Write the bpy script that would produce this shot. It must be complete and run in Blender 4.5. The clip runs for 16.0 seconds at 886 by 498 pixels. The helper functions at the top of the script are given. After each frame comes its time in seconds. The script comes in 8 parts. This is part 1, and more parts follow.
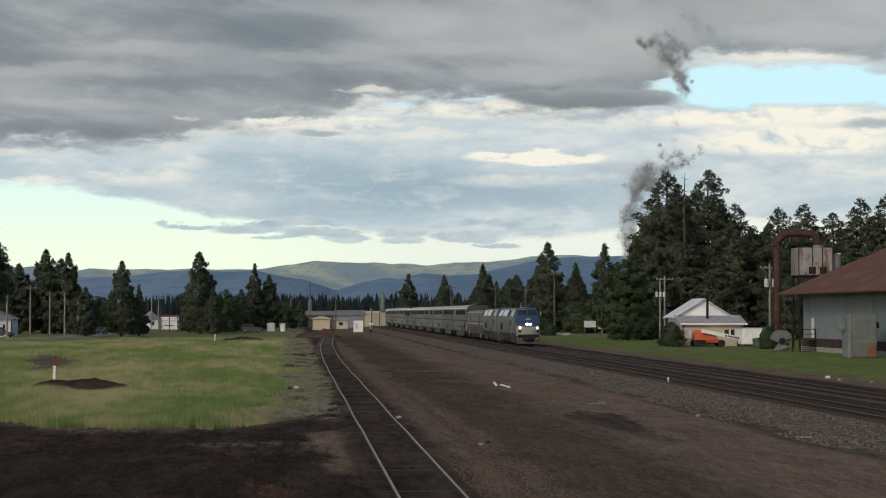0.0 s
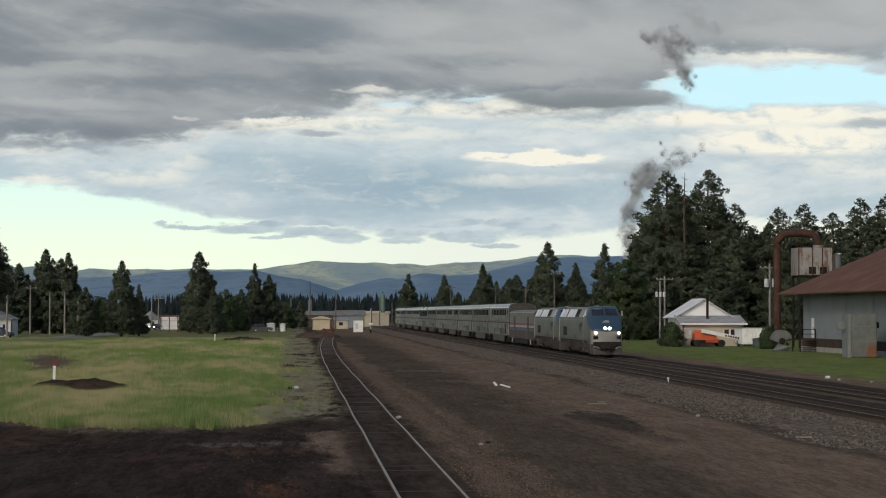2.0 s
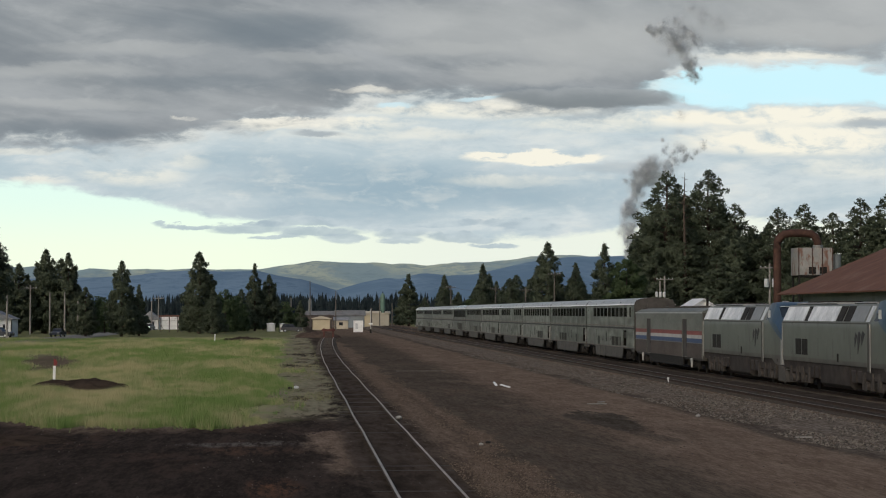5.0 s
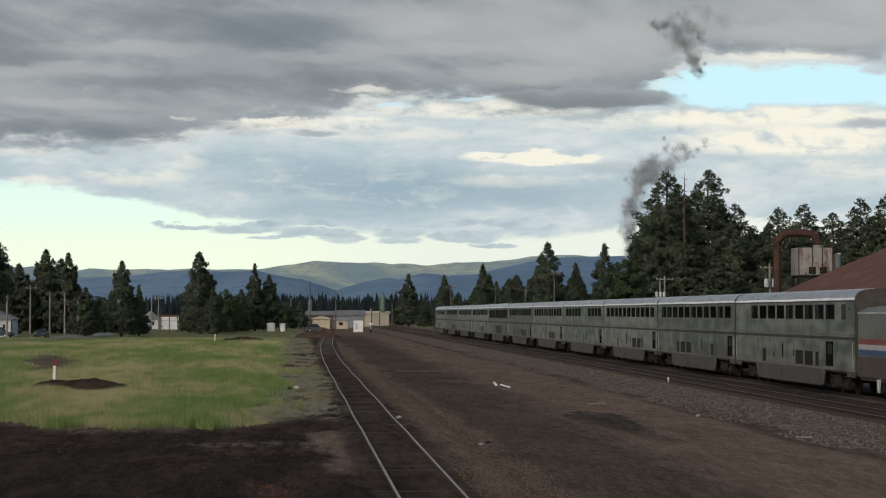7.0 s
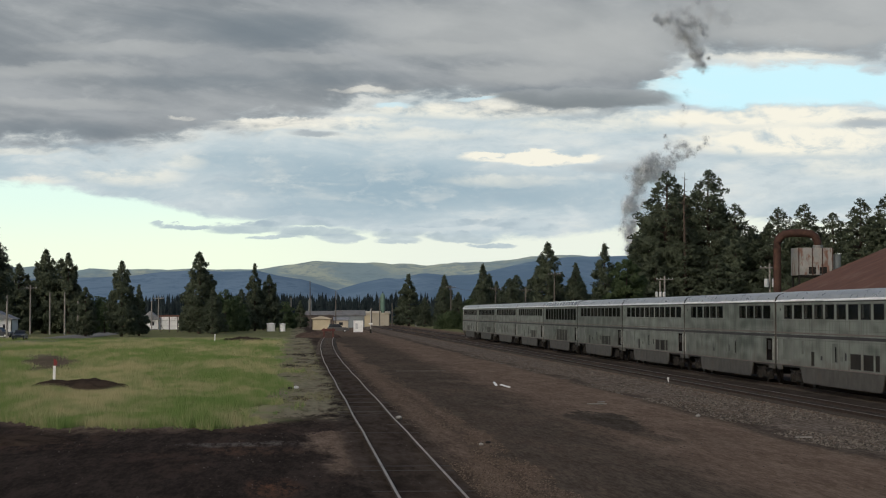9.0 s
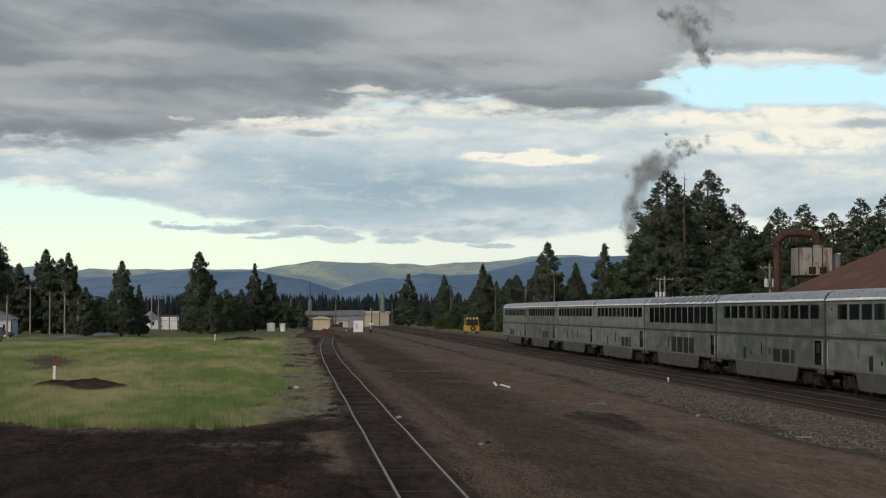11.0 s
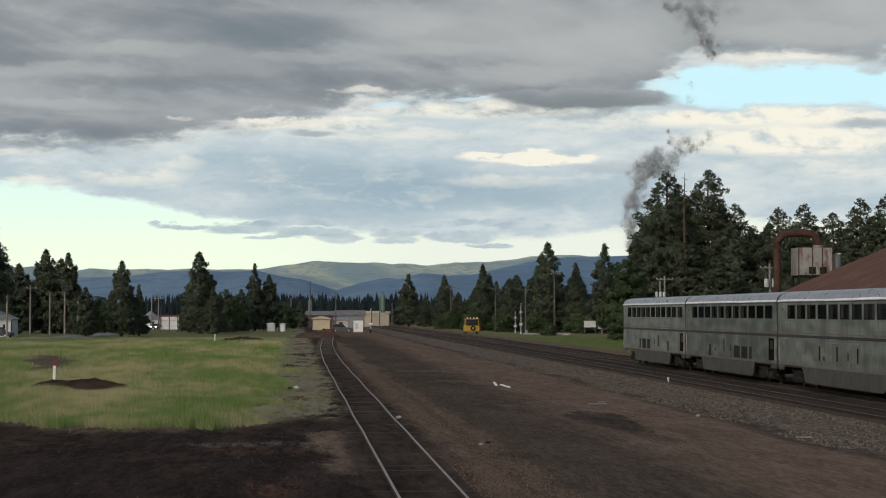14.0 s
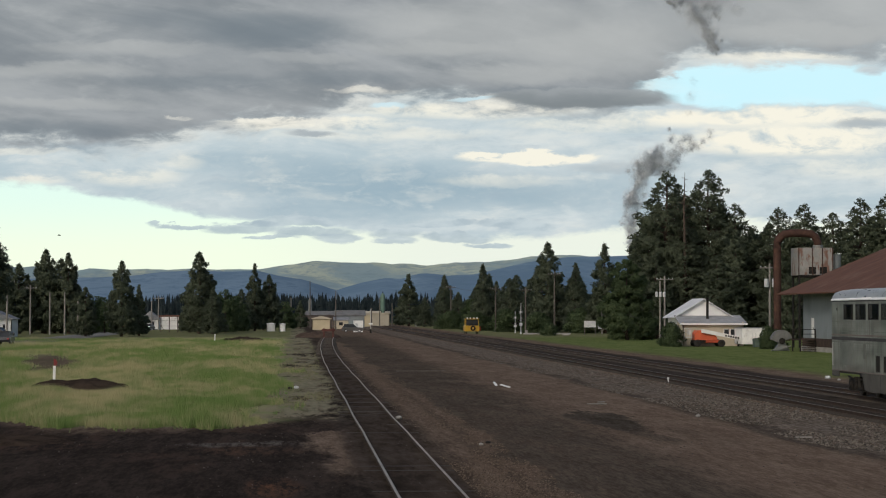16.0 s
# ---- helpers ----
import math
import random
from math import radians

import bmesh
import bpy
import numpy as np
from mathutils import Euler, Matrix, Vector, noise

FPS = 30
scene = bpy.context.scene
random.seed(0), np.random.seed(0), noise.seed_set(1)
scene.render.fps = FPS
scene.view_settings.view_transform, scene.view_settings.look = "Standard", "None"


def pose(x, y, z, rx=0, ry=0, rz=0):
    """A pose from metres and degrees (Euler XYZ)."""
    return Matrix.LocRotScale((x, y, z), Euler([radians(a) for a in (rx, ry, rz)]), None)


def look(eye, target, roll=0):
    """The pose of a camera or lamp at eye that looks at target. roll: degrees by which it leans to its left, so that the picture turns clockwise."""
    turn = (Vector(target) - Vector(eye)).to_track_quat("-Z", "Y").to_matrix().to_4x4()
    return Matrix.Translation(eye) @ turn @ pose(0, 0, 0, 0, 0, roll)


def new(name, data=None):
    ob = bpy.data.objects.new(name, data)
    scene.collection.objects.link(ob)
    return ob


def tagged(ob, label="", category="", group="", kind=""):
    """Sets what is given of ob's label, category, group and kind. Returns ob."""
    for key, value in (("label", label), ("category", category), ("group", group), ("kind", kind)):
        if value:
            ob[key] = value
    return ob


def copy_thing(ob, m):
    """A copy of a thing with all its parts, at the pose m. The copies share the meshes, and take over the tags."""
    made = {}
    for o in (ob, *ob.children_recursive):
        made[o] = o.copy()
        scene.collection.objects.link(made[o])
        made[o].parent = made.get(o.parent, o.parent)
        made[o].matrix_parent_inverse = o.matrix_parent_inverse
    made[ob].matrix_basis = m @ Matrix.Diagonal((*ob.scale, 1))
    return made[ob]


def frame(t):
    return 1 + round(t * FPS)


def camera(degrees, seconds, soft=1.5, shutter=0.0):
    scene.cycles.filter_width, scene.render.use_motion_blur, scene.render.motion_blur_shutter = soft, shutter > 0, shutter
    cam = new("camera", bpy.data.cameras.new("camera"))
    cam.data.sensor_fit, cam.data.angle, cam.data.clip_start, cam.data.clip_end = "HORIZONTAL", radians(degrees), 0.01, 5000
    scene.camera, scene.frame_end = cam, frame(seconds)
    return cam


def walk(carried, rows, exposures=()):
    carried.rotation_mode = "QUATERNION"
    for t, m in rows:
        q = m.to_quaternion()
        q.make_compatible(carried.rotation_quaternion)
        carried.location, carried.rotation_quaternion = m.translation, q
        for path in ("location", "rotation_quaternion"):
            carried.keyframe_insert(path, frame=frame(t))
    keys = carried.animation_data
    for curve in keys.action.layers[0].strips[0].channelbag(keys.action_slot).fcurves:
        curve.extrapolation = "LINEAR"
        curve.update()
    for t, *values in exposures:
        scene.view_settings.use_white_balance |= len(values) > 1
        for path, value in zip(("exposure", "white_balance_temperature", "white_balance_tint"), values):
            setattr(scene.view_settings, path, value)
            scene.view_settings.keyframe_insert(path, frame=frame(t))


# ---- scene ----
# Camera: stands still on a raised spot beside the yard, looking along the tracks (+Y).
cam = camera(24.14, 16.0, soft=1.1)
EYE = pose(0, 0, 4.08, 91.757, 0, -4.04)
walk(cam, [(0, EYE), (16, EYE)])

# ---------------------------------------------------------------- light
SUN_ELEV, SUN_AZ = 32.0, 215.0          # degrees; azimuth from +Y towards +X
world = bpy.data.worlds.new("evening_sky")
scene.world = world
world.use_nodes = True
wt = world.node_tree
wt.nodes.clear()
w_out = wt.nodes.new("ShaderNodeOutputWorld")
w_bg = wt.nodes.new("ShaderNodeBackground")
w_sky = wt.nodes.new("ShaderNodeTexSky")
w_sky.sky_type = "NISHITA"
w_sky.sun_disc = False
w_sky.sun_elevation = radians(SUN_ELEV)
w_sky.sun_rotation = radians(SUN_AZ)
w_sky.dust_density = 3.0
w_bg.inputs["Strength"].default_value = 0.10
wt.links.new(w_sky.outputs[0], w_bg.inputs["Color"])
wt.links.new(w_bg.outputs[0], w_out.inputs["Surface"])

sun_data = bpy.data.lights.new("sun", "SUN")
sun_data.energy = 0.9
sun_data.angle = radians(14)
sun_data.color = (1.0, 0.95, 0.88)
sun = new("sun", sun_data)
sun_dir = Vector((math.sin(radians(SUN_AZ)) * math.cos(radians(SUN_ELEV)),
                  math.cos(radians(SUN_AZ)) * math.cos(radians(SUN_ELEV)), math.sin(radians(SUN_ELEV))))
sun.matrix_world = look(sun_dir * 200, (0, 0, 0))
scene.view_settings.exposure = 0.0


# ---------------------------------------------------------------- node helpers
class Val:
    """A value in a node tree, with arithmetic."""

    def __init__(self, tree, socket):
        self.tree, self.socket = tree, socket

    def _op(self, op, *args):
        node = self.tree.nodes.new("ShaderNodeMath")
        node.operation = op
        for slot, a in zip(node.inputs, args):
            if isinstance(a, Val):
                self.tree.links.new(a.socket, slot)
            else:
                slot.default_value = a
        return Val(self.tree, node.outputs[0])

    def __add__(self, o): return self._op("ADD", self, o)
    def __radd__(self, o): return self._op("ADD", o, self)
    def __sub__(self, o): return self._op("SUBTRACT", self, o)
    def __rsub__(self, o): return self._op("SUBTRACT", o, self)
    def __mul__(self, o): return self._op("MULTIPLY", self, o)
    def __rmul__(self, o): return self._op("MULTIPLY", o, self)
    def __truediv__(self, o): return self._op("DIVIDE", self, o)
    def power(self, o): return self._op("POWER", self, o)
    def big(self, o): return self._op("MAXIMUM", self, o)
    def small(self, o): return self._op("MINIMUM", self, o)
    def absolute(self): return self._op("ABSOLUTE", self)
    def sine(self): return self._op("SINE", self)

    def step(self, a, b, lo=0.0, hi=1.0):
        """Smooth step from lo at a to hi at b (a < b)."""
        node = self.tree.nodes.new("ShaderNodeMapRange")
        node.interpolation_type = "SMOOTHSTEP"
        self.tree.links.new(self.socket, node.inputs["Value"])
        for key, v in (("From Min", a), ("From Max", b), ("To Min", lo), ("To Max", hi)):
            if isinstance(v, Val):
                self.tree.links.new(v.socket, node.inputs[key])
            else:
                node.inputs[key].default_value = v
        return Val(self.tree, node.outputs["Result"])


class Paint:
    """One node material under construction."""

    def __init__(self, name):
        self.mat = bpy.data.materials.new(name)
        self.mat.use_nodes = True
        self.tree = self.mat.node_tree
        self.bsdf = self.tree.nodes["Principled BSDF"]
        self.out = self.tree.nodes["Material Output"]

    def node(self, kind):
        return self.tree.nodes.new(kind)

    def link(self, a, b):
        self.tree.links.new(a.socket if isinstance(a, Val) else a, b)

    def coords(self, kind="Object"):
        return self.node("ShaderNodeTexCoord").outputs[kind]

    def split(self, vec):
        n = self.node("ShaderNodeSeparateXYZ")
        self.tree.links.new(vec, n.inputs[0])
        return [Val(self.tree, o) for o in n.outputs]

    def join(self, x, y, z=0.0):
        n = self.node("ShaderNodeCombineXYZ")
        for slot, a in zip(n.inputs, (x, y, z)):
            if isinstance(a, Val):
                self.tree.links.new(a.socket, slot)
            else:
                slot.default_value = a
        return n.outputs[0]

    def noise(self, vec, scale, detail=4.0, rough=0.55, warp=0.0, stretch=None):
        if stretch:
            m = self.node("ShaderNodeMapping")
            m.inputs["Scale"].default_value = stretch
            self.tree.links.new(vec, m.inputs[0])
            vec = m.outputs[0]
        n = self.node("ShaderNodeTexNoise")
        self.tree.links.new(vec, n.inputs["Vector"])
        for key, v in (("Scale", scale), ("Detail", detail), ("Roughness", rough), ("Distortion", warp)):
            n.inputs[key].default_value = v
        return Val(self.tree, n.outputs["Fac"])

    def mix(self, fac, a, b):
        n = self.node("ShaderNodeMix")
        n.data_type = "RGBA"
        for slot, v in ((n.inputs[0], fac), (n.inputs[6], a), (n.inputs[7], b)):
            if isinstance(v, Val):
                self.tree.links.new(v.socket, slot)
            elif isinstance(v, (tuple, list)):
                slot.default_value = (*v, 1.0)
            elif isinstance(v, (float, int)):
                slot.default_value = v
            else:
                self.tree.links.new(v, slot)
        return n.outputs[2]

    def random(self):
        return Val(self.tree, self.node("ShaderNodeObjectInfo").outputs["Random"])

    def island(self):
        return Val(self.tree, self.node("ShaderNodeNewGeometry").outputs["Random Per Island"])

    def bump(self, height, strength=0.5, distance=0.02):
        n = self.node("ShaderNodeBump")
        n.inputs["Strength"].default_value = strength
        n.inputs["Distance"].default_value = distance
        self.link(height, n.inputs["Height"])
        self.tree.links.new(n.outputs[0], self.bsdf.inputs["Normal"])

    def done(self, colour=None, rough=0.8, metal=0.0, spec=0.5):
        if colour is not None:
            if isinstance(colour, (tuple, list)):
                self.bsdf.inputs["Base Color"].default_value = (*colour, 1.0)
            else:
                self.tree.links.new(colour, self.bsdf.inputs["Base Color"])
        if isinstance(rough, Val):
            self.link(rough, self.bsdf.inputs["Roughness"])
        else:
            self.bsdf.inputs["Roughness"].default_value = rough
        self.bsdf.inputs["Metallic"].default_value = metal
        self.bsdf.inputs["Specular IOR Level"].default_value = spec
        return self.mat


def worn(name, a, b, scale=2.0, rough=0.8, metal=0.0, bump=0.3, dirt=None, stretch=None, spec=0.18, vary=0.0):
    """A surface of two close tones at two scales, with optional stains."""
    p = Paint(name)
    co = p.coords()
    n1 = p.noise(co, scale, 5, 0.6, stretch=stretch)
    n2 = p.noise(co, scale * 9, 3, 0.6, stretch=stretch)
    fac = (n1 * 0.7 + n2 * 0.3).step(0.32, 0.68)
    if vary:
        fac = fac * (1 - vary) + p.random() * vary
    c = p.mix(fac, a, b)
    if dirt:
        c = p.mix(p.noise(co, scale * 0.6, 6, 0.65, stretch=stretch).step(0.52, 0.72), c, dirt)
    if bump:
        p.bump(n1 * 0.4 + n2 * 0.6, bump, 0.03)
    return p.done(c, n2.step(0.2, 0.8, rough - 0.1, min(1.0, rough + 0.1)), metal, spec)


def glow(name, colour, strength):
    p = Paint(name)
    p.bsdf.inputs["Emission Color"].default_value = (*colour, 1)
    p.bsdf.inputs["Emission Strength"].default_value = strength
    return p.done(colour, 0.4)


# ---------------------------------------------------------------- mesh helpers
class Mesh:
    """Vertices and faces gathered for one part."""

    def __init__(self):
        self.v, self.f, self.m = [], [], []
        self.slot = 0

    def add(self, verts, faces):
        k = len(self.v)
        self.v.extend(tuple(p) for p in verts)
        self.f.extend(tuple(i + k for i in q) for q in faces)
        self.m.extend([self.slot] * len(faces))
        return self

    def box(self, x0, x1, y0, y1, z0, z1, c=0.0):
        """A box; c is a chamfer on the edges that run along its longest side."""
        if not c:
            vs = [(x, y, z) for x in (x0, x1) for y in (y0, y1) for z in (z0, z1)]
            return self.add(vs, [(0, 1, 3, 2), (4, 6, 7, 5), (0, 4, 5, 1), (2, 3, 7, 6), (0, 2, 6, 4), (1, 5, 7, 3)])
        sx, sy, sz = x1 - x0, y1 - y0, z1 - z0
        def ring(a0, a1, b0, b1):
            return [(a0 + c, b0), (a1 - c, b0), (a1, b0 + c), (a1, b1 - c), (a1 - c, b1), (a0 + c, b1), (a0, b1 - c), (a0, b0 + c)]
        if sx >= sy and sx >= sz:
            return self.prism(ring(y0, y1, z0, z1), "x", x0, x1)
        if sy >= sz:
            return self.prism(ring(x0, x1, z0, z1), "y", y0, y1)
        return self.prism(ring(x0, x1, y0, y1), "z", z0, z1)

    def prism(self, ring, axis, t0, t1):
        """A closed ring of 2D points drawn out along an axis."""
        n = len(ring)
        put = {"x": lambda a, b, t: (t, a, b), "y": lambda a, b, t: (a, t, b), "z": lambda a, b, t: (a, b, t)}[axis]
        vs = [put(a, b, t) for t in (t0, t1) for a, b in ring]
        fs = [(i, (i + 1) % n, n + (i + 1) % n, n + i) for i in range(n)]
        return self.add(vs, fs + [tuple(range(n))[::-1], tuple(range(n, 2 * n))])

    def loft(self, rings, cap=True):
        """Rings of equal count, joined one to the next."""
        n = len(rings[0])
        vs = [p for r in rings for p in r]
        fs = [(k * n + i, k * n + (i + 1) % n, (k + 1) * n + (i + 1) % n, (k + 1) * n + i)
              for k in range(len(rings) - 1) for i in range(n)]
        if cap:
            fs += [tuple(range(n))[::-1], tuple(range((len(rings) - 1) * n, len(rings) * n))]
        return self.add(vs, fs)

    def tube(self, points, radii, n=8, cap=True):
        """A round tube along points."""
        pts = [Vector(p) for p in points]
        if not isinstance(radii, (list, tuple)):
            radii = [radii] * len(pts)
        rings = []
        for i, p in enumerate(pts):
            d = (pts[min(i + 1, len(pts) - 1)] - pts[max(i - 1, 0)]).normalized()
            side = d.cross(Vector((0, 0, 1)))
            side = Vector((1, 0, 0)) if side.length < 0.05 else side.normalized()
            up = side.cross(d)
            rings.append([p + (side * math.cos(2 * math.pi * j / n) + up * math.sin(2 * math.pi * j / n)) * radii[i] for j in range(n)])
        return self.loft(rings, cap)

    def wall(self, origin, u, v, n, size_u, size_v, holes=(), thick=0.12):
        """A wall sheet with rectangular holes (u0, u1, v0, v1), drawn back by thick against its outward normal n."""
        o, u, v, n = Vector(origin), Vector(u), Vector(v), Vector(n)
        us = sorted({0.0, size_u, *[h[0] for h in holes], *[h[1] for h in holes]})
        vs = sorted({0.0, size_v, *[h[2] for h in holes], *[h[3] for h in holes]})
        for a0, a1 in zip(us, us[1:]):
            for b0, b1 in zip(vs, vs[1:]):
                ca, cb = (a0 + a1) / 2, (b0 + b1) / 2
                if any(h[0] < ca < h[1] and h[2] < cb < h[3] for h in holes):
                    continue
                q = [o + u * a + v * b for a, b in ((a0, b0), (a1, b0), (a1, b1), (a0, b1))]
                self.add(q, [(0, 1, 2, 3)])
                self.add([p - n * thick for p in q], [(3, 2, 1, 0)])
        for a0, a1, b0, b1 in [*holes, (0.0, size_u, 0.0, size_v)]:
            q = [o + u * a + v * b for a, b in ((a0, b0), (a1, b0), (a1, b1), (a0, b1))]
            for i in range(4):
                p, r = q[i], q[(i + 1) % 4]
                self.add([p, r, r - n * thick, p - n * thick], [(0, 1, 2, 3)])
        return self

    def data(self, name, *mats, smooth=False):
        me = bpy.data.meshes.new(name)
        me.from_pydata([tuple(p) for p in self.v], [], self.f)
        for m in mats:
            me.materials.append(m)
        if len(mats) > 1:
            me.polygons.foreach_set("material_index", self.m)
        bm = bmesh.new()
        bm.from_mesh(me)
        if len(bm.faces) < 40000:
            bmesh.ops.recalc_face_normals(bm, faces=bm.faces)
        bm.to_mesh(me)
        bm.free()
        if smooth:
            me.polygons.foreach_set("use_smooth", [True] * len(me.polygons))
            me.set_sharp_from_angle(angle=radians(40))
        me.update()
        return me


def part(name, mesh, material, parent, label="", smooth=False):
    """One mesh object under a thing or a part. mesh: a Mesh, or mesh data to share."""
    me = mesh.data(name, material, smooth=smooth) if isinstance(mesh, Mesh) else mesh
    ob = new(name, me)
    ob.parent = parent
    return tagged(ob, label)


def thing(name, label, category, where=None, group="", kind=""):
    ob = new(name)
    ob.empty_display_size = 0.3
    if where is not None:
        ob.matrix_basis = where
    return tagged(ob, label, category, group, kind)


def solid(name, mesh, material, label, category, where=None, group="", kind="", smooth=False):
    """A thing made of one mesh."""
    me = mesh.data(name, *(material if isinstance(material, (list, tuple)) else (material,)), smooth=smooth) if isinstance(mesh, Mesh) else mesh
    ob = new(name, me)
    if where is not None:
        ob.matrix_basis = where
    return tagged(ob, label, category, group, kind)


def bulk(name, verts, faces, material, smooth=False):
    """Mesh data straight from arrays, for many small pieces."""
    me = bpy.data.meshes.new(name)
    verts, faces = np.asarray(verts, dtype=np.float32), np.asarray(faces, dtype=np.int32)
    k = faces.shape[1]
    me.vertices.add(len(verts))
    me.vertices.foreach_set("co", verts.ravel())
    me.loops.add(faces.size)
    me.loops.foreach_set("vertex_index", faces.ravel())
    me.polygons.add(len(faces))
    me.polygons.foreach_set("loop_start", np.arange(len(faces), dtype=np.int32) * k)
    me.materials.append(material)
    me.update(calc_edges=True)
    if smooth:
        me.polygons.foreach_set("use_smooth", [True] * len(me.polygons))
    return me


def tile(verts, faces, places, turns, sizes):
    """Copies of one small mesh: places (n,3), turns about z (n), sizes (n,3)."""
    v = np.asarray(verts, float)[None] * np.asarray(sizes)[:, None, :]
    c, s = np.cos(turns)[:, None], np.sin(turns)[:, None]
    w = np.stack([v[..., 0] * c - v[..., 1] * s, v[..., 0] * s + v[..., 1] * c, v[..., 2]], -1) + np.asarray(places)[:, None, :]
    f = np.asarray(faces)[None] + (np.arange(len(places)) * len(verts))[:, None, None]
    return w.reshape(-1, 3), f.reshape(-1, np.asarray(faces).shape[1])


# ---------------------------------------------------------------- sky backdrop
def sky_paint():
    """Evening cloud deck: grey above, cream breaks, a clear pale strip over the hills."""
    p = Paint("cloudy_sky")
    uv = p.node("ShaderNodeUVMap")
    u, v, _ = p.split(uv.outputs[0])

    def cloud(du, dv, su, sv, detail=9, rough=0.6, warp=0.5, tilt=0.0):
        return p.noise(p.join(u + du, v + dv + u * tilt), 1.0, detail, rough, warp, (su, sv, 1)) - 0.5

    big = cloud(0, 0, 2.4, 7.0, 8, 0.6, 0.6)
    mid = cloud(3.1, 1.7, 6.0, 17.0, 9, 0.60, 0.35)
    fine = cloud(1.3, 6.2, 17.0, 38.0, 8, 0.62, 0.40)
    slant = cloud(5.2, 2.6, 2.1, 8.5, 9, 0.56, 0.5, -0.22)
    slant2 = cloud(8.7, 0.4, 4.0, 15.0, 9, 0.56, 0.35, -0.16)
    flat = cloud(7.3, 4.4, 3.4, 12.0, 9, 0.62, 0.6, 0.05)
    flat2 = cloud(2.2, 9.1, 6.0, 26.0, 9, 0.58, 0.30, 0.03)
    uu = u + big * 0.07 + mid * 0.06 + fine * 0.035
    vv = v + big * 0.035 + mid * 0.035 + fine * 0.018

    def spot(x, y, rx, ry, soft=0.95):
        d = (((uu - x) / rx).power(2.0) + ((vv - y) / ry).power(2.0))
        return d.step(1.0 - soft, 1.0 + soft * 0.5, 1.0, 0.0)

    # middle layer: blue-grey veils and cream streaks
    c = p.mix((flat * 2.0 + mid * 1.2 + 0.5).step(0.1, 0.9), (0.45, 0.54, 0.59), (0.62, 0.675, 0.69))
    for x, y, rx, ry, k in ((0.66, 0.325, 0.30, 0.042, 0.85), (0.46, 0.285, 0.16, 0.020, 0.5), (0.82, 0.345, 0.22, 0.030, 0.6),
                            (1.05, 0.335, 0.20, 0.040, 0.45), (0.60, 0.375, 0.22, 0.020, 0.6), (0.10, 0.262, 0.14, 0.012, 0.7)):
        c = p.mix(spot(x, y, rx, ry, 0.95) * k * (mid * 1.2 + fine * 1.2 + 0.9).step(0.2, 1.0), c, (0.31, 0.415, 0.49))
    c = p.mix((flat2 * 1.6 + mid * 1.1).step(0.02, 0.40) * 0.42, c, (0.76, 0.76, 0.71))
    c = p.mix((fine * 1.5 + mid * 0.8).step(0.02, 0.34) * 0.32, c, (0.74, 0.76, 0.73))
    c = p.mix((fine * -1.5 + flat * 0.8).step(0.04, 0.34) * 0.28, c, (0.38, 0.46, 0.51))
    c = p.mix((flat2 * -1.5 + fine * 0.8).step(0.10, 0.32) * 0.35, c, (0.36, 0.44, 0.51))
    for x, y, rx, ry, k in ((0.56, 0.218, 0.20, 0.011, 0.95), (0.86, 0.196, 0.24, 0.016, 0.9), (0.955, 0.281, 0.12, 0.010, 2.4), (0.70, 0.238, 0.20, 0.012, 0.5),
                            (0.05, 0.268, 0.10, 0.008, 0.5), (0.07, 0.318, 0.06, 0.010, 0.7), (0.24, 0.312, 0.10, 0.014, 0.6), (0.34, 0.290, 0.04, 0.012, 0.4), (1.42, 0.250, 0.22, 0.030, 1.25), (1.36, 0.208, 0.28, 0.018, 1.2), (1.40, 0.102, 0.14, 0.010, 0.9),
                            (1.05, 0.222, 0.14, 0.012, 0.6), (1.52, 0.300, 0.12, 0.020, 0.5), (0.90, 0.320, 0.12, 0.010, 0.4)):
        c = p.mix(spot(x, y, rx, ry) * k * (fine * 2.0 + mid * 1.2 + 0.7).step(0.1, 0.95), c, (0.90, 0.86, 0.74))
    for x, y, rx, ry, k in ((0.565, 0.236, 0.045, 0.006, 0.8), (0.36, 0.222, 0.075, 0.009, 0.85), (1.55, 0.222, 0.06, 0.010, 0.7), (1.12, 0.298, 0.10, 0.012, 0.4)):
        c = p.mix(spot(x, y, rx, ry) * k, c, (0.33, 0.37, 0.41))
    # clear strip low down, highest at the west
    line = 0.316 + u.step(-0.05, 0.60) * 0.076 + u.step(0.5, 0.8) * 0.026 - u.step(0.95, 1.2) * 0.03
    clear = (vv - line + fine * 0.012).step(-0.004, 0.012)
    low = p.mix(v.step(0.33, 0.46), (0.76, 0.95, 0.85), (0.89, 0.97, 0.77))
    low = p.mix(u.step(0.35, 0.85), low, (0.82, 0.86, 0.76))
    c = p.mix(clear, c, low)
    # torn grey clouds in the strip
    for x, y, rx, ry in ((0.45, 0.402, 0.10, 0.014), (0.57, 0.412, 0.09, 0.012), (0.72, 0.416, 0.06, 0.013), (0.33, 0.398, 0.06, 0.005), (0.50, 0.424, 0.06, 0.006), (0.62, 0.424, 0.05, 0.010), (0.53, 0.392, 0.10, 0.010), (0.72, 0.430, 0.05, 0.008), (0.83, 0.424, 0.07, 0.010), (0.88, 0.436, 0.05, 0.006), (0.93, 0.40, 0.07, 0.012), (0.78, 0.398, 0.10, 0.010)):
        torn = (spot(x, y, rx, ry, 0.95) + mid * 0.9 + fine * 1.1).step(0.25, 0.85) * 0.85 * spot(x, y, rx * 1.4, ry * 1.7)
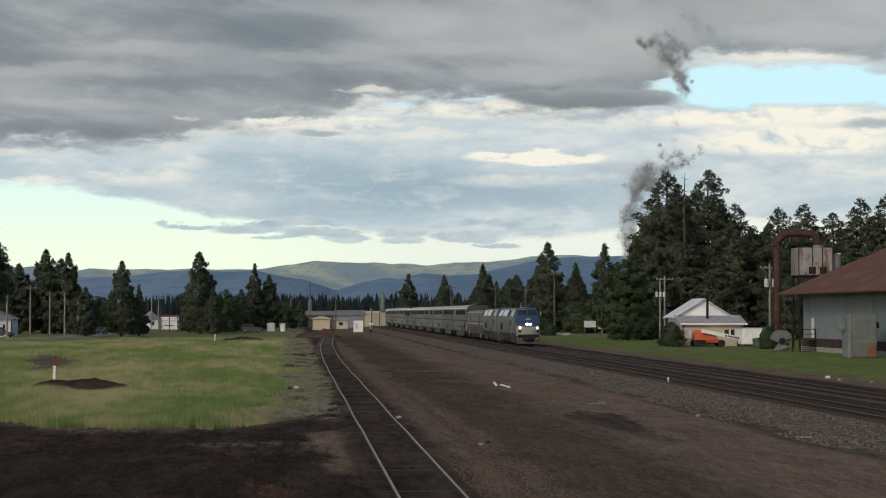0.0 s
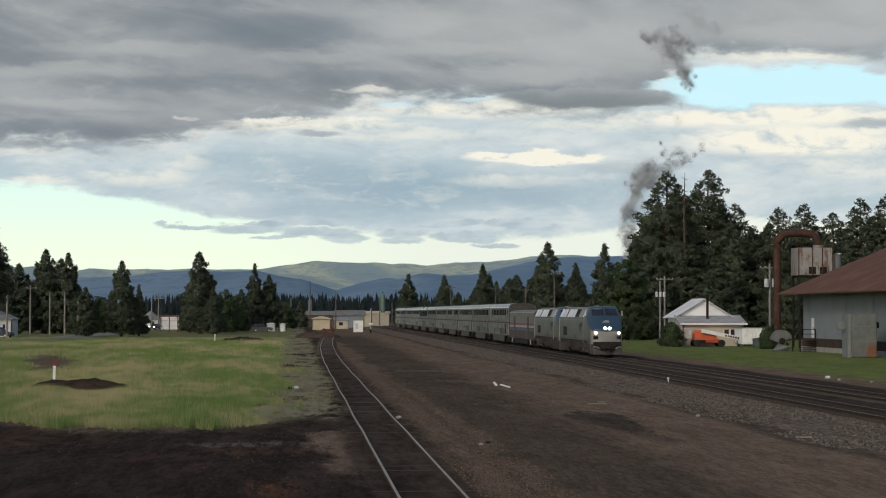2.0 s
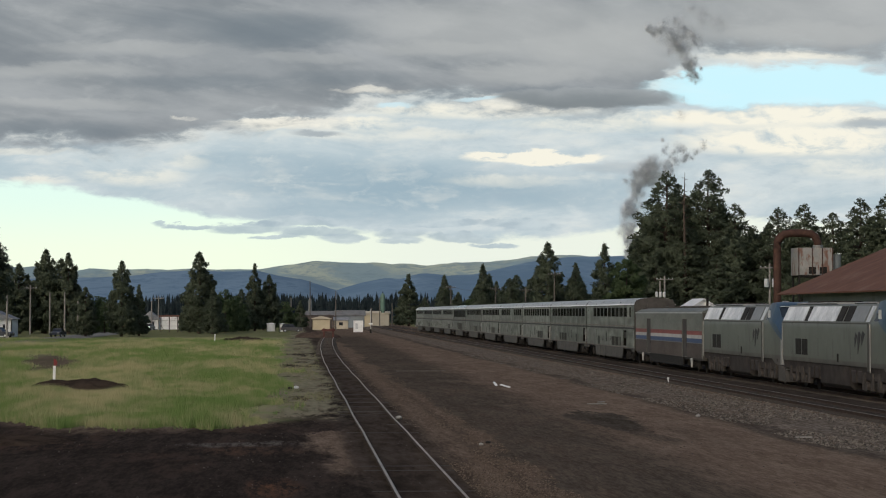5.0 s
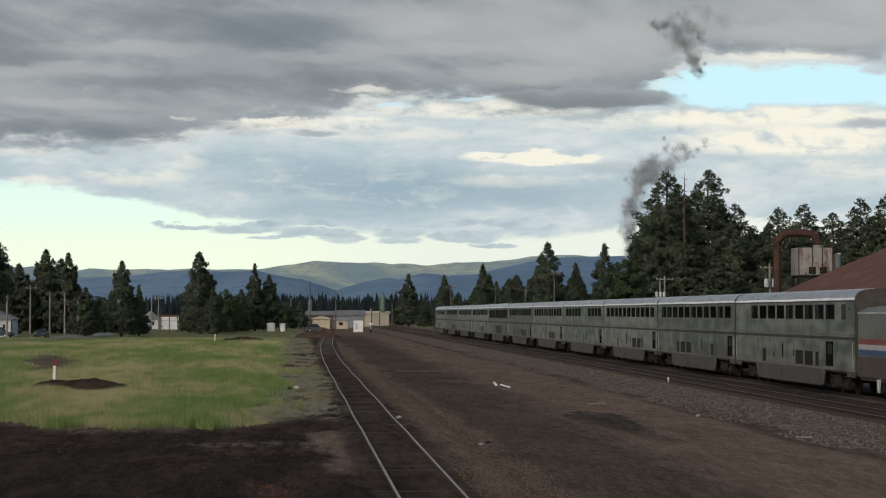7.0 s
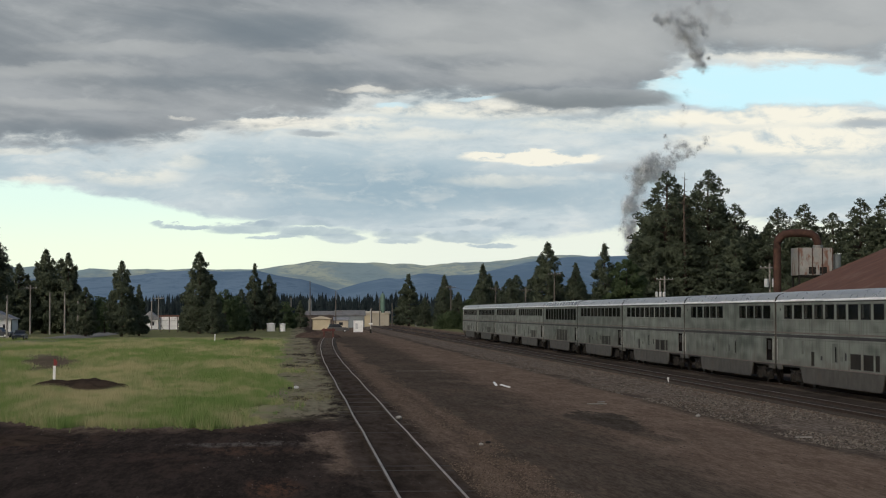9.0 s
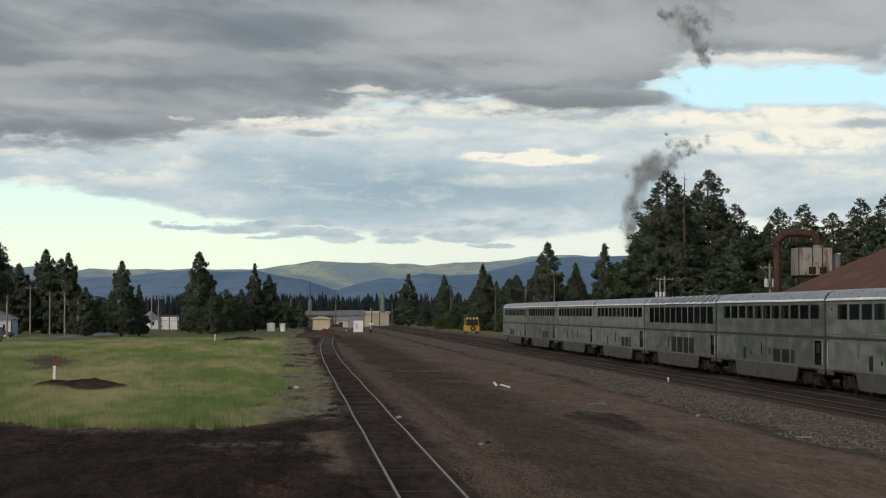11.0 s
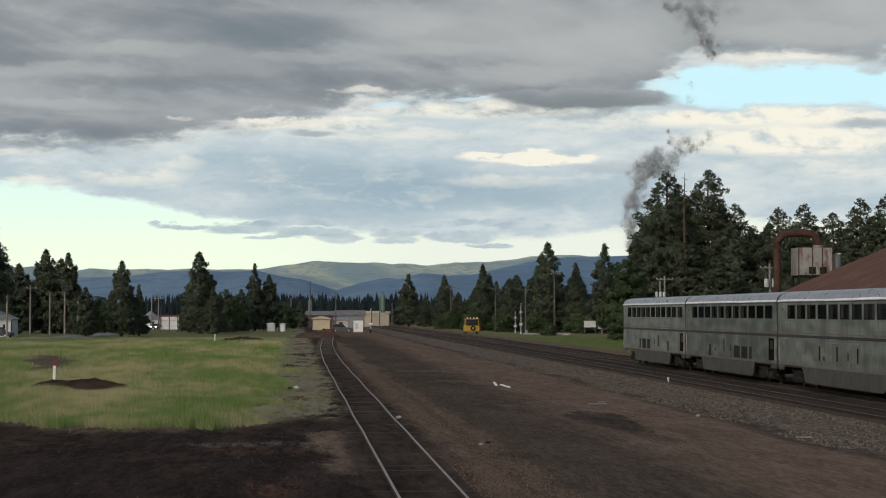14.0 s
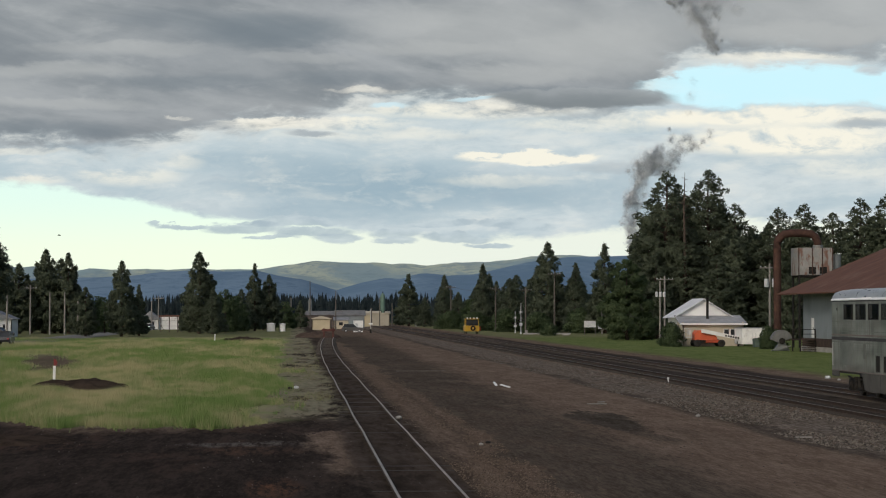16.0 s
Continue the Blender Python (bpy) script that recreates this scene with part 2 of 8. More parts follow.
        c = p.mix(torn, c, p.mix((fine * 1.5 + flat2 + (vv - y) * 14.0 + 0.5).step(0.1, 0.9), (0.56, 0.63, 0.66), (0.37, 0.45, 0.51)))
    # upper deck
    edge = 0.258 - u.step(0.24, 0.44) * 0.040 - u.step(0.52, 0.72) * 0.048 + u.step(0.72, 0.95) * 0.024 - uu.step(1.09, 1.24) * 0.096
    rag = vv + mid * 0.055 + fine * 0.040 + flat2 * 0.035
    deck = (rag - edge).step(-0.030, 0.026, 1.0, 0.0)
    thin = (slant2 * 1.5 + mid).step(-0.05, 0.35)
    grey = p.mix((slant * 2.2 + big * 0.8 + 0.45).step(0.05, 0.95), (0.220, 0.236, 0.258), (0.370, 0.382, 0.398))
    grey = p.mix((mid * 1.8 + fine * 1.2).step(0.0, 0.5) * 0.35, grey, (0.43, 0.44, 0.45))
    grey = p.mix((mid * -1.8 + slant2 * -1.0).step(0.05, 0.55) * 0.40, grey, (0.20, 0.213, 0.24))
    grey = p.mix(thin * 0.28, grey, (0.44, 0.45, 0.455))
    grey = p.mix((slant2 * -1.5 + fine * 0.6).step(0.05, 0.45) * 0.25, grey, (0.19, 0.205, 0.225))
    for x, y, rx, ry, k in ((0.50, 0.055, 0.17, 0.030, 0.75), (0.10, 0.230, 0.16, 0.018, 0.6), (0.36, 0.145, 0.16, 0.016, 0.5), (1.02, 0.168, 0.20, 0.016, 0.65),
                            (1.15, 0.02, 0.25, 0.022, 0.15), (0.62, 0.135, 0.12, 0.014, 0.4), (0.32, 0.03, 0.12, 0.02, 0.35)):
        grey = p.mix(spot(x, y, rx, ry, 0.95) * k, grey, (0.165, 0.190, 0.222))
    for x, y, rx, ry, k in ((0.95, 0.05, 0.32, 0.06, 0.55), (1.08, 0.09, 0.16, 0.05, 0.5), (1.45, 0.03, 0.3, 0.06, 0.55), (0.10, 0.125, 0.16, 0.016, 0.5), (0.22, 0.085, 0.16, 0.014, 0.4), (0.12, 0.185, 0.16, 0.010, 0.4), (0.93, 0.130, 0.12, 0.020, 0.55), (0.78, 0.085, 0.14, 0.014, 0.4), (1.45, 0.060, 0.20, 0.020, 0.45), (0.55, 0.10, 0.1, 0.01, 0.3)):
        grey = p.mix(spot(x, y, rx, ry, 0.95) * k, grey, (0.47, 0.475, 0.47))
    c = p.mix(deck, c, grey)
    rim = (rag - edge).step(-0.016, 0.004) * (rag - edge).step(0.006, 0.03, 1.0, 0.0)
    c = p.mix(rim * (mid * 2.0 + flat2 * 1.5 + 0.6).step(0.25, 0.9) * 0.42, c, (0.88, 0.85, 0.77))
    torn_light = (fine * 2.2 + mid * 1.4 + 0.75).step(0.1, 1.0)
    for x, y, rx, ry, k in ((0.66, 0.158, 0.07, 0.006, 0.6), (0.32, 0.204, 0.022, 0.004, 0.9), (0.50, 0.212, 0.10, 0.006, 0.8)):
        c = p.mix(spot(x, y, rx, ry) * k * torn_light, c, (0.90, 0.86, 0.76))
    for x, y, rx, ry, k in ((0.70, 0.186, 0.035, 0.006, 0.8), (0.86, 0.176, 0.06, 0.004, 0.7)):
        c = p.mix(spot(x, y, rx, ry) * k, c, (0.60, 0.78, 0.85))
    # blue window
    tall = 0.010 + uu.step(1.10, 1.30) * 0.029
    hole = ((vv - 0.153 + fine * 0.012) / tall).power(2.0).step(0.45, 1.12, 1.0, 0.0) * (uu + fine * 0.05).step(1.11, 1.22)
    hole = hole * (1.0 - spot(1.56, 0.125, 0.03, 0.012))
    blue = p.mix((flat2 * 1.5 + 0.4).step(0.3, 0.9) * 0.25, (0.60, 0.88, 0.96), (0.78, 0.87, 0.88))
    c = p.mix(hole, c, blue)
    lobe = (spot(1.05, 0.172, 0.17, 0.022, 0.95) + fine * 0.7 + mid * 0.6).step(0.25, 0.75)
    c = p.mix(lobe * 0.92, c, p.mix((vv - 0.15).step(0.0, 0.035), (0.34, 0.355, 0.37), (0.21, 0.225, 0.24)))
    c = p.mix(0.025, c, (0.0, 0.45, 0.45))
    em = p.node("ShaderNodeEmission")
    p.tree.links.new(c, em.inputs["Color"])
    em.inputs["Strength"].default_value = 1.06
    p.tree.links.new(em.outputs[0], p.out.inputs["Surface"])
    return p.mat


def build_sky():
    """A wide piece of a dome, far behind the hills."""
    R, yaw, f0 = 4750.0, radians(-4.04), 3667.0
    pitch = radians(1.757)
    az = np.linspace(-26, 26, 53)
    el = np.linspace(-1.5, 22, 25)
    verts, uvs, faces = [], [], []
    for e in el:
        for a in az:
            ra, re = radians(a), radians(e)
            d = (math.sin(ra) * math.cos(re), math.cos(ra) * math.cos(re), math.sin(re))
            verts.append(tuple(R * k for k in d))
            depth = d[1] * math.cos(pitch) + d[2] * math.sin(pitch)
            uvs.append(((784 + f0 * d[0] / depth) / 1000, (441 - f0 * (d[2] * math.cos(pitch) - d[1] * math.sin(pitch)) / depth) / 1000))
    w = len(az)
    for j in range(len(el) - 1):
        for i in range(w - 1):
            faces.append((j * w + i, j * w + i + 1, (j + 1) * w + i + 1, (j + 1) * w + i))
    me = bpy.data.meshes.new("sky_backdrop")
    me.from_pydata(verts, [], faces)
    lay = me.uv_layers.new(name="dome")
    for loop in me.loops:
        lay.data[loop.index].uv = uvs[loop.vertex_index]
    me.materials.append(sky_paint())
    ob = new("backdrop_sky", me)
    ob.matrix_basis = pose(0, 0, 4.08, 0, 0, -4.04)
    return tagged(ob, "evening sky with a grey cloud deck and cream breaks", "sky", kind="structure")


backdrop_sky = build_sky()


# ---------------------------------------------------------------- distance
# Sun patches, cloud shade and distance haze are mixed into these hill colours.
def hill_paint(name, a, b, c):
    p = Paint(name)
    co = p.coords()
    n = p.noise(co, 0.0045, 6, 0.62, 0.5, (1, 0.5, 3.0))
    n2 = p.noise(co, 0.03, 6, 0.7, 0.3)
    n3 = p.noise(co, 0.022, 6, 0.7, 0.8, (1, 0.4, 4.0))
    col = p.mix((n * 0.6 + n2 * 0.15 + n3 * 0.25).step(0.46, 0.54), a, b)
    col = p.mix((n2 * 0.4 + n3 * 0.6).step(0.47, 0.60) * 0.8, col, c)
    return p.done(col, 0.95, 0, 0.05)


def ridge(name, label, dist, knots, material, depth, rough):
    """A range of hills; knots are (bearing in degrees, crest height) pairs."""
    az = np.linspace(-22, 24, 240)
    crest = np.interp(az, [k[0] for k in knots], [k[1] for k in knots])
    rows = 16
    verts = []
    for j in range(rows):
        s = j / (rows - 1)
        for a, hgt in zip(az, crest):
            d = dist - depth * (1 - s)
            x, y = d * math.sin(radians(a)), d * math.cos(radians(a))
            n = noise.fractal(Vector((x * 0.004, y * 0.004, dist * 0.1)), 0.9, 2.0, 5)
            n2 = 1 - abs(noise.noise(Vector((x * 0.0035 + 5, y * 0.002, 1.0)))) * 1.6
            z = hgt * (s ** 1.15) * (1 + (n2 - 0.5) * 0.35 * (1 - s)) + rough * n * (0.25 + s) * min(1, 4 * s)
            verts.append((x, y, z - 2 if j else -3))
    w = len(az)
    faces = [(j * w + i, j * w + i + 1, (j + 1) * w + i + 1, (j + 1) * w + i) for j in range(rows - 1) for i in range(w - 1)]
    ob = new(name, bulk(name, verts, faces, material, smooth=True))
    return tagged(ob, label, "hills", kind="structure")


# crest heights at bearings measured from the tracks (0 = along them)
ridge("backdrop_hills", "far green hills with patches of forest, sunlight and haze put in their colour", 4300,
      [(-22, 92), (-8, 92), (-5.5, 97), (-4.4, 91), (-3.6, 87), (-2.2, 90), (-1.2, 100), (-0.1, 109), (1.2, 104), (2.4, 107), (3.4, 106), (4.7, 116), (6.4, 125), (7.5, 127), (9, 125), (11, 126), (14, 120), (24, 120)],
      hill_paint("hazy_sunlit_hill", (0.22, 0.295, 0.32), (0.37, 0.41, 0.34), (0.17, 0.24, 0.28)), 900, 13)
# Blue haze and cloud shade are put into the ridge's base colours.
ridge("backdrop_ridge", "forested ridge with blue haze and cloud shade put in its colour", 3100,
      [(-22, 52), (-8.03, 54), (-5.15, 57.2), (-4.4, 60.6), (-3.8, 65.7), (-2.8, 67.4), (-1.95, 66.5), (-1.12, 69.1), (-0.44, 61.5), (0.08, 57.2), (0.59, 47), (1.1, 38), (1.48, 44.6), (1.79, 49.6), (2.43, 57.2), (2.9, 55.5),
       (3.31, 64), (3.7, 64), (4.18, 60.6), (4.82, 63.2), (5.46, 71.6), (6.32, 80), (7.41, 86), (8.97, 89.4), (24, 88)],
      hill_paint("hazy_shaded_ridge", (0.115, 0.185, 0.265), (0.155, 0.230, 0.310), (0.098, 0.165, 0.240)), 700, 4)

# ---------------------------------------------------------------- ground
def profile(x):
    """Height of the ground across the tracks."""
    return float(np.interp(x, [-60, 1.0, 1.6, 4.4, 5.2, 17.6, 20.2, 20.8, 24.0, 24.6, 29.4, 30.6, 33.5, 60],
                           [-0.10, -0.14, -0.13, -0.13, -0.16, -0.18, 0.02, 0.08, 0.08, 0.08, 0.08, 0.02, -0.10, -0.05]))


def ground_height(x, y):
    z = profile(x)
    if not 20.5 < x < 29.5 and not 1.5 < x < 4.5:
        z += 0.035 * noise.fractal(Vector((x * 0.25, y * 0.08, 0.0)), 1.0, 2.0, 4)
    return z


def ground_paint():
    p = Paint("yard_ground")
    co = p.coords()
    x, y, _ = p.split(co)
    big = p.noise(co, 0.10, 5, 0.6, 0.4, (1.0, 0.45, 1)) - 0.5
    mid = p.noise(co, 0.6, 6, 0.64, 0.4, (1.0, 0.24, 1)) - 0.5
    fine = p.noise(co, 2.6, 5, 0.70, 0.2, (1.0, 0.15, 1)) - 0.5
    grit = p.noise(co, 10.0, 4, 0.75, 0.0, (1.0, 0.13, 1)) - 0.5
    streak = p.noise(co, 1.0, 5, 0.6, 0.3, (0.5, 0.035, 1)) - 0.5
    xx = x + big * 3.0 + mid * 1.2
    yy = y + big * 14.0 + mid * 5.0
    # brown yard dirt with dark cinder spills
    brown = p.mix((mid * 1.0 + fine * 1.2 + grit * 1.5 + 0.5).step(0.05, 0.95), (0.092, 0.067, 0.050), (0.190, 0.143, 0.107))
    ash = p.mix((mid * 1.0 + fine * 1.1 + grit * 1.4 + 0.5).step(0.05, 0.95), (0.030, 0.026, 0.021), (0.080, 0.068, 0.054))

    def spill(cx, cy, rx, ry):
        return (((x + big * 3.5 + mid * 2.2 + fine * 1.4 - cx) / rx).power(2.0) + ((y + big * 30.0 + mid * 14.0 + fine * 9.0 - cy) / ry).power(2.0)).step(0.50, 1.15, 1.0, 0.0)

    lane = x + big * 4.5 + mid * 2.0 + fine * 0.9
    zone = lane.step(5.7, 6.5) * (lane - (y - 60.0).big(0.0) * 0.004).step(9.4, 12.4, 1.0, 0.0) * y.step(330.0, 420.0, 1.0, 0.35)
    cinder = zone * (big * 1.6 + mid * 1.4 + fine * 0.8 + 0.80).step(0.05, 0.85) * 0.80
    cinder = cinder.big(spill(12.2, 83.0, 1.5, 7.0) * 0.95).big(spill(12.6, 74.0, 1.0, 4.0) * 0.6)
    cinder = cinder.big((streak * 1.6 + big * 1.8 + mid * 1.3 + 0.20).step(0.4, 0.95) * 0.40)
    dirt = p.mix(cinder, brown, ash)
    dirt = p.mix((fine * 1.8 + grit * 0.9 + mid * 0.6 + 0.3).step(0.60, 0.9) * 0.4, dirt, (0.21, 0.17, 0.135))
    lip = ((xx + fine * 1.2 - 17.3) / 0.7).power(2.0).step(0.1, 1.2, 1.0, 0.0)
    dirt = p.mix(lip * 0.7, dirt, (0.024, 0.020, 0.017))
    rim = ((x + big * 1.5 + mid * 0.9 + fine * 0.7 - 5.65) / 0.26).power(2.0).step(0.1, 1.2, 1.0, 0.0) * y.step(120.0, 150.0, 1.0, 0.0)
    dirt = p.mix(rim * (fine * 2.0 + mid + 0.45).step(0.1, 0.8) * 0.75, dirt, (0.020, 0.017, 0.015))
    # coal-black earth by the near end, with rust stains
    nearer = yy + (x + 8.0).small(0.0) * 2.2 + x.big(-4.0) * -1.2
    black = nearer.step(76.5, 82.0, 1.0, 0.0) * (xx + mid * 1.0 + fine * 0.8 + (y - 50.0) * 0.055).step(1.3, 2.1, 1.0, 0.0)
    soot = p.mix((mid + fine + grit + 0.5).step(0.15, 0.85), (0.020, 0.0165, 0.0145), (0.048, 0.038, 0.032))
    rust = (p.noise(co, 1.0, 5, 0.62, 0.4, (0.25, 0.09, 1)) - 0.5 + mid * 0.35 + fine * 0.25).step(0.02, 0.26)
    soot = p.mix(rust * 0.5, soot, (0.070, 0.043, 0.031))
    black = black.big(spill(0.6, 80.5, 1.9, 7.5).step(0.30, 0.62) * 0.95)
    def stain(cx, cy, rx, ry):
        return (((x + mid * 1.2 - cx) / rx).power(2.0) + ((y + mid * 4.0 - cy) / ry).power(2.0)).step(0.0, 1.2, 1.0, 0.0) * (fine * 2.4 + grit * 1.6 + mid + 0.35).step(0.1, 1.0)

    soot = p.mix(stain(-0.5, 50.5, 0.8, 3.4) * 0.8, soot, (0.150, 0.072, 0.040))
    soot = p.mix(stain(-1.4, 64.0, 2.0, 3.0) * 0.6, soot, (0.105, 0.058, 0.036))
    soot = p.mix(stain(-8.0, 66.0, 2.4, 2.6) * 0.45, soot, (0.085, 0.048, 0.034))
    soot = p.mix(stain(-1.6, 67.0, 2.6, 1.3) * 0.7, soot, (0.150, 0.140, 0.125))
    c = p.mix(black, dirt, soot)
    # siding bed
    bed = (x - 3.03).absolute().step(1.2, 1.9, 1.0, 0.0)
    c = p.mix(bed * 0.85, c, p.mix((fine + mid + 0.5).step(0.2, 0.8), (0.018, 0.015, 0.013), (0.055, 0.045, 0.038)))
    # stony shoulder right of the siding and before the main line
    stones = p.mix((grit * 1.5 + fine + 0.5).step(0.1, 0.9), (0.050, 0.037, 0.028), (0.160, 0.122, 0.090))
    shoulder = ((xx - 5.0) / 1.1).power(2.0).step(0.2, 1.3, 1.0, 0.0)
    c = p.mix(shoulder * 0.4, c, stones)
    ballast = p.mix((grit * 1.6 + fine * 0.8 + 0.5).step(0.1, 0.9), (0.045, 0.038, 0.032), (0.190, 0.163, 0.135))
    verge = (xx + fine * 1.5).step(15.8, 18.8) * x.step(20.3, 20.9, 1.0, 0.0)
    c = p.mix(verge * (mid * 1.2 + 0.85).small(1.0), c, ballast)
    main = (x + fine * 0.5).step(20.7, 21.2) * xx.step(30.6, 32.2, 1.0, 0.0)
    main = main * y.step(230.0, 420.0, 1.0, 0.55)
    c = p.mix(main, c, p.mix((fine * 1.4 + 0.5).step(0.1, 0.9), (0.026, 0.022, 0.019), (0.066, 0.056, 0.048)))
    # grass
    green = p.mix((mid * 1.2 + big * 1.4 + 0.5).step(0.15, 0.85), (0.165, 0.205, 0.085), (0.32, 0.30, 0.17))
    left = (x + big * 6.0 + mid * 4.0 + fine * 2.0).step(-2.6, 0.8, 1.0, 0.0) * nearer.step(79.5, 83.5)
    strip = (xx + fine * 1.5 + mid * 2.0).step(33.6, 37.0)
    fresh = p.mix((mid + fine + 0.5).step(0.2, 0.8), (0.080, 0.112, 0.034), (0.150, 0.172, 0.068))
    c = p.mix(left, c, green)
    far = yy.step(330.0, 370.0) * (xx.step(-2.0, 1.0, 1.0, 0.0) + xx.step(34.0, 36.0)).small(1.0)
    c = p.mix(strip, c, fresh)
    c = p.mix(far, c, p.mix((mid + 0.5).step(0.2, 0.8), (0.115, 0.128, 0.058), (0.175, 0.168, 0.092)))
    # weedy fringe between the field and the siding
    fringe = ((xx - 0.5) / 1.8).power(2.0).step(0.3, 1.2, 1.0, 0.0) * yy.step(80.0, 90.0)
    c = p.mix(fringe * (streak * 1.0 + mid * 2.4 + fine * 1.2 + 0.75).step(0.3, 0.85) * 0.9, c, p.mix((fine + mid + 0.5).step(0.2, 0.8), (0.13, 0.122, 0.078), (0.225, 0.21, 0.145)))
    c = p.mix(fringe * (mid * -2.8 + fine * -1.2 + big * 2.0 + 0.2).step(0.30, 0.65) * 0.92, c, (0.024, 0.021, 0.018))
    # bare patch in the field
    bare = (((x + mid * 3.0 + fine * 1.5 + y * 0.116) / 3.1).power(2.0) + ((yy - 178.0) / 42.0).power(2.0)).step(0.1, 1.3, 1.0, 0.0)
    c = p.mix(bare * 0.9, c, p.mix((fine + mid + 0.5).step(0.1, 0.9), (0.070, 0.052, 0.042), (0.125, 0.094, 0.074)))
    p.bump(fine * 0.6 + grit * 0.4 + mid * 0.4, 0.4, 0.06)
    return p.done(c, 1.0, 0, 0.0)


def build_ground():
    xs = np.unique(np.concatenate([[-4500, -2500, -1200, -600, -300, -180, -120, -90], np.arange(-70, 70.1, 0.8), [17.6, 20.2, 20.8, 24, 29.4, 30.6, 33.5, 1.0, 1.6, 4.4, 5.2, 80, 100, 140, 200, 350, 700, 1400, 2600, 4500]]))
    ys = np.unique(np.concatenate([[-900, -500, -250, -100, 0, 20], np.arange(35, 140, 1.6), np.arange(140, 320, 5), np.arange(320, 520, 14), [560, 620, 700, 850, 1100, 1500, 2100, 3000, 4600]]))
    verts = [(x, y, ground_height(x, y)) for y in ys for x in xs]
    w = len(xs)
    faces = [(j * w + i, j * w + i + 1, (j + 1) * w + i + 1, (j + 1) * w + i) for j in range(len(ys) - 1) for i in range(w - 1)]
    ob = new("ground", bulk("ground", verts, faces, ground_paint(), smooth=True))
    return tagged(ob, "brown cinder and gravel rail yard with grassy edges", "ground", kind="structure")


ground = build_ground()

asphalt = worn("asphalt", (0.135, 0.130, 0.118), (0.20, 0.192, 0.172), 0.8, 0.9, bump=0.2)
road = Mesh()
road.prism([(-41.5, -0.25), (-34.2, -0.25), (-34.5, -0.02), (-38, 0.02), (-41.2, -0.02)], "y", 60, 700)
solid("road", road, asphalt, "worn grey asphalt street along the field", "road", kind="structure")

# ---------------------------------------------------------------- tracks
rail_steel = worn("rail_steel", (0.10, 0.085, 0.072), (0.25, 0.22, 0.19), 3.0, 0.55, 0.6, 0.1, stretch=(4, 0.3, 4))
rail_rust = worn("rail_rust", (0.030, 0.021, 0.016), (0.062, 0.043, 0.032), 4.0, 0.8, 0.2, 0.2)
tie_wood = worn("tie_wood", (0.030, 0.025, 0.021), (0.080, 0.067, 0.055), 2.0, 0.9, bump=0.4, stretch=(0.6, 6, 6), vary=0.5)
rail_dull = worn("rail_dull", (0.20, 0.178, 0.155), (0.36, 0.325, 0.285), 3.0, 0.55, 0.25, 0.1, stretch=(4, 0.3, 4))
RAIL = [(-0.075, 0.0), (0.075, 0.0), (0.075, 0.015), (0.012, 0.04), (0.012, 0.125), (0.036, 0.14), (0.036, 0.165), (0.026, 0.172), (-0.026, 0.172), (-0.036, 0.165), (-0.036, 0.14), (-0.012, 0.125), (-0.012, 0.04), (-0.075, 0.015)]


def rail_run(centre, ys, top):
    """A rail of true profile along x = centre(y): web and foot rusty, head polished."""
    m = Mesh()
    rings = [[(centre(y) + a, y, top - 0.172 + b) for a, b in RAIL] for y in ys]
    m.loft(rings)
    n = len(RAIL)
    for k in range(len(ys) - 1):
        for i in (6, 7, 8):
            m.m[k * n + i] = 1
    return m


def siding_x(y):
    return 3.03 + (1.85 * ((y - 150) / 172.0) ** 2 if y > 150 else 0.0) + 0.02 * math.sin(y * 0.21) * (1 if y > 70 else 0)


def track(name, label, centre, ys, top, head):
    t = thing(name, label, "railway track", kind="structure")
    for s in (-0.7515, 0.7515):
        m = rail_run(lambda y: centre(y) + s, ys, top)
        ob = new("rail", m.data("rail", rail_rust, head))
        ob.parent = t
    return t


siding = track("siding_track", "worn single siding with sunken wooden ties", siding_x, [20 + 3.0 * i for i in range(109)], 0.0, rail_dull)
track_a = track("track_near", "near main track with polished rails on dark ballast", lambda y: 22.32, [-620, -100, 40, 100, 200, 400, 800, 1400], 0.25, rail_steel)
track_b = track("track_far", "far main track with polished rails on dark ballast", lambda y: 26.85, [-620, -100, 40, 100, 200, 400, 800, 1400], 0.25, rail_steel)


# ---------------------------------------------------------------- pines and other plants
bark = worn("pine_bark", (0.050, 0.038, 0.031), (0.105, 0.080, 0.064), 3.0, 0.95, bump=0.6, stretch=(3, 3, 0.5))


def leaf_paint(name, a, b, c):
    p = Paint(name)
    n = p.noise(p.coords(), 0.5, 4, 0.6)
    col = p.mix((p.island() * 0.6 + n * 0.4).step(0.15, 0.8), a, b)
    col = p.mix(p.random() * 0.5, col, c)
    mat = p.done(col, 0.85, 0, 0.1)
    through_light = p.node("ShaderNodeBsdfTranslucent")
    p.tree.links.new(col, through_light.inputs["Color"])
    both = p.node("ShaderNodeMixShader")
    both.inputs[0].default_value = 0.48
    p.tree.links.new(p.bsdf.outputs[0], both.inputs[1])
    p.tree.links.new(through_light.outputs[0], both.inputs[2])
    p.tree.links.new(both.outputs[0], p.out.inputs["Surface"])
    return mat


needles = leaf_paint("pine_needles", (0.086, 0.105, 0.070), (0.140, 0.164, 0.106), (0.100, 0.122, 0.083))
# Far needles carry the blue of distance haze in their colour.
hazy_far_needles = leaf_paint("hazy_far_needles", (0.022, 0.032, 0.035), (0.040, 0.054, 0.055), (0.030, 0.042, 0.044))
leaves = leaf_paint("green_leaves", (0.078, 0.112, 0.056), (0.112, 0.150, 0.074), (0.090, 0.126, 0.064))


TREES = {}


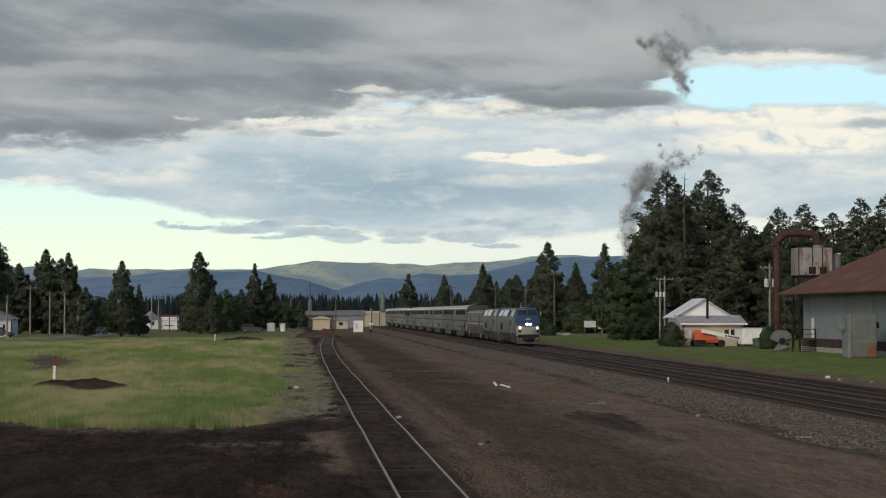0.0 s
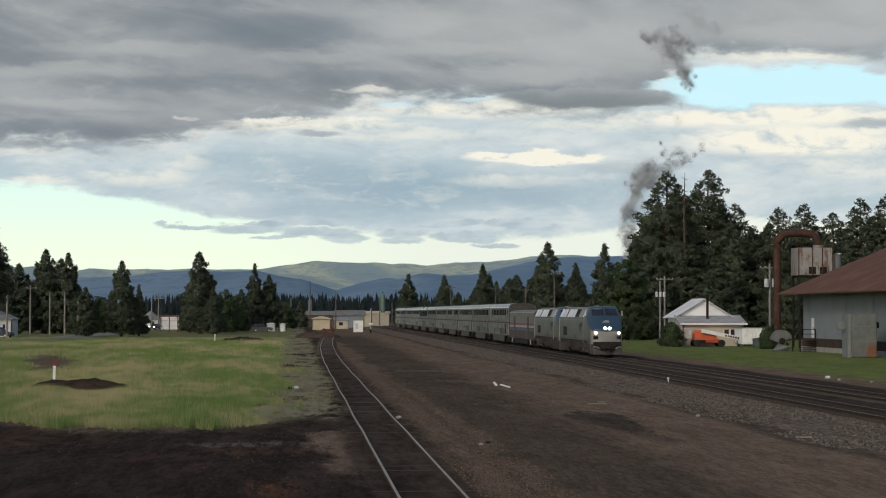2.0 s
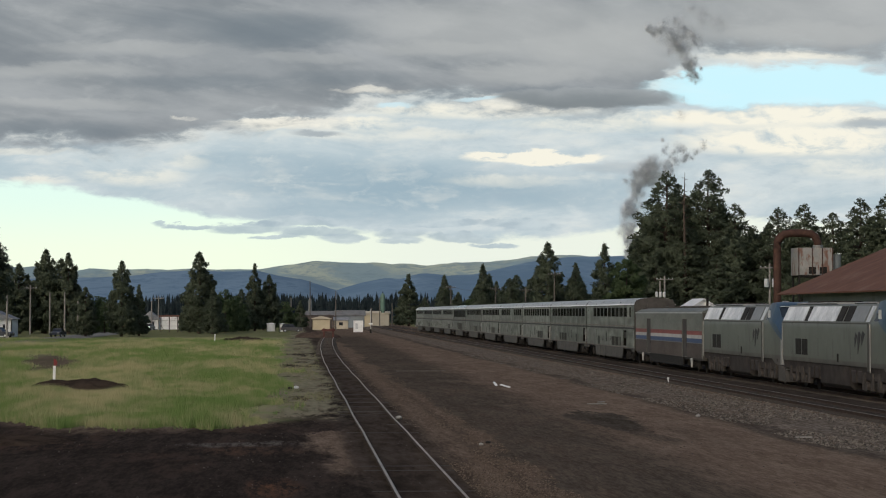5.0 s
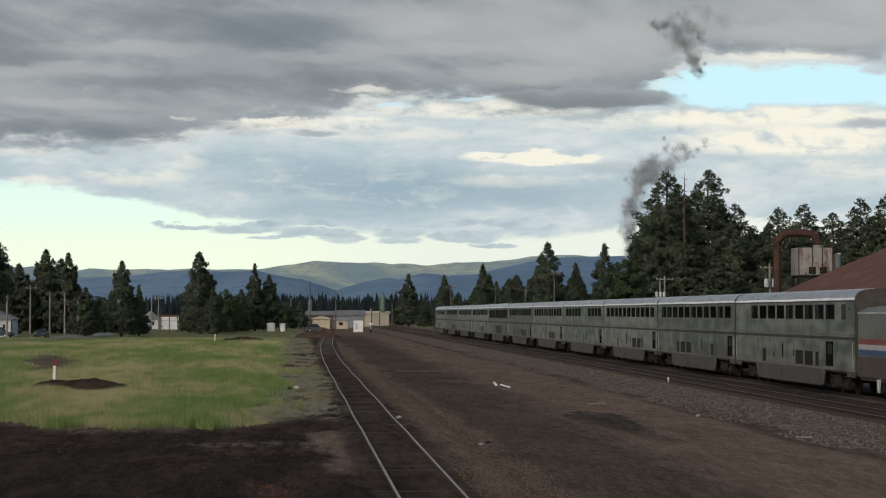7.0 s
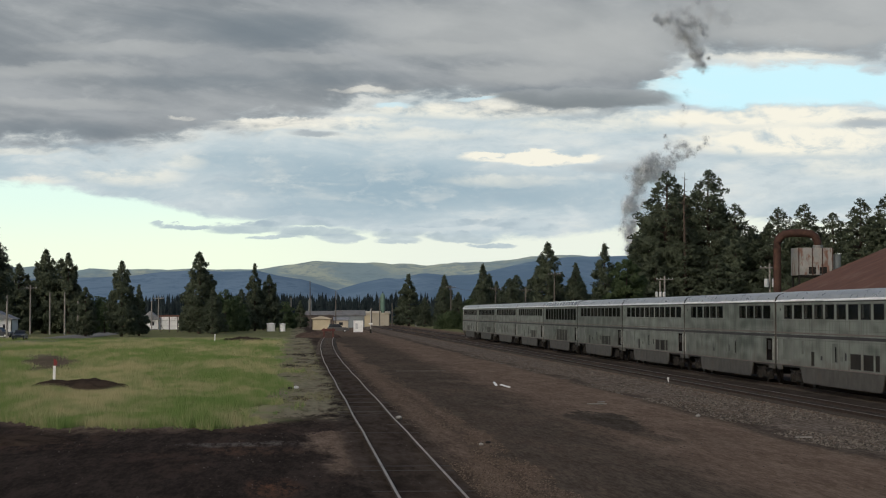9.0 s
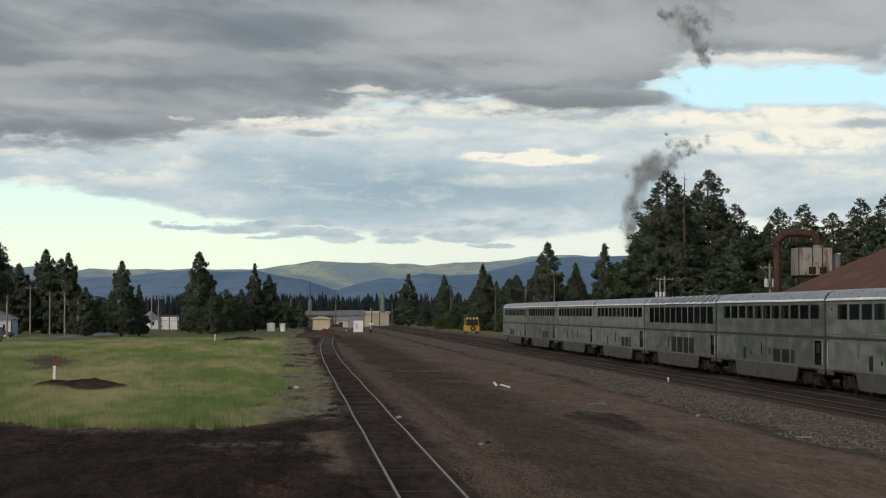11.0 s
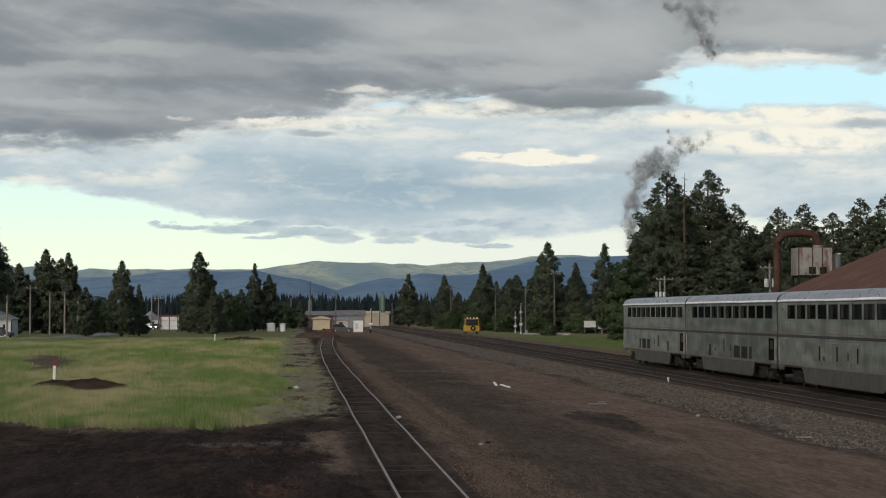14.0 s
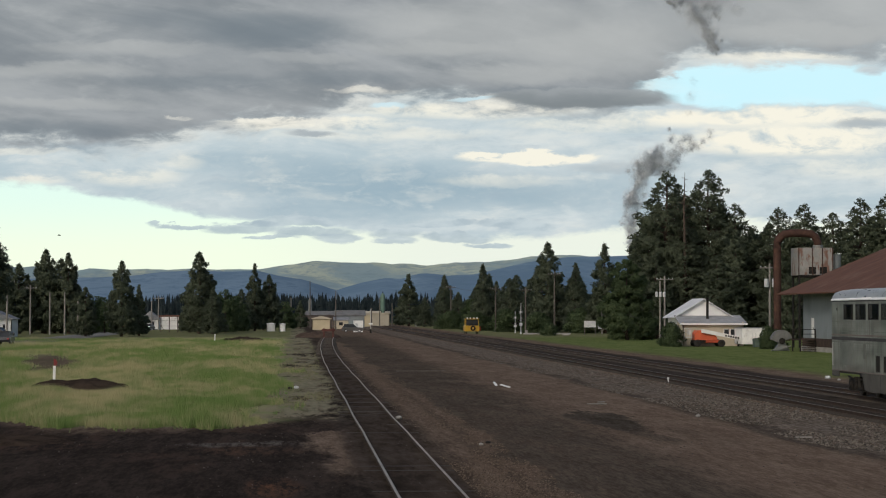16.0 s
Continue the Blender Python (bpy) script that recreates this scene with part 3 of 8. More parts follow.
def soft_leaves(name, c, size, out, rng, material):
    """Small leaf triangles about the points c, lit as soft masses: out gives the way each one faces."""
    n = len(c)
    out = out / (np.linalg.norm(out, axis=1, keepdims=True) + 1e-6)
    out = out + rng.normal(size=out.shape) * 0.30
    out /= np.linalg.norm(out, axis=1, keepdims=True) + 1e-6
    tri = c[:, None, :] + rng.normal(size=(n, 3, 3)) * (np.asarray(size)[:, None, None] * 0.62)
    face = np.cross(tri[:, 1] - tri[:, 0], tri[:, 2] - tri[:, 0])
    flip = (face * out).sum(1) < 0
    tri[flip] = tri[flip][:, ::-1]
    me = bulk(name, tri.reshape(-1, 3), np.arange(3 * n).reshape(-1, 3), material, smooth=True)
    me.normals_split_custom_set_from_vertices(np.repeat(out, 3, 0).tolist())
    return me


def pine_data(kind, H, width, bare, seed, lean=0.0, leaves_in=18000, crown_mat=None, shape="pine", leaf=0.30):
    """Trunk with limbs, and a crown of many rounded needle clumps with gaps, as shared mesh data."""
    if kind in TREES:
        return TREES[kind]
    rng = np.random.default_rng(seed)
    trunk = Mesh()
    pts = [(lean * H * (k / 8) ** 2 + 0.1 * math.sin(k * 1.7 + seed), 0.1 * math.cos(k * 1.3 + seed), H * 0.97 * k / 8) for k in range(9)]
    trunk.tube(pts, [0.020 * H * (1 - 0.93 * k / 8) ** 0.9 * (1.3 if k == 0 else 1) for k in range(9)], 7)
    clumps = []
    n = max(170, int(H * width * 2.1))
    ragged = rng.uniform(0.66, 1.16, (9, 7))
    for i in range(n):
        r = ((i + rng.uniform(0, 1)) / n) ** 1.15
        s = bare + (1 - bare) * r
        if shape == "pine":
            prof = ((1 - r ** 1.9) ** 0.72 if H > 20 else (1 - r ** 1.35) ** 0.80) * min(1, 0.62 + r * 1.9)
        elif shape == "spire":
            prof = (1 - r) ** 0.85 * min(1, 0.75 + r * 2.5)
        else:
            prof = math.sqrt(max(0.0, 1 - (2 * r - 0.78) ** 2 / 1.5)) * (1 - 0.35 * r)
        a = rng.uniform(0, 2 * math.pi)
        reach = width * 0.5 * prof * ragged[int(r * 8.99), int(a / 6.2832 * 6.99)]
        q = reach * rng.uniform(0.35, 1.0) ** 0.55
        z = s * H + 0.10 * q
        bx = lean * H * s * s
        rad = (0.30 + 0.070 * reach) * rng.uniform(0.6, 1.4) * (0.55 + 0.45 * min(1.0, 3.0 * (1 - r)))
        c = (bx + math.cos(a) * q, math.sin(a) * q, min(z, H * 0.985))
        clumps.append((*c, rad, bx))
        if q > 0.8 and i % 3 == 0 and shape != "round":
            trunk.tube([(bx, 0, z - 0.22 * q), ((bx + c[0]) / 2, c[1] / 2, z - 0.12 * q), c], [0.012 * q + 0.02, 0.008 * q + 0.012, 0.01], 4, False)
    if shape != "round":
        for k in range(6):
            clumps.append((lean * H + rng.normal(0, 0.06), rng.normal(0, 0.06), H * (0.95 + 0.009 * k), 0.30 - 0.035 * k, lean * H))
    clumps = np.array(clumps)
    weight = clumps[:, 3] ** 2
    pick = clumps[rng.choice(len(clumps), leaves_in, p=weight / weight.sum())]
    way = rng.normal(size=(leaves_in, 3))
    way /= np.linalg.norm(way, axis=1, keepdims=True)
    c = pick[:, :3] + way * pick[:, 3:4] * rng.uniform(0.55, 1.08, (leaves_in, 1)) * np.array([1.15, 1.15, 0.80])
    out = np.stack([c[:, 0] - pick[:, 4], c[:, 1], 0.30 * np.hypot(c[:, 0], c[:, 1]) + 0.2], 1)
    out /= np.linalg.norm(out, axis=1, keepdims=True)
    TREES[kind] = (trunk.data("trunk", bark), soft_leaves("crown", c, leaf * rng.uniform(0.6, 1.25, leaves_in) * (0.6 + 0.5 * np.minimum(1, pick[:, 3])), out * 0.75 + way * 0.34, rng, crown_mat or needles))
    return TREES[kind]


def plant_tree(name, label, category, data, H0, x, y, H, turn=0.0, wide=1.0, z=-0.12, group=""):
    t = thing(name, label, category, pose(x, y, z, 0, 0, turn), group)
    k = H / H0
    t.scale = (k * wide, k * wide, k)
    part("trunk", data[0], None, t)
    part("crown", data[1], None, t)
    return t


# ---------------------------------------------------------------- train
def steel_side(name, a, b, ribs=9.0):
    """Brushed stainless side: fluted bands, panel tones, drips and road grime."""
    p = Paint(name)
    co = p.coords()
    x, y, z = p.split(co)
    tone = p.random()
    shifted = p.join(x, y + tone * 57.0, z)
    n1 = p.noise(shifted, 0.9, 5, 0.6, stretch=(1, 1, 0.5))
    drip = p.noise(shifted, 1.0, 6, 0.7, stretch=(6, 2.4, 0.16))
    soot = p.noise(shifted, 1.0, 4, 0.6, stretch=(1, 0.22, 0.7))
    panel = p.noise(shifted, 1.0, 0, 0.5, 0, (0.01, 0.50, 1.6))
    c = p.mix((n1 * 0.25 + drip * 0.40 + panel * 0.35 + (tone - 0.5) * 0.14).step(0.40, 0.60), a, b)
    c = p.mix(drip.step(0.50, 0.66) * z.step(1.5, 3.4, 0.45, 0.75), c, (0.088, 0.078, 0.064))
    c = p.mix(soot.step(0.54, 0.70) * 0.55, c, (0.105, 0.090, 0.078))
    c = p.mix((drip * 0.6 + n1 * 0.4).step(0.54, 0.66) * z.step(2.2, 2.9, 0.0, 0.5) * z.step(3.1, 3.5, 1.0, 0.0), c, (0.26, 0.24, 0.215))
    c = p.mix(n1.step(0.54, 0.66) * z.step(1.2, 2.4, 0.6, 0.0), c, (0.145, 0.112, 0.098))
    c = p.mix(z.step(0.8, 1.6, 0.5, 0.0), c, (0.155, 0.130, 0.115))
    fluted = (z * ribs * 6.283).sine() * z.step(1.95, 2.05) * z.step(2.40, 2.50, 1.0, 0.0) + (z * ribs * 6.283).sine() * z.step(2.80, 2.90) * z.step(3.30, 3.40, 1.0, 0.0) * 0.6
    p.bump(fluted * 0.30 + n1 * 0.6, 0.22, 0.02)
    return p.done(c, n1.step(0.2, 0.8, 0.34, 0.54), 0.45, 0.3)


coach_side = steel_side("coach_side", (0.074, 0.085, 0.070), (0.262, 0.278, 0.244))
pillar_grey = worn("pillar_grey", (0.20, 0.205, 0.195), (0.31, 0.315, 0.30), 1.2, 0.5, 0.3, 0.1)
hatch_pale = worn("hatch_pale", (0.12, 0.13, 0.115), (0.215, 0.225, 0.20), 0.9, 0.5, 0.35, 0.1, dirt=(0.14, 0.125, 0.11))
coach_roof = worn("coach_roof", (0.36, 0.37, 0.37), (0.50, 0.505, 0.505), 0.5, 0.34, 0.75, 0.0, dirt=(0.25, 0.25, 0.24), stretch=(1, 0.3, 1))
coach_end = worn("coach_end", (0.045, 0.041, 0.037), (0.085, 0.078, 0.070), 1.5, 0.7, 0.2, 0.2)
skirt_paint = worn("skirt_paint", (0.068, 0.064, 0.057), (0.115, 0.109, 0.098), 1.2, 0.65, 0.3, 0.2, dirt=(0.10, 0.085, 0.07))
dark_iron = worn("dark_iron", (0.013, 0.012, 0.011), (0.036, 0.032, 0.028), 4.0, 0.75, 0.3, 0.3)
wheel_steel = worn("wheel_steel", (0.028, 0.024, 0.021), (0.065, 0.055, 0.049), 4.0, 0.55, 0.6, 0.2)
stripe_dark = worn("stripe_dark", (0.034, 0.032, 0.034), (0.062, 0.058, 0.060), 1.5, 0.6, 0.2, 0.1)
trim_pale = worn("trim_pale", (0.40, 0.40, 0.385), (0.62, 0.62, 0.60), 1.5, 0.45, 0.4, 0.1)


def glass_paint(name, tint, rough=0.08, spec=0.28):
    p = Paint(name)
    n = p.noise(p.coords(), 0.8, 3, 0.6)
    return p.done(p.mix(n.step(0.3, 0.7), tint, tuple(k * 1.7 + 0.004 for k in tint)), rough, 0.0, spec)




def tinted_glass(name, tint, gloss, rough):
    """Dark tinted pane: lets a little light through, mirrors a little."""
    p = Paint(name)
    clear = p.node("ShaderNodeBsdfTransparent")
    clear.inputs["Color"].default_value = (*tint, 1)
    shine = p.node("ShaderNodeBsdfGlossy")
    shine.inputs["Roughness"].default_value = rough
    shine.inputs["Color"].default_value = (0.8, 0.84, 0.88, 1)
    both = p.node("ShaderNodeMixShader")
    p.link((p.noise(p.coords(), 0.7, 3, 0.6)).step(0.3, 0.7, gloss * 0.6, gloss * 1.4), both.inputs[0])
    p.tree.links.new(clear.outputs[0], both.inputs[1])
    p.tree.links.new(shine.outputs[0], both.inputs[2])
    p.tree.links.new(both.outputs[0], p.out.inputs["Surface"])
    return p.mat


coach_glass = tinted_glass("coach_glass", (0.60, 0.60, 0.585), 0.06, 0.12)
sky_glass = glass_paint("sky_glass", (0.035, 0.038, 0.042), 0.12, 0.5)
# Dark tone that puts the coach interior's dimness into the colour.
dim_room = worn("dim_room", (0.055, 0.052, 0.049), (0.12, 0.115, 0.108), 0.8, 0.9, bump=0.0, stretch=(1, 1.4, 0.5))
gasket = worn("gasket", (0.030, 0.030, 0.029), (0.060, 0.058, 0.055), 2.0, 0.7, bump=0.0)
trim_rose = worn("trim_rose", (0.17, 0.135, 0.125), (0.25, 0.205, 0.19), 1.0, 0.6, 0.2, 0.1)
lower_glass = glass_paint("lower_glass", (0.012, 0.010, 0.0095), 0.35, 0.02)
door_dark = worn("door_dark", (0.010, 0.009, 0.009), (0.020, 0.018, 0.017), 1.5, 0.85, 0.0, 0.1, spec=0.0)
# White base colour carries the gutter's bright sky glint.
gutter_glint_white = worn("gutter_glint_white", (0.66, 0.66, 0.65), (0.88, 0.88, 0.87), 0.7, 0.35, 0.0, 0.0, stretch=(1, 1.2, 1))
curtain = worn("curtain_cloth", (0.16, 0.16, 0.155), (0.42, 0.41, 0.40), 2.5, 0.9, bump=0.2, stretch=(1, 8, 0.4), vary=0.5)


def wheelset_truck(parent, y0, base, radius, frame_mat, detail=True):
    """A two-axle truck: side frames, bolster, springs and four wheels."""
    truck = Mesh()
    for s in (-1, 1):
        truck.box(s * 1.16 - 0.08, s * 1.16 + 0.08, y0 - base / 2 - 0.45, y0 + base / 2 + 0.45, 0.52, 0.80, 0.04)
        truck.box(s * 1.16 - 0.10, s * 1.16 + 0.10, y0 - 0.55, y0 + 0.55, 0.26, 0.56, 0.05)
        truck.tube([(s * 1.30, y0 - base / 2 - 0.3, 0.88), (s * 1.30, y0, 0.70), (s * 1.30, y0 + base / 2 + 0.3, 0.88)], 0.05, 6)
        for e in (-1, 1):
            truck.tube([(s * 1.32, y0 + e * base / 2 - 0.01, radius), (s * 1.38, y0 + e * base / 2, radius)], 0.15, 10)
            truck.box(s * 1.20 - 0.14, s * 1.20 + 0.14, y0 + e * base / 2 - 0.2, y0 + e * base / 2 + 0.2, radius - 0.2, radius + 0.22, 0.05)
            truck.tube([(s * 1.28, y0 + e * 0.32, 0.40), (s * 1.28, y0 + e * 0.32, 0.90)], 0.13, 8)
    truck.box(-1.0, 1.0, y0 - 0.25, y0 + 0.25, 0.55, 0.95)
    tr = part("truck", truck, frame_mat, parent)
    wheel = Mesh()
    wheel.tube([(-0.07, 0, 0), (-0.06, 0, 0), (0.05, 0, 0), (0.051, 0, 0), (0.08, 0, 0)], [radius * 0.9, radius, radius, radius + 0.028, radius + 0.028], 18)
    me = wheel.data("wheel", wheel_steel, smooth=True)
    for s in (-1, 1):
        for e in (-1, 1):
            w = part("wheel", me, None, tr)
            w.matrix_basis = pose(s * 0.7175, y0 + e * base / 2, radius, 0, 0, 180 if s > 0 else 0)
    return tr


def slab(m, side, x, thick, y0, y1, z0, z1, c=0.0):
    """A plate on a side wall, its outer face at distance x from the centre line."""
    return m.box(min(side * x, side * (x - thick)), max(side * x, side * (x - thick)), y0, y1, z0, z1, c)


def coach(kind, upper, lower, door, slots, panels, lounge=False):
    """A two-level coach. Local: rail top at z = 0, front (leading) end at -y.
    upper, lower, slots, panels: lists of (start, end) in metres from the front end."""
    label = {"lounge": "bilevel stainless lounge car with tall curved sky windows",
             "diner": "bilevel stainless dining car with two window groups",
             "dorm": "bilevel stainless dormitory coach with grimy fluted sides",
             "plain": "bilevel stainless coach with a windowless lower level"}.get(kind, "bilevel stainless steel passenger coach with dark windows")
    t = thing("coach", label, "passenger coach", group="train coaches")
    L = 25.45
    f = -L / 2
    rng = random.Random(len(kind) * 31 + int(lower[0][0] * 10 if lower else 5))
    ub0, ub1 = (3.13, 4.20) if lounge else (3.50, 4.22)
    lb0, lb1 = (1.20, 2.22) if lounge else (1.24, 1.93)
    ups = [(a, b, ub0 - 1.12, ub1 - 1.12) for a, b in upper]
    lows = [(a, b, lb0 - 1.12, lb1 - 1.12) for a, b in lower]
    narrow = [(a, b, 0.10, 0.78) for a, b in slots]
    drs = [(door[0], door[1], 0.16, 1.36)]
    for side in (-1, 1):
        m = Mesh()
        m.wall((side * 1.55, f, 1.12), (0, 1, 0), (0, 0, 1), (side, 0, 0), L, 3.30, ups + lows + narrow + drs, 0.03)
        part("side_wall", m, coach_side, t)
        belt = Mesh()
        slab(belt, side, 1.568, 0.03, f, f + L, 2.56, 2.70)
        part("belt_rail", belt, stripe_dark, t, "dark belt rail")
        trim = Mesh()
        slab(trim, side, 1.562, 0.02, f, f + L, 2.76, 2.83)
        part("belt_trim", trim, trim_rose, t, "faded reddish trim line")
        trim = Mesh()
        slab(trim, side, 1.560, 0.02, f, f + L, 1.125, 1.165)
        part("base_trim", trim, trim_rose, t, "faded reddish trim line")
        y = f
        while y < f + L - 0.05:
            q = min(f + L, y + rng.uniform(2.0, 5.5))
            z = 4.405 + rng.uniform(-0.012, 0.012)
            w = side * (1.60 + rng.uniform(-0.012, 0.012))
            lip = Mesh()
            lip.prism([(side * 1.535, z), (w, z - 0.015), (w, z + 0.03), (side * 1.535, z + 0.095)], "y", y, q - 0.02)
            y = q
            part("gutter", lip, gutter_glint_white, t, "pale gutter strip, its sky glint put in as white")
        # Dark strip painted below the gutter as its shadow line.
        shade = Mesh()
        slab(shade, side, 1.562, 0.02, f, f + L, 4.33, 4.375)
        part("eaves_line", shade, stripe_dark, t)
        for n, (a, b, c, d) in enumerate(ups):
            w = Mesh()
            slab(w, side, 1.543, 0.010, f + a, f + b, 1.12 + c, 1.12 + d)
            pane = part("window", w, coach_glass, t)
            fr = Mesh()
            for q0, q1, z0, z1 in ((a, b, c, c + 0.03), (a, b, d - 0.03, d), (a, a + 0.035, c + 0.03, d - 0.03), (b - 0.035, b, c + 0.03, d - 0.03)):
                slab(fr, side, 1.553, 0.012, f + q0, f + q1, 1.12 + z0, 1.12 + z1)
            part("frame", fr, gasket, pane)
            if side < 0 and not lounge and rng.random() < 0.6:
                for k0, k1 in ((a + 0.06, a + rng.uniform(0.2, 0.55)), (b - rng.uniform(0.15, 0.5), b - 0.06)):
                    cu = Mesh()
                    e = 7
                    ring = [(side * (1.50 + 0.02 * (i % 2)), f + k0 + (k1 - k0) * i / e) for i in range(e + 1)] + [(side * 1.47, f + k1), (side * 1.47, f + k0)]
                    cu.prism(ring, "z", 1.12 + c + rng.uniform(0.03, 0.10), 1.12 + d - 0.02)
                    part("curtain", cu, curtain, pane)
        for a, b, c, d in lows:
            w = Mesh()
            slab(w, side, 1.540, 0.012, f + a, f + b, 1.12 + c, 1.12 + d)
            pane = part("window", w, lower_glass, t)
            fr = Mesh()
            for q0, q1, z0, z1 in ((a - 0.04, b + 0.04, c - 0.04, c), (a - 0.04, b + 0.04, d, d + 0.03), (a - 0.04, a, c, d), (b, b + 0.04, c, d)):
                slab(fr, side, 1.558, 0.012, f + q0, f + q1, 1.12 + z0, 1.12 + z1)
            part("frame", fr, hatch_pale, pane)
        for a, b, c, d in narrow:
            w = Mesh()
            slab(w, side, 1.538, 0.012, f + a, f + b, 1.12 + c, 1.12 + d)
            part("window", w, lower_glass, t)
        for a, b, c, d in drs:
            w = Mesh()
            slab(w, side, 1.525, 0.03, f + a, f + b, 1.12 + c, 1.12 + d)
            dr = part("door", w, door_dark, t, "dark recessed side door")
            w = Mesh()
            slab(w, side, 1.530, 0.006, f + a + 0.35, f + b - 0.35, 1.12 + d - 0.62, 1.12 + d - 0.12)
            part("door_window", w, lower_glass, dr)
            w = Mesh()
            for q0, q1, z0, z1 in ((a - 0.08, b + 0.08, d, d + 0.06), (a - 0.08, a, c, d), (b, b + 0.08, c, d)):
                slab(w, side, 1.562, 0.014, f + q0, f + q1, 1.12 + z0, 1.12 + z1)
            part("door_frame", w, hatch_pale, t)
        # raised service panels with a dark slot, small vents and grab rails on the lower level
        for a, b in panels:
            v = Mesh()
            slab(v, side, 1.566, 0.02, f + a, f + b, 1.45, 2.36, 0.005)
            pn = part("service_panel", v, hatch_pale, t, "pale raised service panel")
            v = Mesh()
            slab(v, side, 1.570, 0.005, f + a + 0.12, f + a + 0.34, 1.50, 2.20)
            part("slot", v, door_dark, pn)
        for a, b, z0, z1 in ((21.6, 24.0, 1.42, 2.44), (19.6, 20.0, 1.75, 2.42), (12.2, 12.6, 1.55, 1.78), (15.9, 16.2, 1.52, 1.72), (11.5, 11.75, 1.60, 1.95)):
            if all(h1 < a - 0.2 or h0 > b + 0.2 for h0, h1, *_ in lows + drs + narrow + [(p0, p1) for p0, p1 in panels]):
                v = Mesh()
                slab(v, side, 1.560, 0.02, f + a, f + b, z0, z1, 0.005)
                part("hatch" if b - a > 0.5 else "vent", v, hatch_pale if b - a > 0.35 else stripe_dark, t)
        for y in (0.22, 25.15):
            g = Mesh()
            slab(g, side, 1.60, 0.02, f + y - 0.03, f + y + 0.03, 1.35, 2.42)
            for z in (1.35, 2.40):
                slab(g, side, 1.58, 0.04, f + y - 0.03, f + y + 0.03, z, z + 0.03)
            part("grab_rail", g, trim_pale, t)
        for y in (0.9, 24.5):
            g = Mesh()
            slab(g, side, 1.565, 0.02, f + y - 0.07, f + y + 0.07, 3.93, 4.06, 0.004)
            part("marker_lamp", g, stripe_dark, t)
        for z in ((2.95, 2.45) if lounge else (3.40, 2.95, 2.45)):
            g = Mesh()
            slab(g, side, 1.5545, 0.006, f + 0.02, f + L - 0.02, z, z + 0.022)
            part("seam", g, hatch_pale, t)
        sk = Mesh()
        sk.prism([(f + 5.15, 1.11), (f + 5.55, 0.40), (f + 6.0, 0.32), (f + 19.3, 0.32), (f + 19.7, 0.40), (f + 20.2, 1.11)], "x", side * 1.545 - 0.03, side * 1.545 + 0.03)
        part("skirt", sk, skirt_paint, t, "dull grey underfloor skirt")
        for y0, y1 in ((0.05, 1.25), (24.2, 25.4)):
            sk = Mesh()
            slab(sk, side, 1.56, 0.06, f + y0, f + y1, 0.86, 1.118, 0.02)
            part("end_skirt", sk, skirt_paint, t)
        for y in (8.0, 11.2, 14.4, 17.2):
            g = Mesh()
            slab(g, side, 1.579, 0.006, f + y - 0.02, f + y + 0.02, 0.36, 1.09)
            part("skirt_seam", g, stripe_dark, t)
    roof = Mesh()
    ring = [(-1.55, 4.42), (-1.50, 4.60), (-1.36, 4.77), (-1.05, 4.88), (-0.5, 4.94), (0, 4.955), (0.5, 4.94), (1.05, 4.88), (1.36, 4.77), (1.50, 4.60), (1.55, 4.42), (1.2, 4.40), (-1.2, 4.40)]
    roof.prism(ring, "y", f, f + L)
    part("roof", roof, coach_roof, t, "silver rounded roof", smooth=True)
    for y0, y1 in ((f - 0.03, f - 0.003), (f + L + 0.003, f + L + 0.03)):
        cap = Mesh()
        cap.prism([(x * 0.995, z - 0.005) for x, z in ring[:11]] + [(1.50, 1.12), (-1.50, 1.12)], "y", y0, y1)
        part("end_plate", cap, coach_end, t, "dark brown end plate")
    for y in (4.2, 8.5, 12.7, 17.0, 21.3):
        g = Mesh()
        g.loft([[(x * 1.004, f + y - 0.03, z + 0.012) for x, z in ring[:11]], [(x * 1.004, f + y + 0.03, z + 0.012) for x, z in ring[:11]]], False)
        part("roof_seam", g, hatch_pale, t)
    if lounge:
        for side in (-1, 1):
            for a, b in upper:
                gl = Mesh()
                prof = [(1.575, 4.485), (1.525, 4.615), (1.385, 4.795), (1.08, 4.905), (0.62, 4.960)]
                rings = [[(side * x, f + a + 0.12, z), (side * x, f + b - 0.12, z), (side * (x - 0.03), f + b - 0.12, z - 0.03), (side * (x - 0.03), f + a + 0.12, z - 0.03)] for x, z in prof]
                gl.loft(rings)
                part("roof_window", gl, sky_glass, t, "curved roof glazing")
    # Added solid core; its dark colour stands for the dim interior behind the panes.
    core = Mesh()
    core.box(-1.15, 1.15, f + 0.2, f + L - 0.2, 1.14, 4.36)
    part("compartments", core, dim_room, t, "dark core standing for the dim interior")
    ends = Mesh()
    for y in (f + 0.02, f + L - 0.06):
        ends.box(-1.49, 1.49, y, y + 0.04, 1.0, 4.39)
        ends.box(-0.55, 0.55, y - 0.12, y + 0.16, 2.5, 4.55)
    ends.box(-1.48, 1.48, f + 0.1, f + L - 0.1, 1.02, 1.10)
    ends.box(-1.35, 1.35, f + 6.0, f + 19.4, 0.4, 1.02)
    for y, s in ((f, -1), (f + L, 1)):
        ends.box(-0.16, 0.16, y - 0.2, y + 0.2, 0.62, 0.95)
    part("end_frame", ends, coach_end, t)
    for y in (-9.07, 9.07):
        wheelset_truck(t, y, 2.6, 0.46, dark_iron)
    return t


def row_of(first, count, pitch, wide):
    return [(first + pitch * i, first + pitch * i + wide) for i in range(count)]


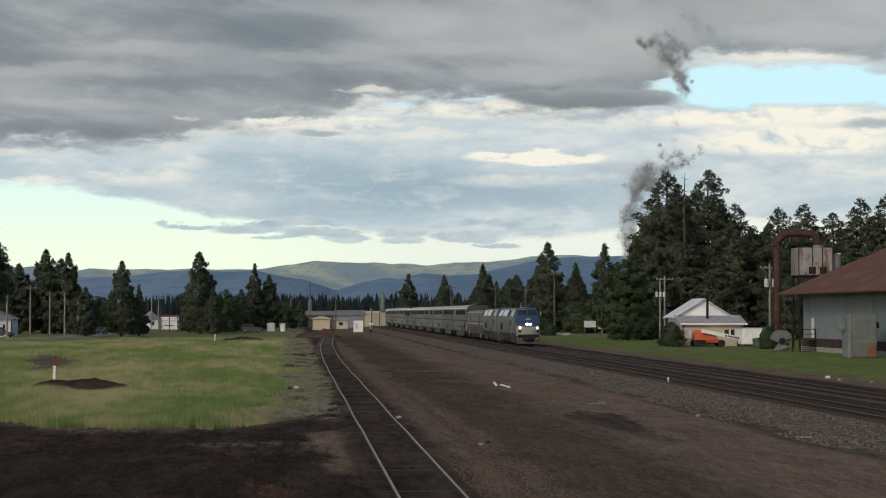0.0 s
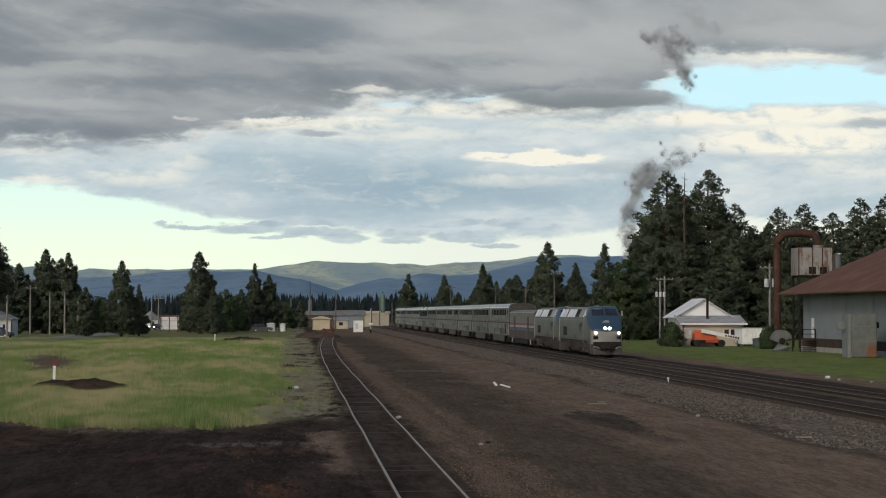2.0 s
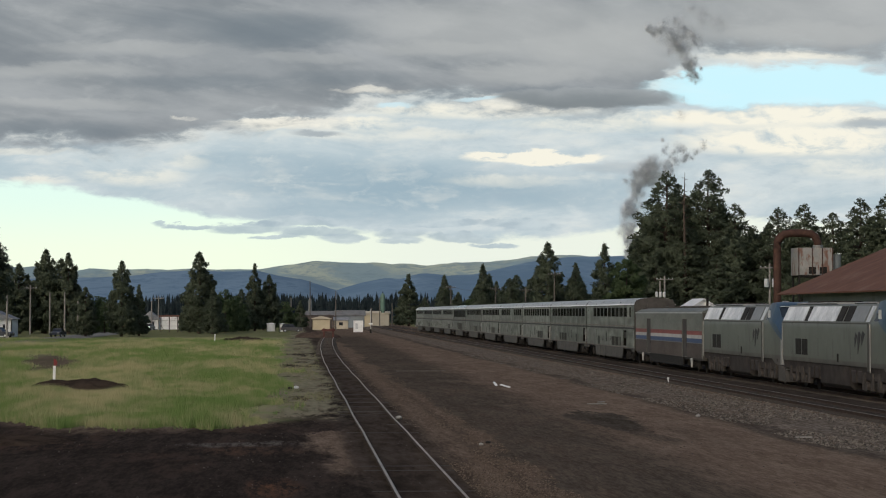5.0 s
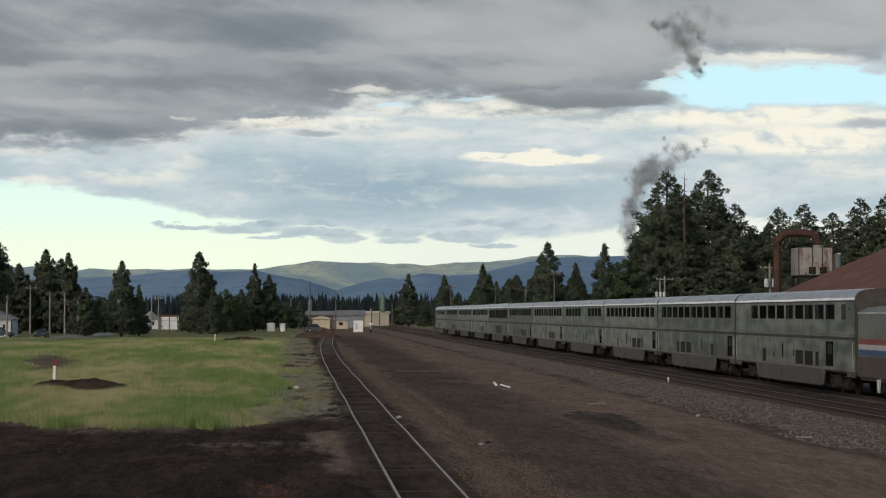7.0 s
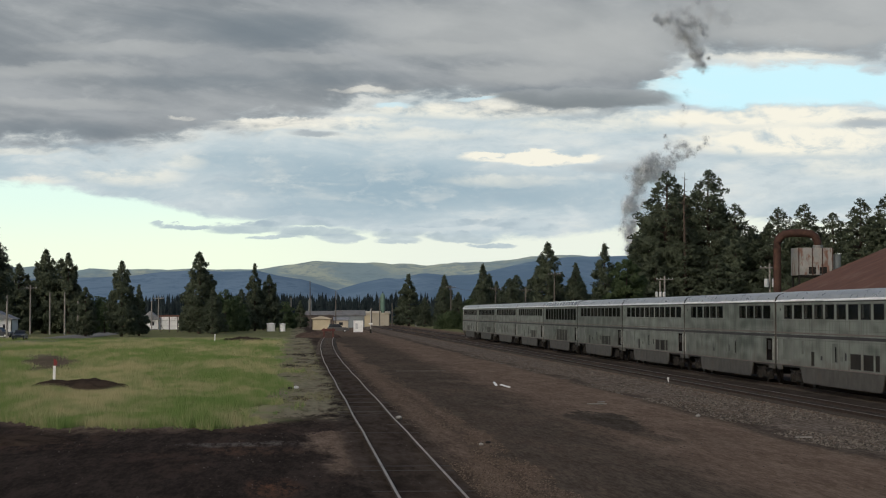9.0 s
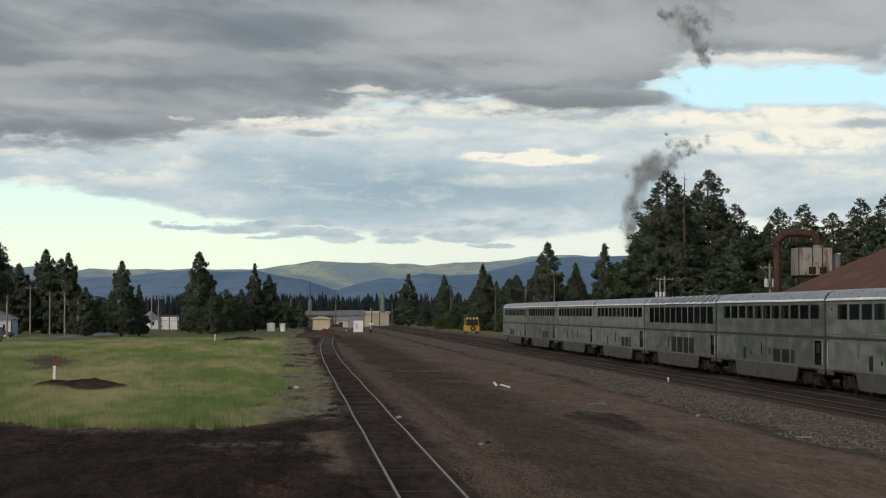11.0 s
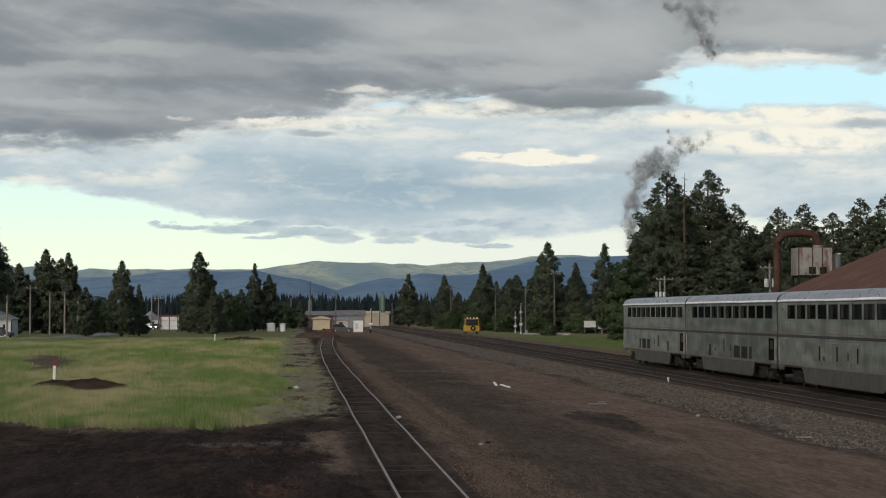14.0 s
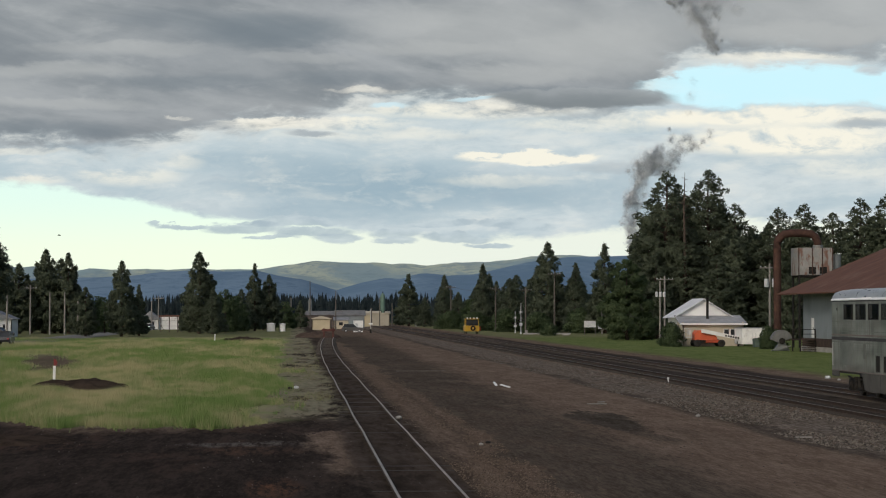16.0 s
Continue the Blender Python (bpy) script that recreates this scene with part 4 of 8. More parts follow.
dorm = coach("dorm", [(1.5, 2.25)] + row_of(3.47, 9, 2.03, 1.66), [(6.5, 7.15), (7.64, 9.3), (9.64, 11.2)], (3.7, 5.25), [(17.8, 18.6)], [(13.7, 15.0)])
sleeper = coach("sleeper", row_of(1.02, 11, 2.12, 1.72), [(13.3, 14.85), (15.3, 16.85), (17.5, 18.3)], (0.55, 2.05), [(6.15, 6.85)], [(9.6, 10.7)])
bunk_car = coach("sleeper", row_of(1.10, 11, 2.09, 1.68), [(6.0, 6.7), (7.0, 8.65), (9.05, 10.85)], (0.5, 2.0), [(17.45, 18.1)], [(13.1, 14.0)])
diner = coach("diner", row_of(1.0, 4, 2.03, 1.68) + row_of(13.4, 5, 2.05, 1.70), [], (0.55, 2.0), [], [(9.6, 10.5)])
seat_coach = coach("coach", row_of(0.97, 11, 2.07, 1.70), [(5.95, 6.75), (7.05, 8.75), (9.1, 10.75)], (0.5, 1.95), [(17.4, 18.1)], [(13.2, 14.2)])
plain_coach = coach("plain", row_of(1.0, 11, 2.07, 1.70), [], (0.55, 1.95), [], [(9.7, 11.0), (13.3, 14.5), (16.6, 18.1)])
last_coach = coach("coach", row_of(0.95, 11, 2.07, 1.70), [(13.3, 14.75), (15.1, 16.8), (17.35, 18.0)], (0.5, 1.9), [(5.95, 6.6)], [(9.6, 10.5)])
lounge_car = coach("lounge", row_of(0.78, 11, 2.09, 1.76), [(6.87, 8.5), (8.8, 10.5), (10.8, 12.7), (13.05, 14.85)], (0.3, 1.6), [], [(15.6, 16.3)], True)


def baggage_car():
    t = thing("baggage_car", "low silver baggage car with red, white and blue stripes", "baggage car")
    L = 25.4
    f = -L / 2
    doors = [(5.1, 6.75), (18.9, 20.55)]
    for side in (-1, 1):
        m = Mesh()
        m.wall((side * 1.53, f, 0.95), (0, 1, 0), (0, 0, 1), (side, 0, 0), L, 2.85, [(a, b, 0.02, 2.45) for a, b in doors], 0.06)
        part("side_wall", m, baggage_side, t)
        for a, b in doors:
            d = Mesh()
            d.box(side * 1.475 - 0.02, side * 1.475 + 0.02, f + a, f + b, 0.97, 3.40)
            dd = part("door", d, coach_end, t, "recessed dark sliding door")
            h = Mesh()
            h.box(side * 1.505 - 0.015, side * 1.505 + 0.015, f + a + 0.3, f + a + 0.36, 1.6, 2.6)
            part("handle", h, stripe_dark, dd)
        for nm, z0, z1, mat in (("red_stripe", 2.40, 2.66, stripe_red), ("white_stripe", 2.17, 2.40, stripe_white), ("blue_stripe", 1.90, 2.17, stripe_blue)):
            s = Mesh()
            for a, b in ((0.05, 5.05), (6.8, 18.85), (20.6, 25.35)):
                s.box(side * 1.535 - 0.004, side * 1.535 + 0.004, f + a, f + b, z0 + 0.002, z1 - 0.002)
            part(nm, s, mat, t)
        for a, b in ((0.05, 5.05), (6.8, 18.85), (20.6, 25.35)):
            lw = Mesh()
            lw.box(side * 1.534 - 0.006, side * 1.534 + 0.006, f + a, f + b, 0.96, 1.86)
            part("lower_panel", lw, baggage_brown, t, "rust-brown grimy lower panel")
        k = Mesh()
        k.box(side * 1.545 - 0.015, side * 1.545 + 0.015, f, f + L, 3.78, 3.84)
        part("gutter", k, trim_pale, t)
        u = Mesh()
        u.box(side * 1.5 - 0.03, side * 1.5 + 0.03, f + 6.3, f + L - 6.3, 0.36, 0.94)
        part("skirt", u, dark_iron, t)
        for y in (3.2, 22.0):
            st = Mesh()
            st.tube([(side * 1.56, f + y - 0.2, 0.9), (side * 1.56, f + y - 0.06, 0.35), (side * 1.56, f + y + 0.06, 0.35), (side * 1.56, f + y + 0.2, 0.9)], 0.05, 5)
            part("step_iron", st, stripe_white, t, "white step iron")
    roof = Mesh()
    roof.prism([(-1.53, 3.80), (-1.45, 3.92), (-1.1, 4.06), (-0.5, 4.13), (0, 4.14), (0.5, 4.13), (1.1, 4.06), (1.45, 3.92), (1.53, 3.80)], "y", f, f + L)
    part("roof", roof, baggage_side, t, smooth=True)
    for y in (7.0, 12.7, 18.4):
        b = Mesh()
        b.box(-0.45, 0.45, f + y - 0.6, f + y + 0.6, 4.10, 4.28, 0.06)
        part("roof_vent", b, coach_end, t)
    e = Mesh()
    e.box(-1.47, 1.47, f + 0.02, f + 0.06, 0.9, 3.95)
    e.box(-1.47, 1.47, f + L - 0.06, f + L - 0.02, 0.9, 3.95)
    e.box(-1.45, 1.45, f + 0.06, f + L - 0.06, 0.8, 0.94)
    e.box(-1.2, 1.2, f + 6.5, f + L - 6.5, 0.4, 0.8)
    for y in (f, f + L):
        e.box(-0.16, 0.16, y - 0.2, y + 0.2, 0.62, 0.92)
    part("end_frame", e, coach_end, t)
    for y in (-9.0, 9.0):
        wheelset_truck(t, y, 2.6, 0.46, dark_iron)
    return t


stripe_red = worn("stripe_red", (0.17, 0.048, 0.045), (0.23, 0.068, 0.062), 1.0, 0.55, bump=0.1)
stripe_white = worn("stripe_white", (0.30, 0.30, 0.285), (0.40, 0.395, 0.38), 1.0, 0.55, bump=0.1)
stripe_blue = worn("stripe_blue", (0.038, 0.062, 0.13), (0.055, 0.085, 0.165), 1.0, 0.55, bump=0.1)
baggage_side = worn("baggage_side", (0.115, 0.122, 0.108), (0.185, 0.192, 0.172), 0.6, 0.5, 0.3, 0.1, stretch=(1, 0.5, 1.2), dirt=(0.120, 0.112, 0.098))
baggage_brown = worn("baggage_brown", (0.066, 0.054, 0.048), (0.108, 0.090, 0.079), 0.8, 0.7, 0.2, 0.1, stretch=(1, 0.4, 1))
baggage = baggage_car()


def loco_livery():
    p = Paint("loco_livery")
    co = p.coords()
    x, y, z = p.split(co)
    n1 = p.noise(co, 0.8, 5, 0.6)
    drip = p.noise(co, 1.0, 4, 0.6, stretch=(2, 1.2, 0.5))
    silver = p.mix((n1 * 0.6 + drip * 0.4).step(0.25, 0.75), (0.078, 0.085, 0.071), (0.122, 0.130, 0.112))
    silver = p.mix((z + n1 * 0.12).step(1.60, 1.68, 0.85, 0.0), silver, (0.060, 0.049, 0.044))
    silver = p.mix(drip.step(0.52, 0.68) * 0.5, silver, (0.055, 0.052, 0.045))
    pale = p.mix(n1.step(0.3, 0.7), (0.205, 0.20, 0.188), (0.29, 0.285, 0.268))
    c = p.mix((y + 9.75).step(-0.02, 0.02, 1.0, 0.0), silver, pale)
    blue = p.mix((n1 * 0.7 + drip * 0.3).step(0.3, 0.7), (0.026, 0.050, 0.083), (0.038, 0.070, 0.110))
    line = 2.16 + (y + 10.2).big(0.0) * 0.44 + x.absolute() * 0.06
    c = p.mix((z - line).step(-0.015, 0.015) * (y + 6.55).step(-0.02, 0.02, 1.0, 0.0), c, blue)
    p.bump(n1, 0.08, 0.02)
    return p.done(c, n1.step(0.2, 0.8, 0.35, 0.5), 0.15, 0.5)


livery = loco_livery()
under_grime = worn("under_grime", (0.026, 0.022, 0.020), (0.054, 0.046, 0.041), 1.5, 0.8, 0.1, 0.2, dirt=(0.062, 0.051, 0.043))
truck_grime = worn("truck_grime", (0.030, 0.026, 0.023), (0.070, 0.060, 0.052), 2.5, 0.8, 0.1, 0.3)
pilot_grey = worn("pilot_grey", (0.055, 0.052, 0.048), (0.090, 0.085, 0.078), 1.2, 0.7, 0.1, 0.2, dirt=(0.07, 0.06, 0.05))
screen_glass = glass_paint("screen_glass", (0.014, 0.019, 0.027), 0.12, 0.08)
roof_panel = worn("roof_panel", (0.34, 0.37, 0.39), (0.78, 0.79, 0.80), 0.9, 0.4, 0.1, 0.0, stretch=(1, 1, 0.6), dirt=(0.40, 0.44, 0.47))
panel_grey = worn("panel_grey", (0.16, 0.17, 0.175), (0.24, 0.25, 0.255), 0.5, 0.4, 0.1, 0.0)
rail_grey = worn("rail_grey", (0.20, 0.20, 0.19), (0.32, 0.32, 0.30), 1.5, 0.5, 0.3, 0.1)
roof_dark = worn("roof_dark", (0.16, 0.16, 0.16), (0.30, 0.30, 0.29), 1.0, 0.6, 0.2, 0.2)
head_glow = glow("headlight_glow", (1.0, 0.86, 0.66), 9.0)
ditch_glow = glow("ditch_glow", (1.0, 0.76, 0.45), 7.0)
off_lens = glass_paint("unlit_lens", (0.16, 0.16, 0.15), 0.2)


def locomotive(lit):
    t = thing("locomotive", "silver diesel locomotive with a sloping blue nose" + (" and lit headlights" if lit else ""), "locomotive", group="train engines")

    def ring(y, hb, zb, hs, zs, ht, zt):
        return [(-hb, y, zb), (-hs - 0.01, y, zs - 0.25), (-hs, y, zs), (-ht, y, zt - 0.04), (-ht * 0.6, y, zt), (ht * 0.6, y, zt), (ht, y, zt - 0.04), (hs, y, zs), (hs + 0.01, y, zs - 0.25), (hb, y, zb)]

    body = Mesh()
    stations = [(-10.46, 0.98, 1.14, 0.96, 2.10, 0.80, 2.20), (-10.40, 1.16, 1.12, 1.14, 2.24, 0.95, 2.36), (-10.26, 1.28, 1.08, 1.26, 2.36, 1.04, 2.52),
                (-9.55, 1.40, 1.06, 1.38, 2.85, 1.10, 3.08), (-8.98, 1.46, 1.12, 1.44, 3.24, 1.16, 3.56),
                (-8.32, 1.49, 1.38, 1.48, 3.44, 1.20, 4.17), (-7.95, 1.50, 1.38, 1.49, 3.42, 1.18, 4.34), (-7.3, 1.50, 1.38, 1.49, 3.40, 1.16, 4.40),
                (-6.6, 1.50, 1.38, 1.50, 3.36, 1.10, 4.36), (-6.2, 1.50, 1.38, 1.50, 3.34, 1.08, 4.24), (10.35, 1.50, 1.38, 1.50, 3.34, 1.08, 4.24)]
    rings = []
    for i in range(len(stations) - 1):
        p0, p1, p2, p3 = (np.array(stations[max(0, min(len(stations) - 1, i + k))]) for k in (-1, 0, 1, 2))
        steps = 4 if i < 7 else 1
        for k in range(steps):
            u = k / steps
            q = 0.5 * (2 * p1 + (p2 - p0) * u + (2 * p0 - 5 * p1 + 4 * p2 - p3) * u * u + (3 * p1 - p0 - 3 * p2 + p3) * u ** 3) if steps > 1 else p1
            rings.append(ring(*[float(w) for w in q]))
    rings.append(ring(*stations[-1]))
    body.loft(rings)
    part("body", body, livery, t, "silver body, blue cab and nose", smooth=True)
    sill = Mesh()
    sill.prism([(-1.40, 0.98), (1.40, 0.98), (1.44, 1.375), (-1.44, 1.375)], "y", -9.4, 10.3)
    part("sill", sill, under_grime, t, "grimy underframe")
    # windscreen: two raked panes
    for s in (-1, 1):
        w = Mesh()
        a0, a1 = s * 0.08, s * 1.08
        w.add([(a0, -8.99, 3.64), (a1, -8.97, 3.60), (a1, -8.42, 4.12), (a0, -8.42, 4.16),
               (a0, -8.94, 3.61), (a1, -8.92, 3.57), (a1, -8.37, 4.09), (a0, -8.37, 4.13)],
              [(0, 1, 2, 3), (7, 6, 5, 4), (0, 4, 5, 1), (1, 5, 6, 2), (2, 6, 7, 3), (3, 7, 4, 0)])
        part("windscreen", w, screen_glass, t)
    brow = Mesh()
    brow.box(-1.05, -0.15, -8.50, -8.44, 4.13, 4.17)
    part("sun_visor", brow, trim_pale, t)
    # lamps
    hl, dl = (head_glow, ditch_glow) if lit else (off_lens, off_lens)
    for x in (-0.19, 0.19):
        m = Mesh()
        m.tube([(x, -10.51, 2.46), (x, -10.28, 2.46)], 0.14, 14)
        part("headlight", m, hl, t, "round headlight, switched on" if lit else "round headlight, off")
    hs = Mesh()
    hs.box(-0.40, 0.40, -10.47, -9.9, 2.28, 2.60, 0.04)
    part("headlight_housing", hs, livery, t)
    for x in (-1.0, 1.0):
        m = Mesh()
        m.tube([(x, -10.49, 2.06), (x, -10.30, 2.06)], 0.12, 14)
        part("ditch_light", m, dl, t, "warm ditch light, switched on" if lit else "ditch light, off")
        q = Mesh()
        q.box(x - 0.2, x + 0.2, -10.46, -10.30, 1.50, 1.80, 0.02)
        part("ditch_grille", q, dark_iron, t)
    # emblem as plain slanted bars
    em = Mesh()
    for k, wdt in ((0, 0.62), (1, 0.5), (2, 0.36)):
        y0, z0 = -9.86 + 0.0 * k, 3.0
        a = 0.10 * k
        em.add([(-0.35 + a, -9.80 + 0.08 * k, 3.0 + 0.075 * k - 0.02), (-0.35 + a + wdt, -9.80 + 0.08 * k, 3.0 + 0.075 * k - 0.02),
                (-0.30 + a + wdt, -9.76 + 0.08 * k, 3.045 + 0.075 * k - 0.02), (-0.30 + a, -9.76 + 0.08 * k, 3.045 + 0.075 * k - 0.02),
                (-0.35 + a, -9.70 + 0.08 * k, 2.95 + 0.075 * k), (-0.35 + a + wdt, -9.70 + 0.08 * k, 2.95 + 0.075 * k),
                (-0.30 + a + wdt, -9.66 + 0.08 * k, 3.0 + 0.075 * k), (-0.30 + a, -9.66 + 0.08 * k, 3.0 + 0.075 * k)],
               [(0, 1, 2, 3), (7, 6, 5, 4), (0, 4, 5, 1), (1, 5, 6, 2), (2, 6, 7, 3), (3, 7, 4, 0)])
    part("emblem", em, stripe_white, t, "pale slanted bars")
    # pilot, anticlimber, coupler
    pl = Mesh()
    pl.loft([[(-1.42, -9.5, 1.05), (1.42, -9.5, 1.05), (1.42, -9.5, 0.22), (-1.42, -9.5, 0.22)],
             [(-1.30, -10.25, 1.00), (1.30, -10.25, 1.00), (1.22, -10.45, 0.20), (-1.22, -10.45, 0.20)]])
    part("pilot", pl, pilot_grey, t, "dull grey pilot plate")
    ac = Mesh()
    ac.box(-1.22, 1.22, -10.56, -10.2, 0.92, 1.30, 0.03)
    ac.box(-0.62, 0.62, -10.62, -10.3, 0.62, 1.16, 0.05)
    ac.box(-0.17, 0.17, -10.95, -10.5, 0.70, 0.98, 0.05)
    for x in (-0.45, -0.28, 0.28, 0.45):
        ac.tube([(x, -10.5, 0.95), (x * 0.9, -10.66, 0.6), (x * 0.7, -10.7, 0.45)], 0.035, 6)
    part("coupler", ac, dark_iron, t, "black coupler and hoses")
    for s in (-1, 1):
        gr = Mesh()
        gr.tube([(s * 0.72, -10.58, 0.72), (s * 0.95, -10.6, 0.86), (s * 1.25, -10.56, 0.86)], 0.03, 6)
        part("grab_rail", gr, trim_pale, t)
    # side furniture
    for s in (-1, 1):
        for y0, y1, skin in ((-6.15, -5.6, roof_panel), (-5.3, -3.0, panel_grey), (-0.25, 2.3, roof_panel), (2.36, 5.0, roof_panel), (5.8, 7.9, roof_panel), (7.96, 10.2, roof_panel)):
            m = Mesh()
            q = [(1.478, 3.42), (1.15, 4.13)]
            m.add([(s * (q[0][0] + 0.015), y0, q[0][1]), (s * (q[0][0] + 0.015), y1, q[0][1]), (s * (q[1][0] + 0.015), y1, q[1][1]), (s * (q[1][0] + 0.015), y0, q[1][1]),
                   (s * (q[0][0] - 0.03), y0, q[0][1]), (s * (q[0][0] - 0.03), y1, q[0][1]), (s * (q[1][0] - 0.03), y1, q[1][1]), (s * (q[1][0] - 0.03), y0, q[1][1])],
                  [(0, 1, 2, 3), (7, 6, 5, 4), (0, 4, 5, 1), (1, 5, 6, 2), (2, 6, 7, 3), (3, 7, 4, 0)])
            part("roof_panel", m, skin, t, "sloping roof panel")
        for y0, y1 in ((-2.85, -1.75), (-1.45, -0.40), (5.08, 5.72)):
            m = Mesh()
            m.add([(s * 1.485, y0, 3.42), (s * 1.485, y1, 3.42), (s * 1.165, y1, 4.13), (s * 1.165, y0, 4.13), (s * 1.45, y0, 3.42), (s * 1.45, y1, 3.42), (s * 1.12, y1, 4.13), (s * 1.12, y0, 4.13)],
                  [(0, 1, 2, 3), (7, 6, 5, 4), (0, 4, 5, 1), (1, 5, 6, 2), (2, 6, 7, 3), (3, 7, 4, 0)])
            part("roof_grille", m, dark_iron, t)
        m = Mesh()
        m.add([(s * 1.492, -7.6, 3.44), (s * 1.492, -6.9, 3.44), (s * 1.24, -6.9, 4.02), (s * 1.26, -7.6, 4.02), (s * 1.45, -7.6, 3.44), (s * 1.45, -6.9, 3.44), (s * 1.2, -6.9, 4.02), (s * 1.22, -7.6, 4.02)],
              [(0, 1, 2, 3), (7, 6, 5, 4), (0, 4, 5, 1), (1, 5, 6, 2), (2, 6, 7, 3), (3, 7, 4, 0)])
        part("cab_window", m, screen_glass, t)
        for y0 in (5.0, 6.3):
            m = Mesh()
            m.box(s * 1.51 - 0.012, s * 1.51 + 0.012, y0, y0 + 1.1, 1.72, 2.52)
            part("louvre", m, dark_iron, t, "dark side louvre")
        m = Mesh()
        m.box(s * 1.512 - 0.01, s * 1.512 + 0.01, -0.9, -0.65, 1.5, 1.9)
        part("fuel_gauge", m, dark_iron, t)
        for y in (-6.45, 10.15):
            m = Mesh()
            m.tube([(s * 1.55, y, 1.15), (s * 1.55, y, 3.3)], 0.03, 5)
            part("handrail", m, rail_grey, t)
        m = Mesh()
        for y0, y1, za, zb in ((-5.45, -4.85, 3.0, 2.35), (-4.78, -4.25, 2.98, 1.95), (-4.18, -3.75, 2.92, 2.25)):
            m.add([(s * 1.522, y0, za - 0.12), (s * 1.522, (y0 + y1) / 2, za), (s * 1.522, y1, za - 0.25), (s * 1.522, y1 - 0.05, zb),
                   (s * 1.500, y0, za - 0.12), (s * 1.500, (y0 + y1) / 2, za), (s * 1.500, y1, za - 0.25), (s * 1.500, y1 - 0.05, zb)],
                  [(0, 1, 2, 3), (7, 6, 5, 4), (0, 4, 5, 1), (1, 5, 6, 2), (2, 6, 7, 3), (3, 7, 4, 0)])
        part("emblem", m, stripe_dark, t, "dark plain emblem")
        mir = Mesh()
        mir.box(s * 1.62 - 0.06, s * 1.62 + 0.06, -8.35, -8.25, 3.55, 3.95, 0.02)
        part("mirror", mir, trim_pale, t)
        dr = Mesh()
        dr.box(s * 1.505 - 0.008, s * 1.505 + 0.008, -6.25, -5.85, 1.2, 3.3)
        part("cab_door", dr, skirt_paint, t)
    fan = Mesh()
    fan.box(-0.9, 0.9, 1.5, 9.6, 4.23, 4.33, 0.04)
    fan.box(-0.8, 0.8, -4.9, -1.2, 4.23, 4.32, 0.04)
    part("roof_hatch", fan, roof_dark, t, "grey roof hatches")
    for y in (3.0, 5.4, 7.8):
        m = Mesh()
        m.tube([(0, y, 4.32), (0, y, 4.40)], 0.75, 16)
        part("fan", m, dark_iron, t)
    hn = Mesh()
    hn.box(-0.4, -0.15, -6.6, -6.1, 4.34, 4.46, 0.04)
    part("horn", hn, roof_dark, t)
    tank = Mesh()
    tank.prism([(-1.42, 0.45), (-1.25, 0.28), (1.25, 0.28), (1.42, 0.45), (1.47, 1.30), (-1.47, 1.30)], "y", -2.7, 2.7)
    part("fuel_tank", tank, under_grime, t, "grimy fuel tank")
    for s in (-1, 1):
        for y in (-6.9, 6.9):
            fr = Mesh()
            fr.box(s * 1.30 - 0.10, s * 1.30 + 0.10, y - 2.15, y + 2.15, 0.78, 1.02, 0.04)
            for e in (-1.9, -0.55, 0.55, 1.9):
                fr.box(s * 1.34 - 0.12, s * 1.34 + 0.12, y + e - 0.22, y + e + 0.22, 0.34, 1.12, 0.05)
            for e in (-1.37, 1.37):
                fr.tube([(s * 1.34, y + e, 0.51), (s * 1.48, y + e, 0.51)], 0.21, 10)
            part("truck_frame", fr, truck_grime, t, "dusty cast truck frame")
        for y in (-4.4, -3.4, 3.3, 4.3):
            bx = Mesh()
            bx.box(s * 1.36 - 0.10, s * 1.36 + 0.10, y - 0.35, y + 0.35, 0.62, 1.20, 0.05)
            part("equipment_box", bx, under_grime, t)
        for y in (-3.0, 0.1, 2.9, 5.4, 8.2):
            sm = Mesh()
            sm.box(s * 1.503 - 0.004, s * 1.503 + 0.004, y - 0.018, y + 0.018, 1.70, 3.30)
            part("panel_seam", sm, skirt_paint, t)
        sm = Mesh()
        sm.box(s * 1.508 - 0.008, s * 1.508 + 0.008, -6.0, 10.3, 3.30, 3.36)
        part("cant_rail", sm, skirt_paint, t)
    for y in (-6.9, 6.9):
        wheelset_truck(t, y, 2.74, 0.51, dark_iron)
    return t


lead = locomotive(True)
second = locomotive(False)
consist = [(lead, -57.5), (second, -36.4), (baggage, -13.05)]
pattern = [dorm, sleeper, bunk_car, diner, seat_coach, None, lounge_car, None, plain_coach, None, last_coach]
for k, car in enumerate(pattern):
    consist.append((car or copy_thing(seat_coach, Matrix.Identity(4)), 25.88 * (k + 0.5)))


def train_head(t):
    """Where the joint between the baggage car and the first coach is, along the track."""
    return 307.1 - 30.45 * t - 0.03 * t * t


# ---------------------------------------------------------------- trees in place
pine_data("tall", 27, 12.0, 0.12, 3, leaves_in=26000, leaf=0.34)
pine_data("broad", 16, 9.0, 0.05, 5, leaves_in=17000, leaf=0.36)
pine_data("spire", 16, 8.6, 0.04, 8, leaves_in=16000, shape="spire", leaf=0.35)
pine_data("old", 27, 11.0, 0.26, 11, leaves_in=22000, leaf=0.34)
pine_data("round", 12.5, 9.6, 0.03, 14, leaves_in=16000, crown_mat=leaves, shape="round", leaf=0.32)
WL = pine_data("willow", 12.5, 9.4, 0.02, 15, leaves_in=60000, crown_mat=leaves, shape="round", leaf=0.22)
HEIGHT = {"tall": 27, "broad": 16, "spire": 16, "old": 27, "round": 12.5}

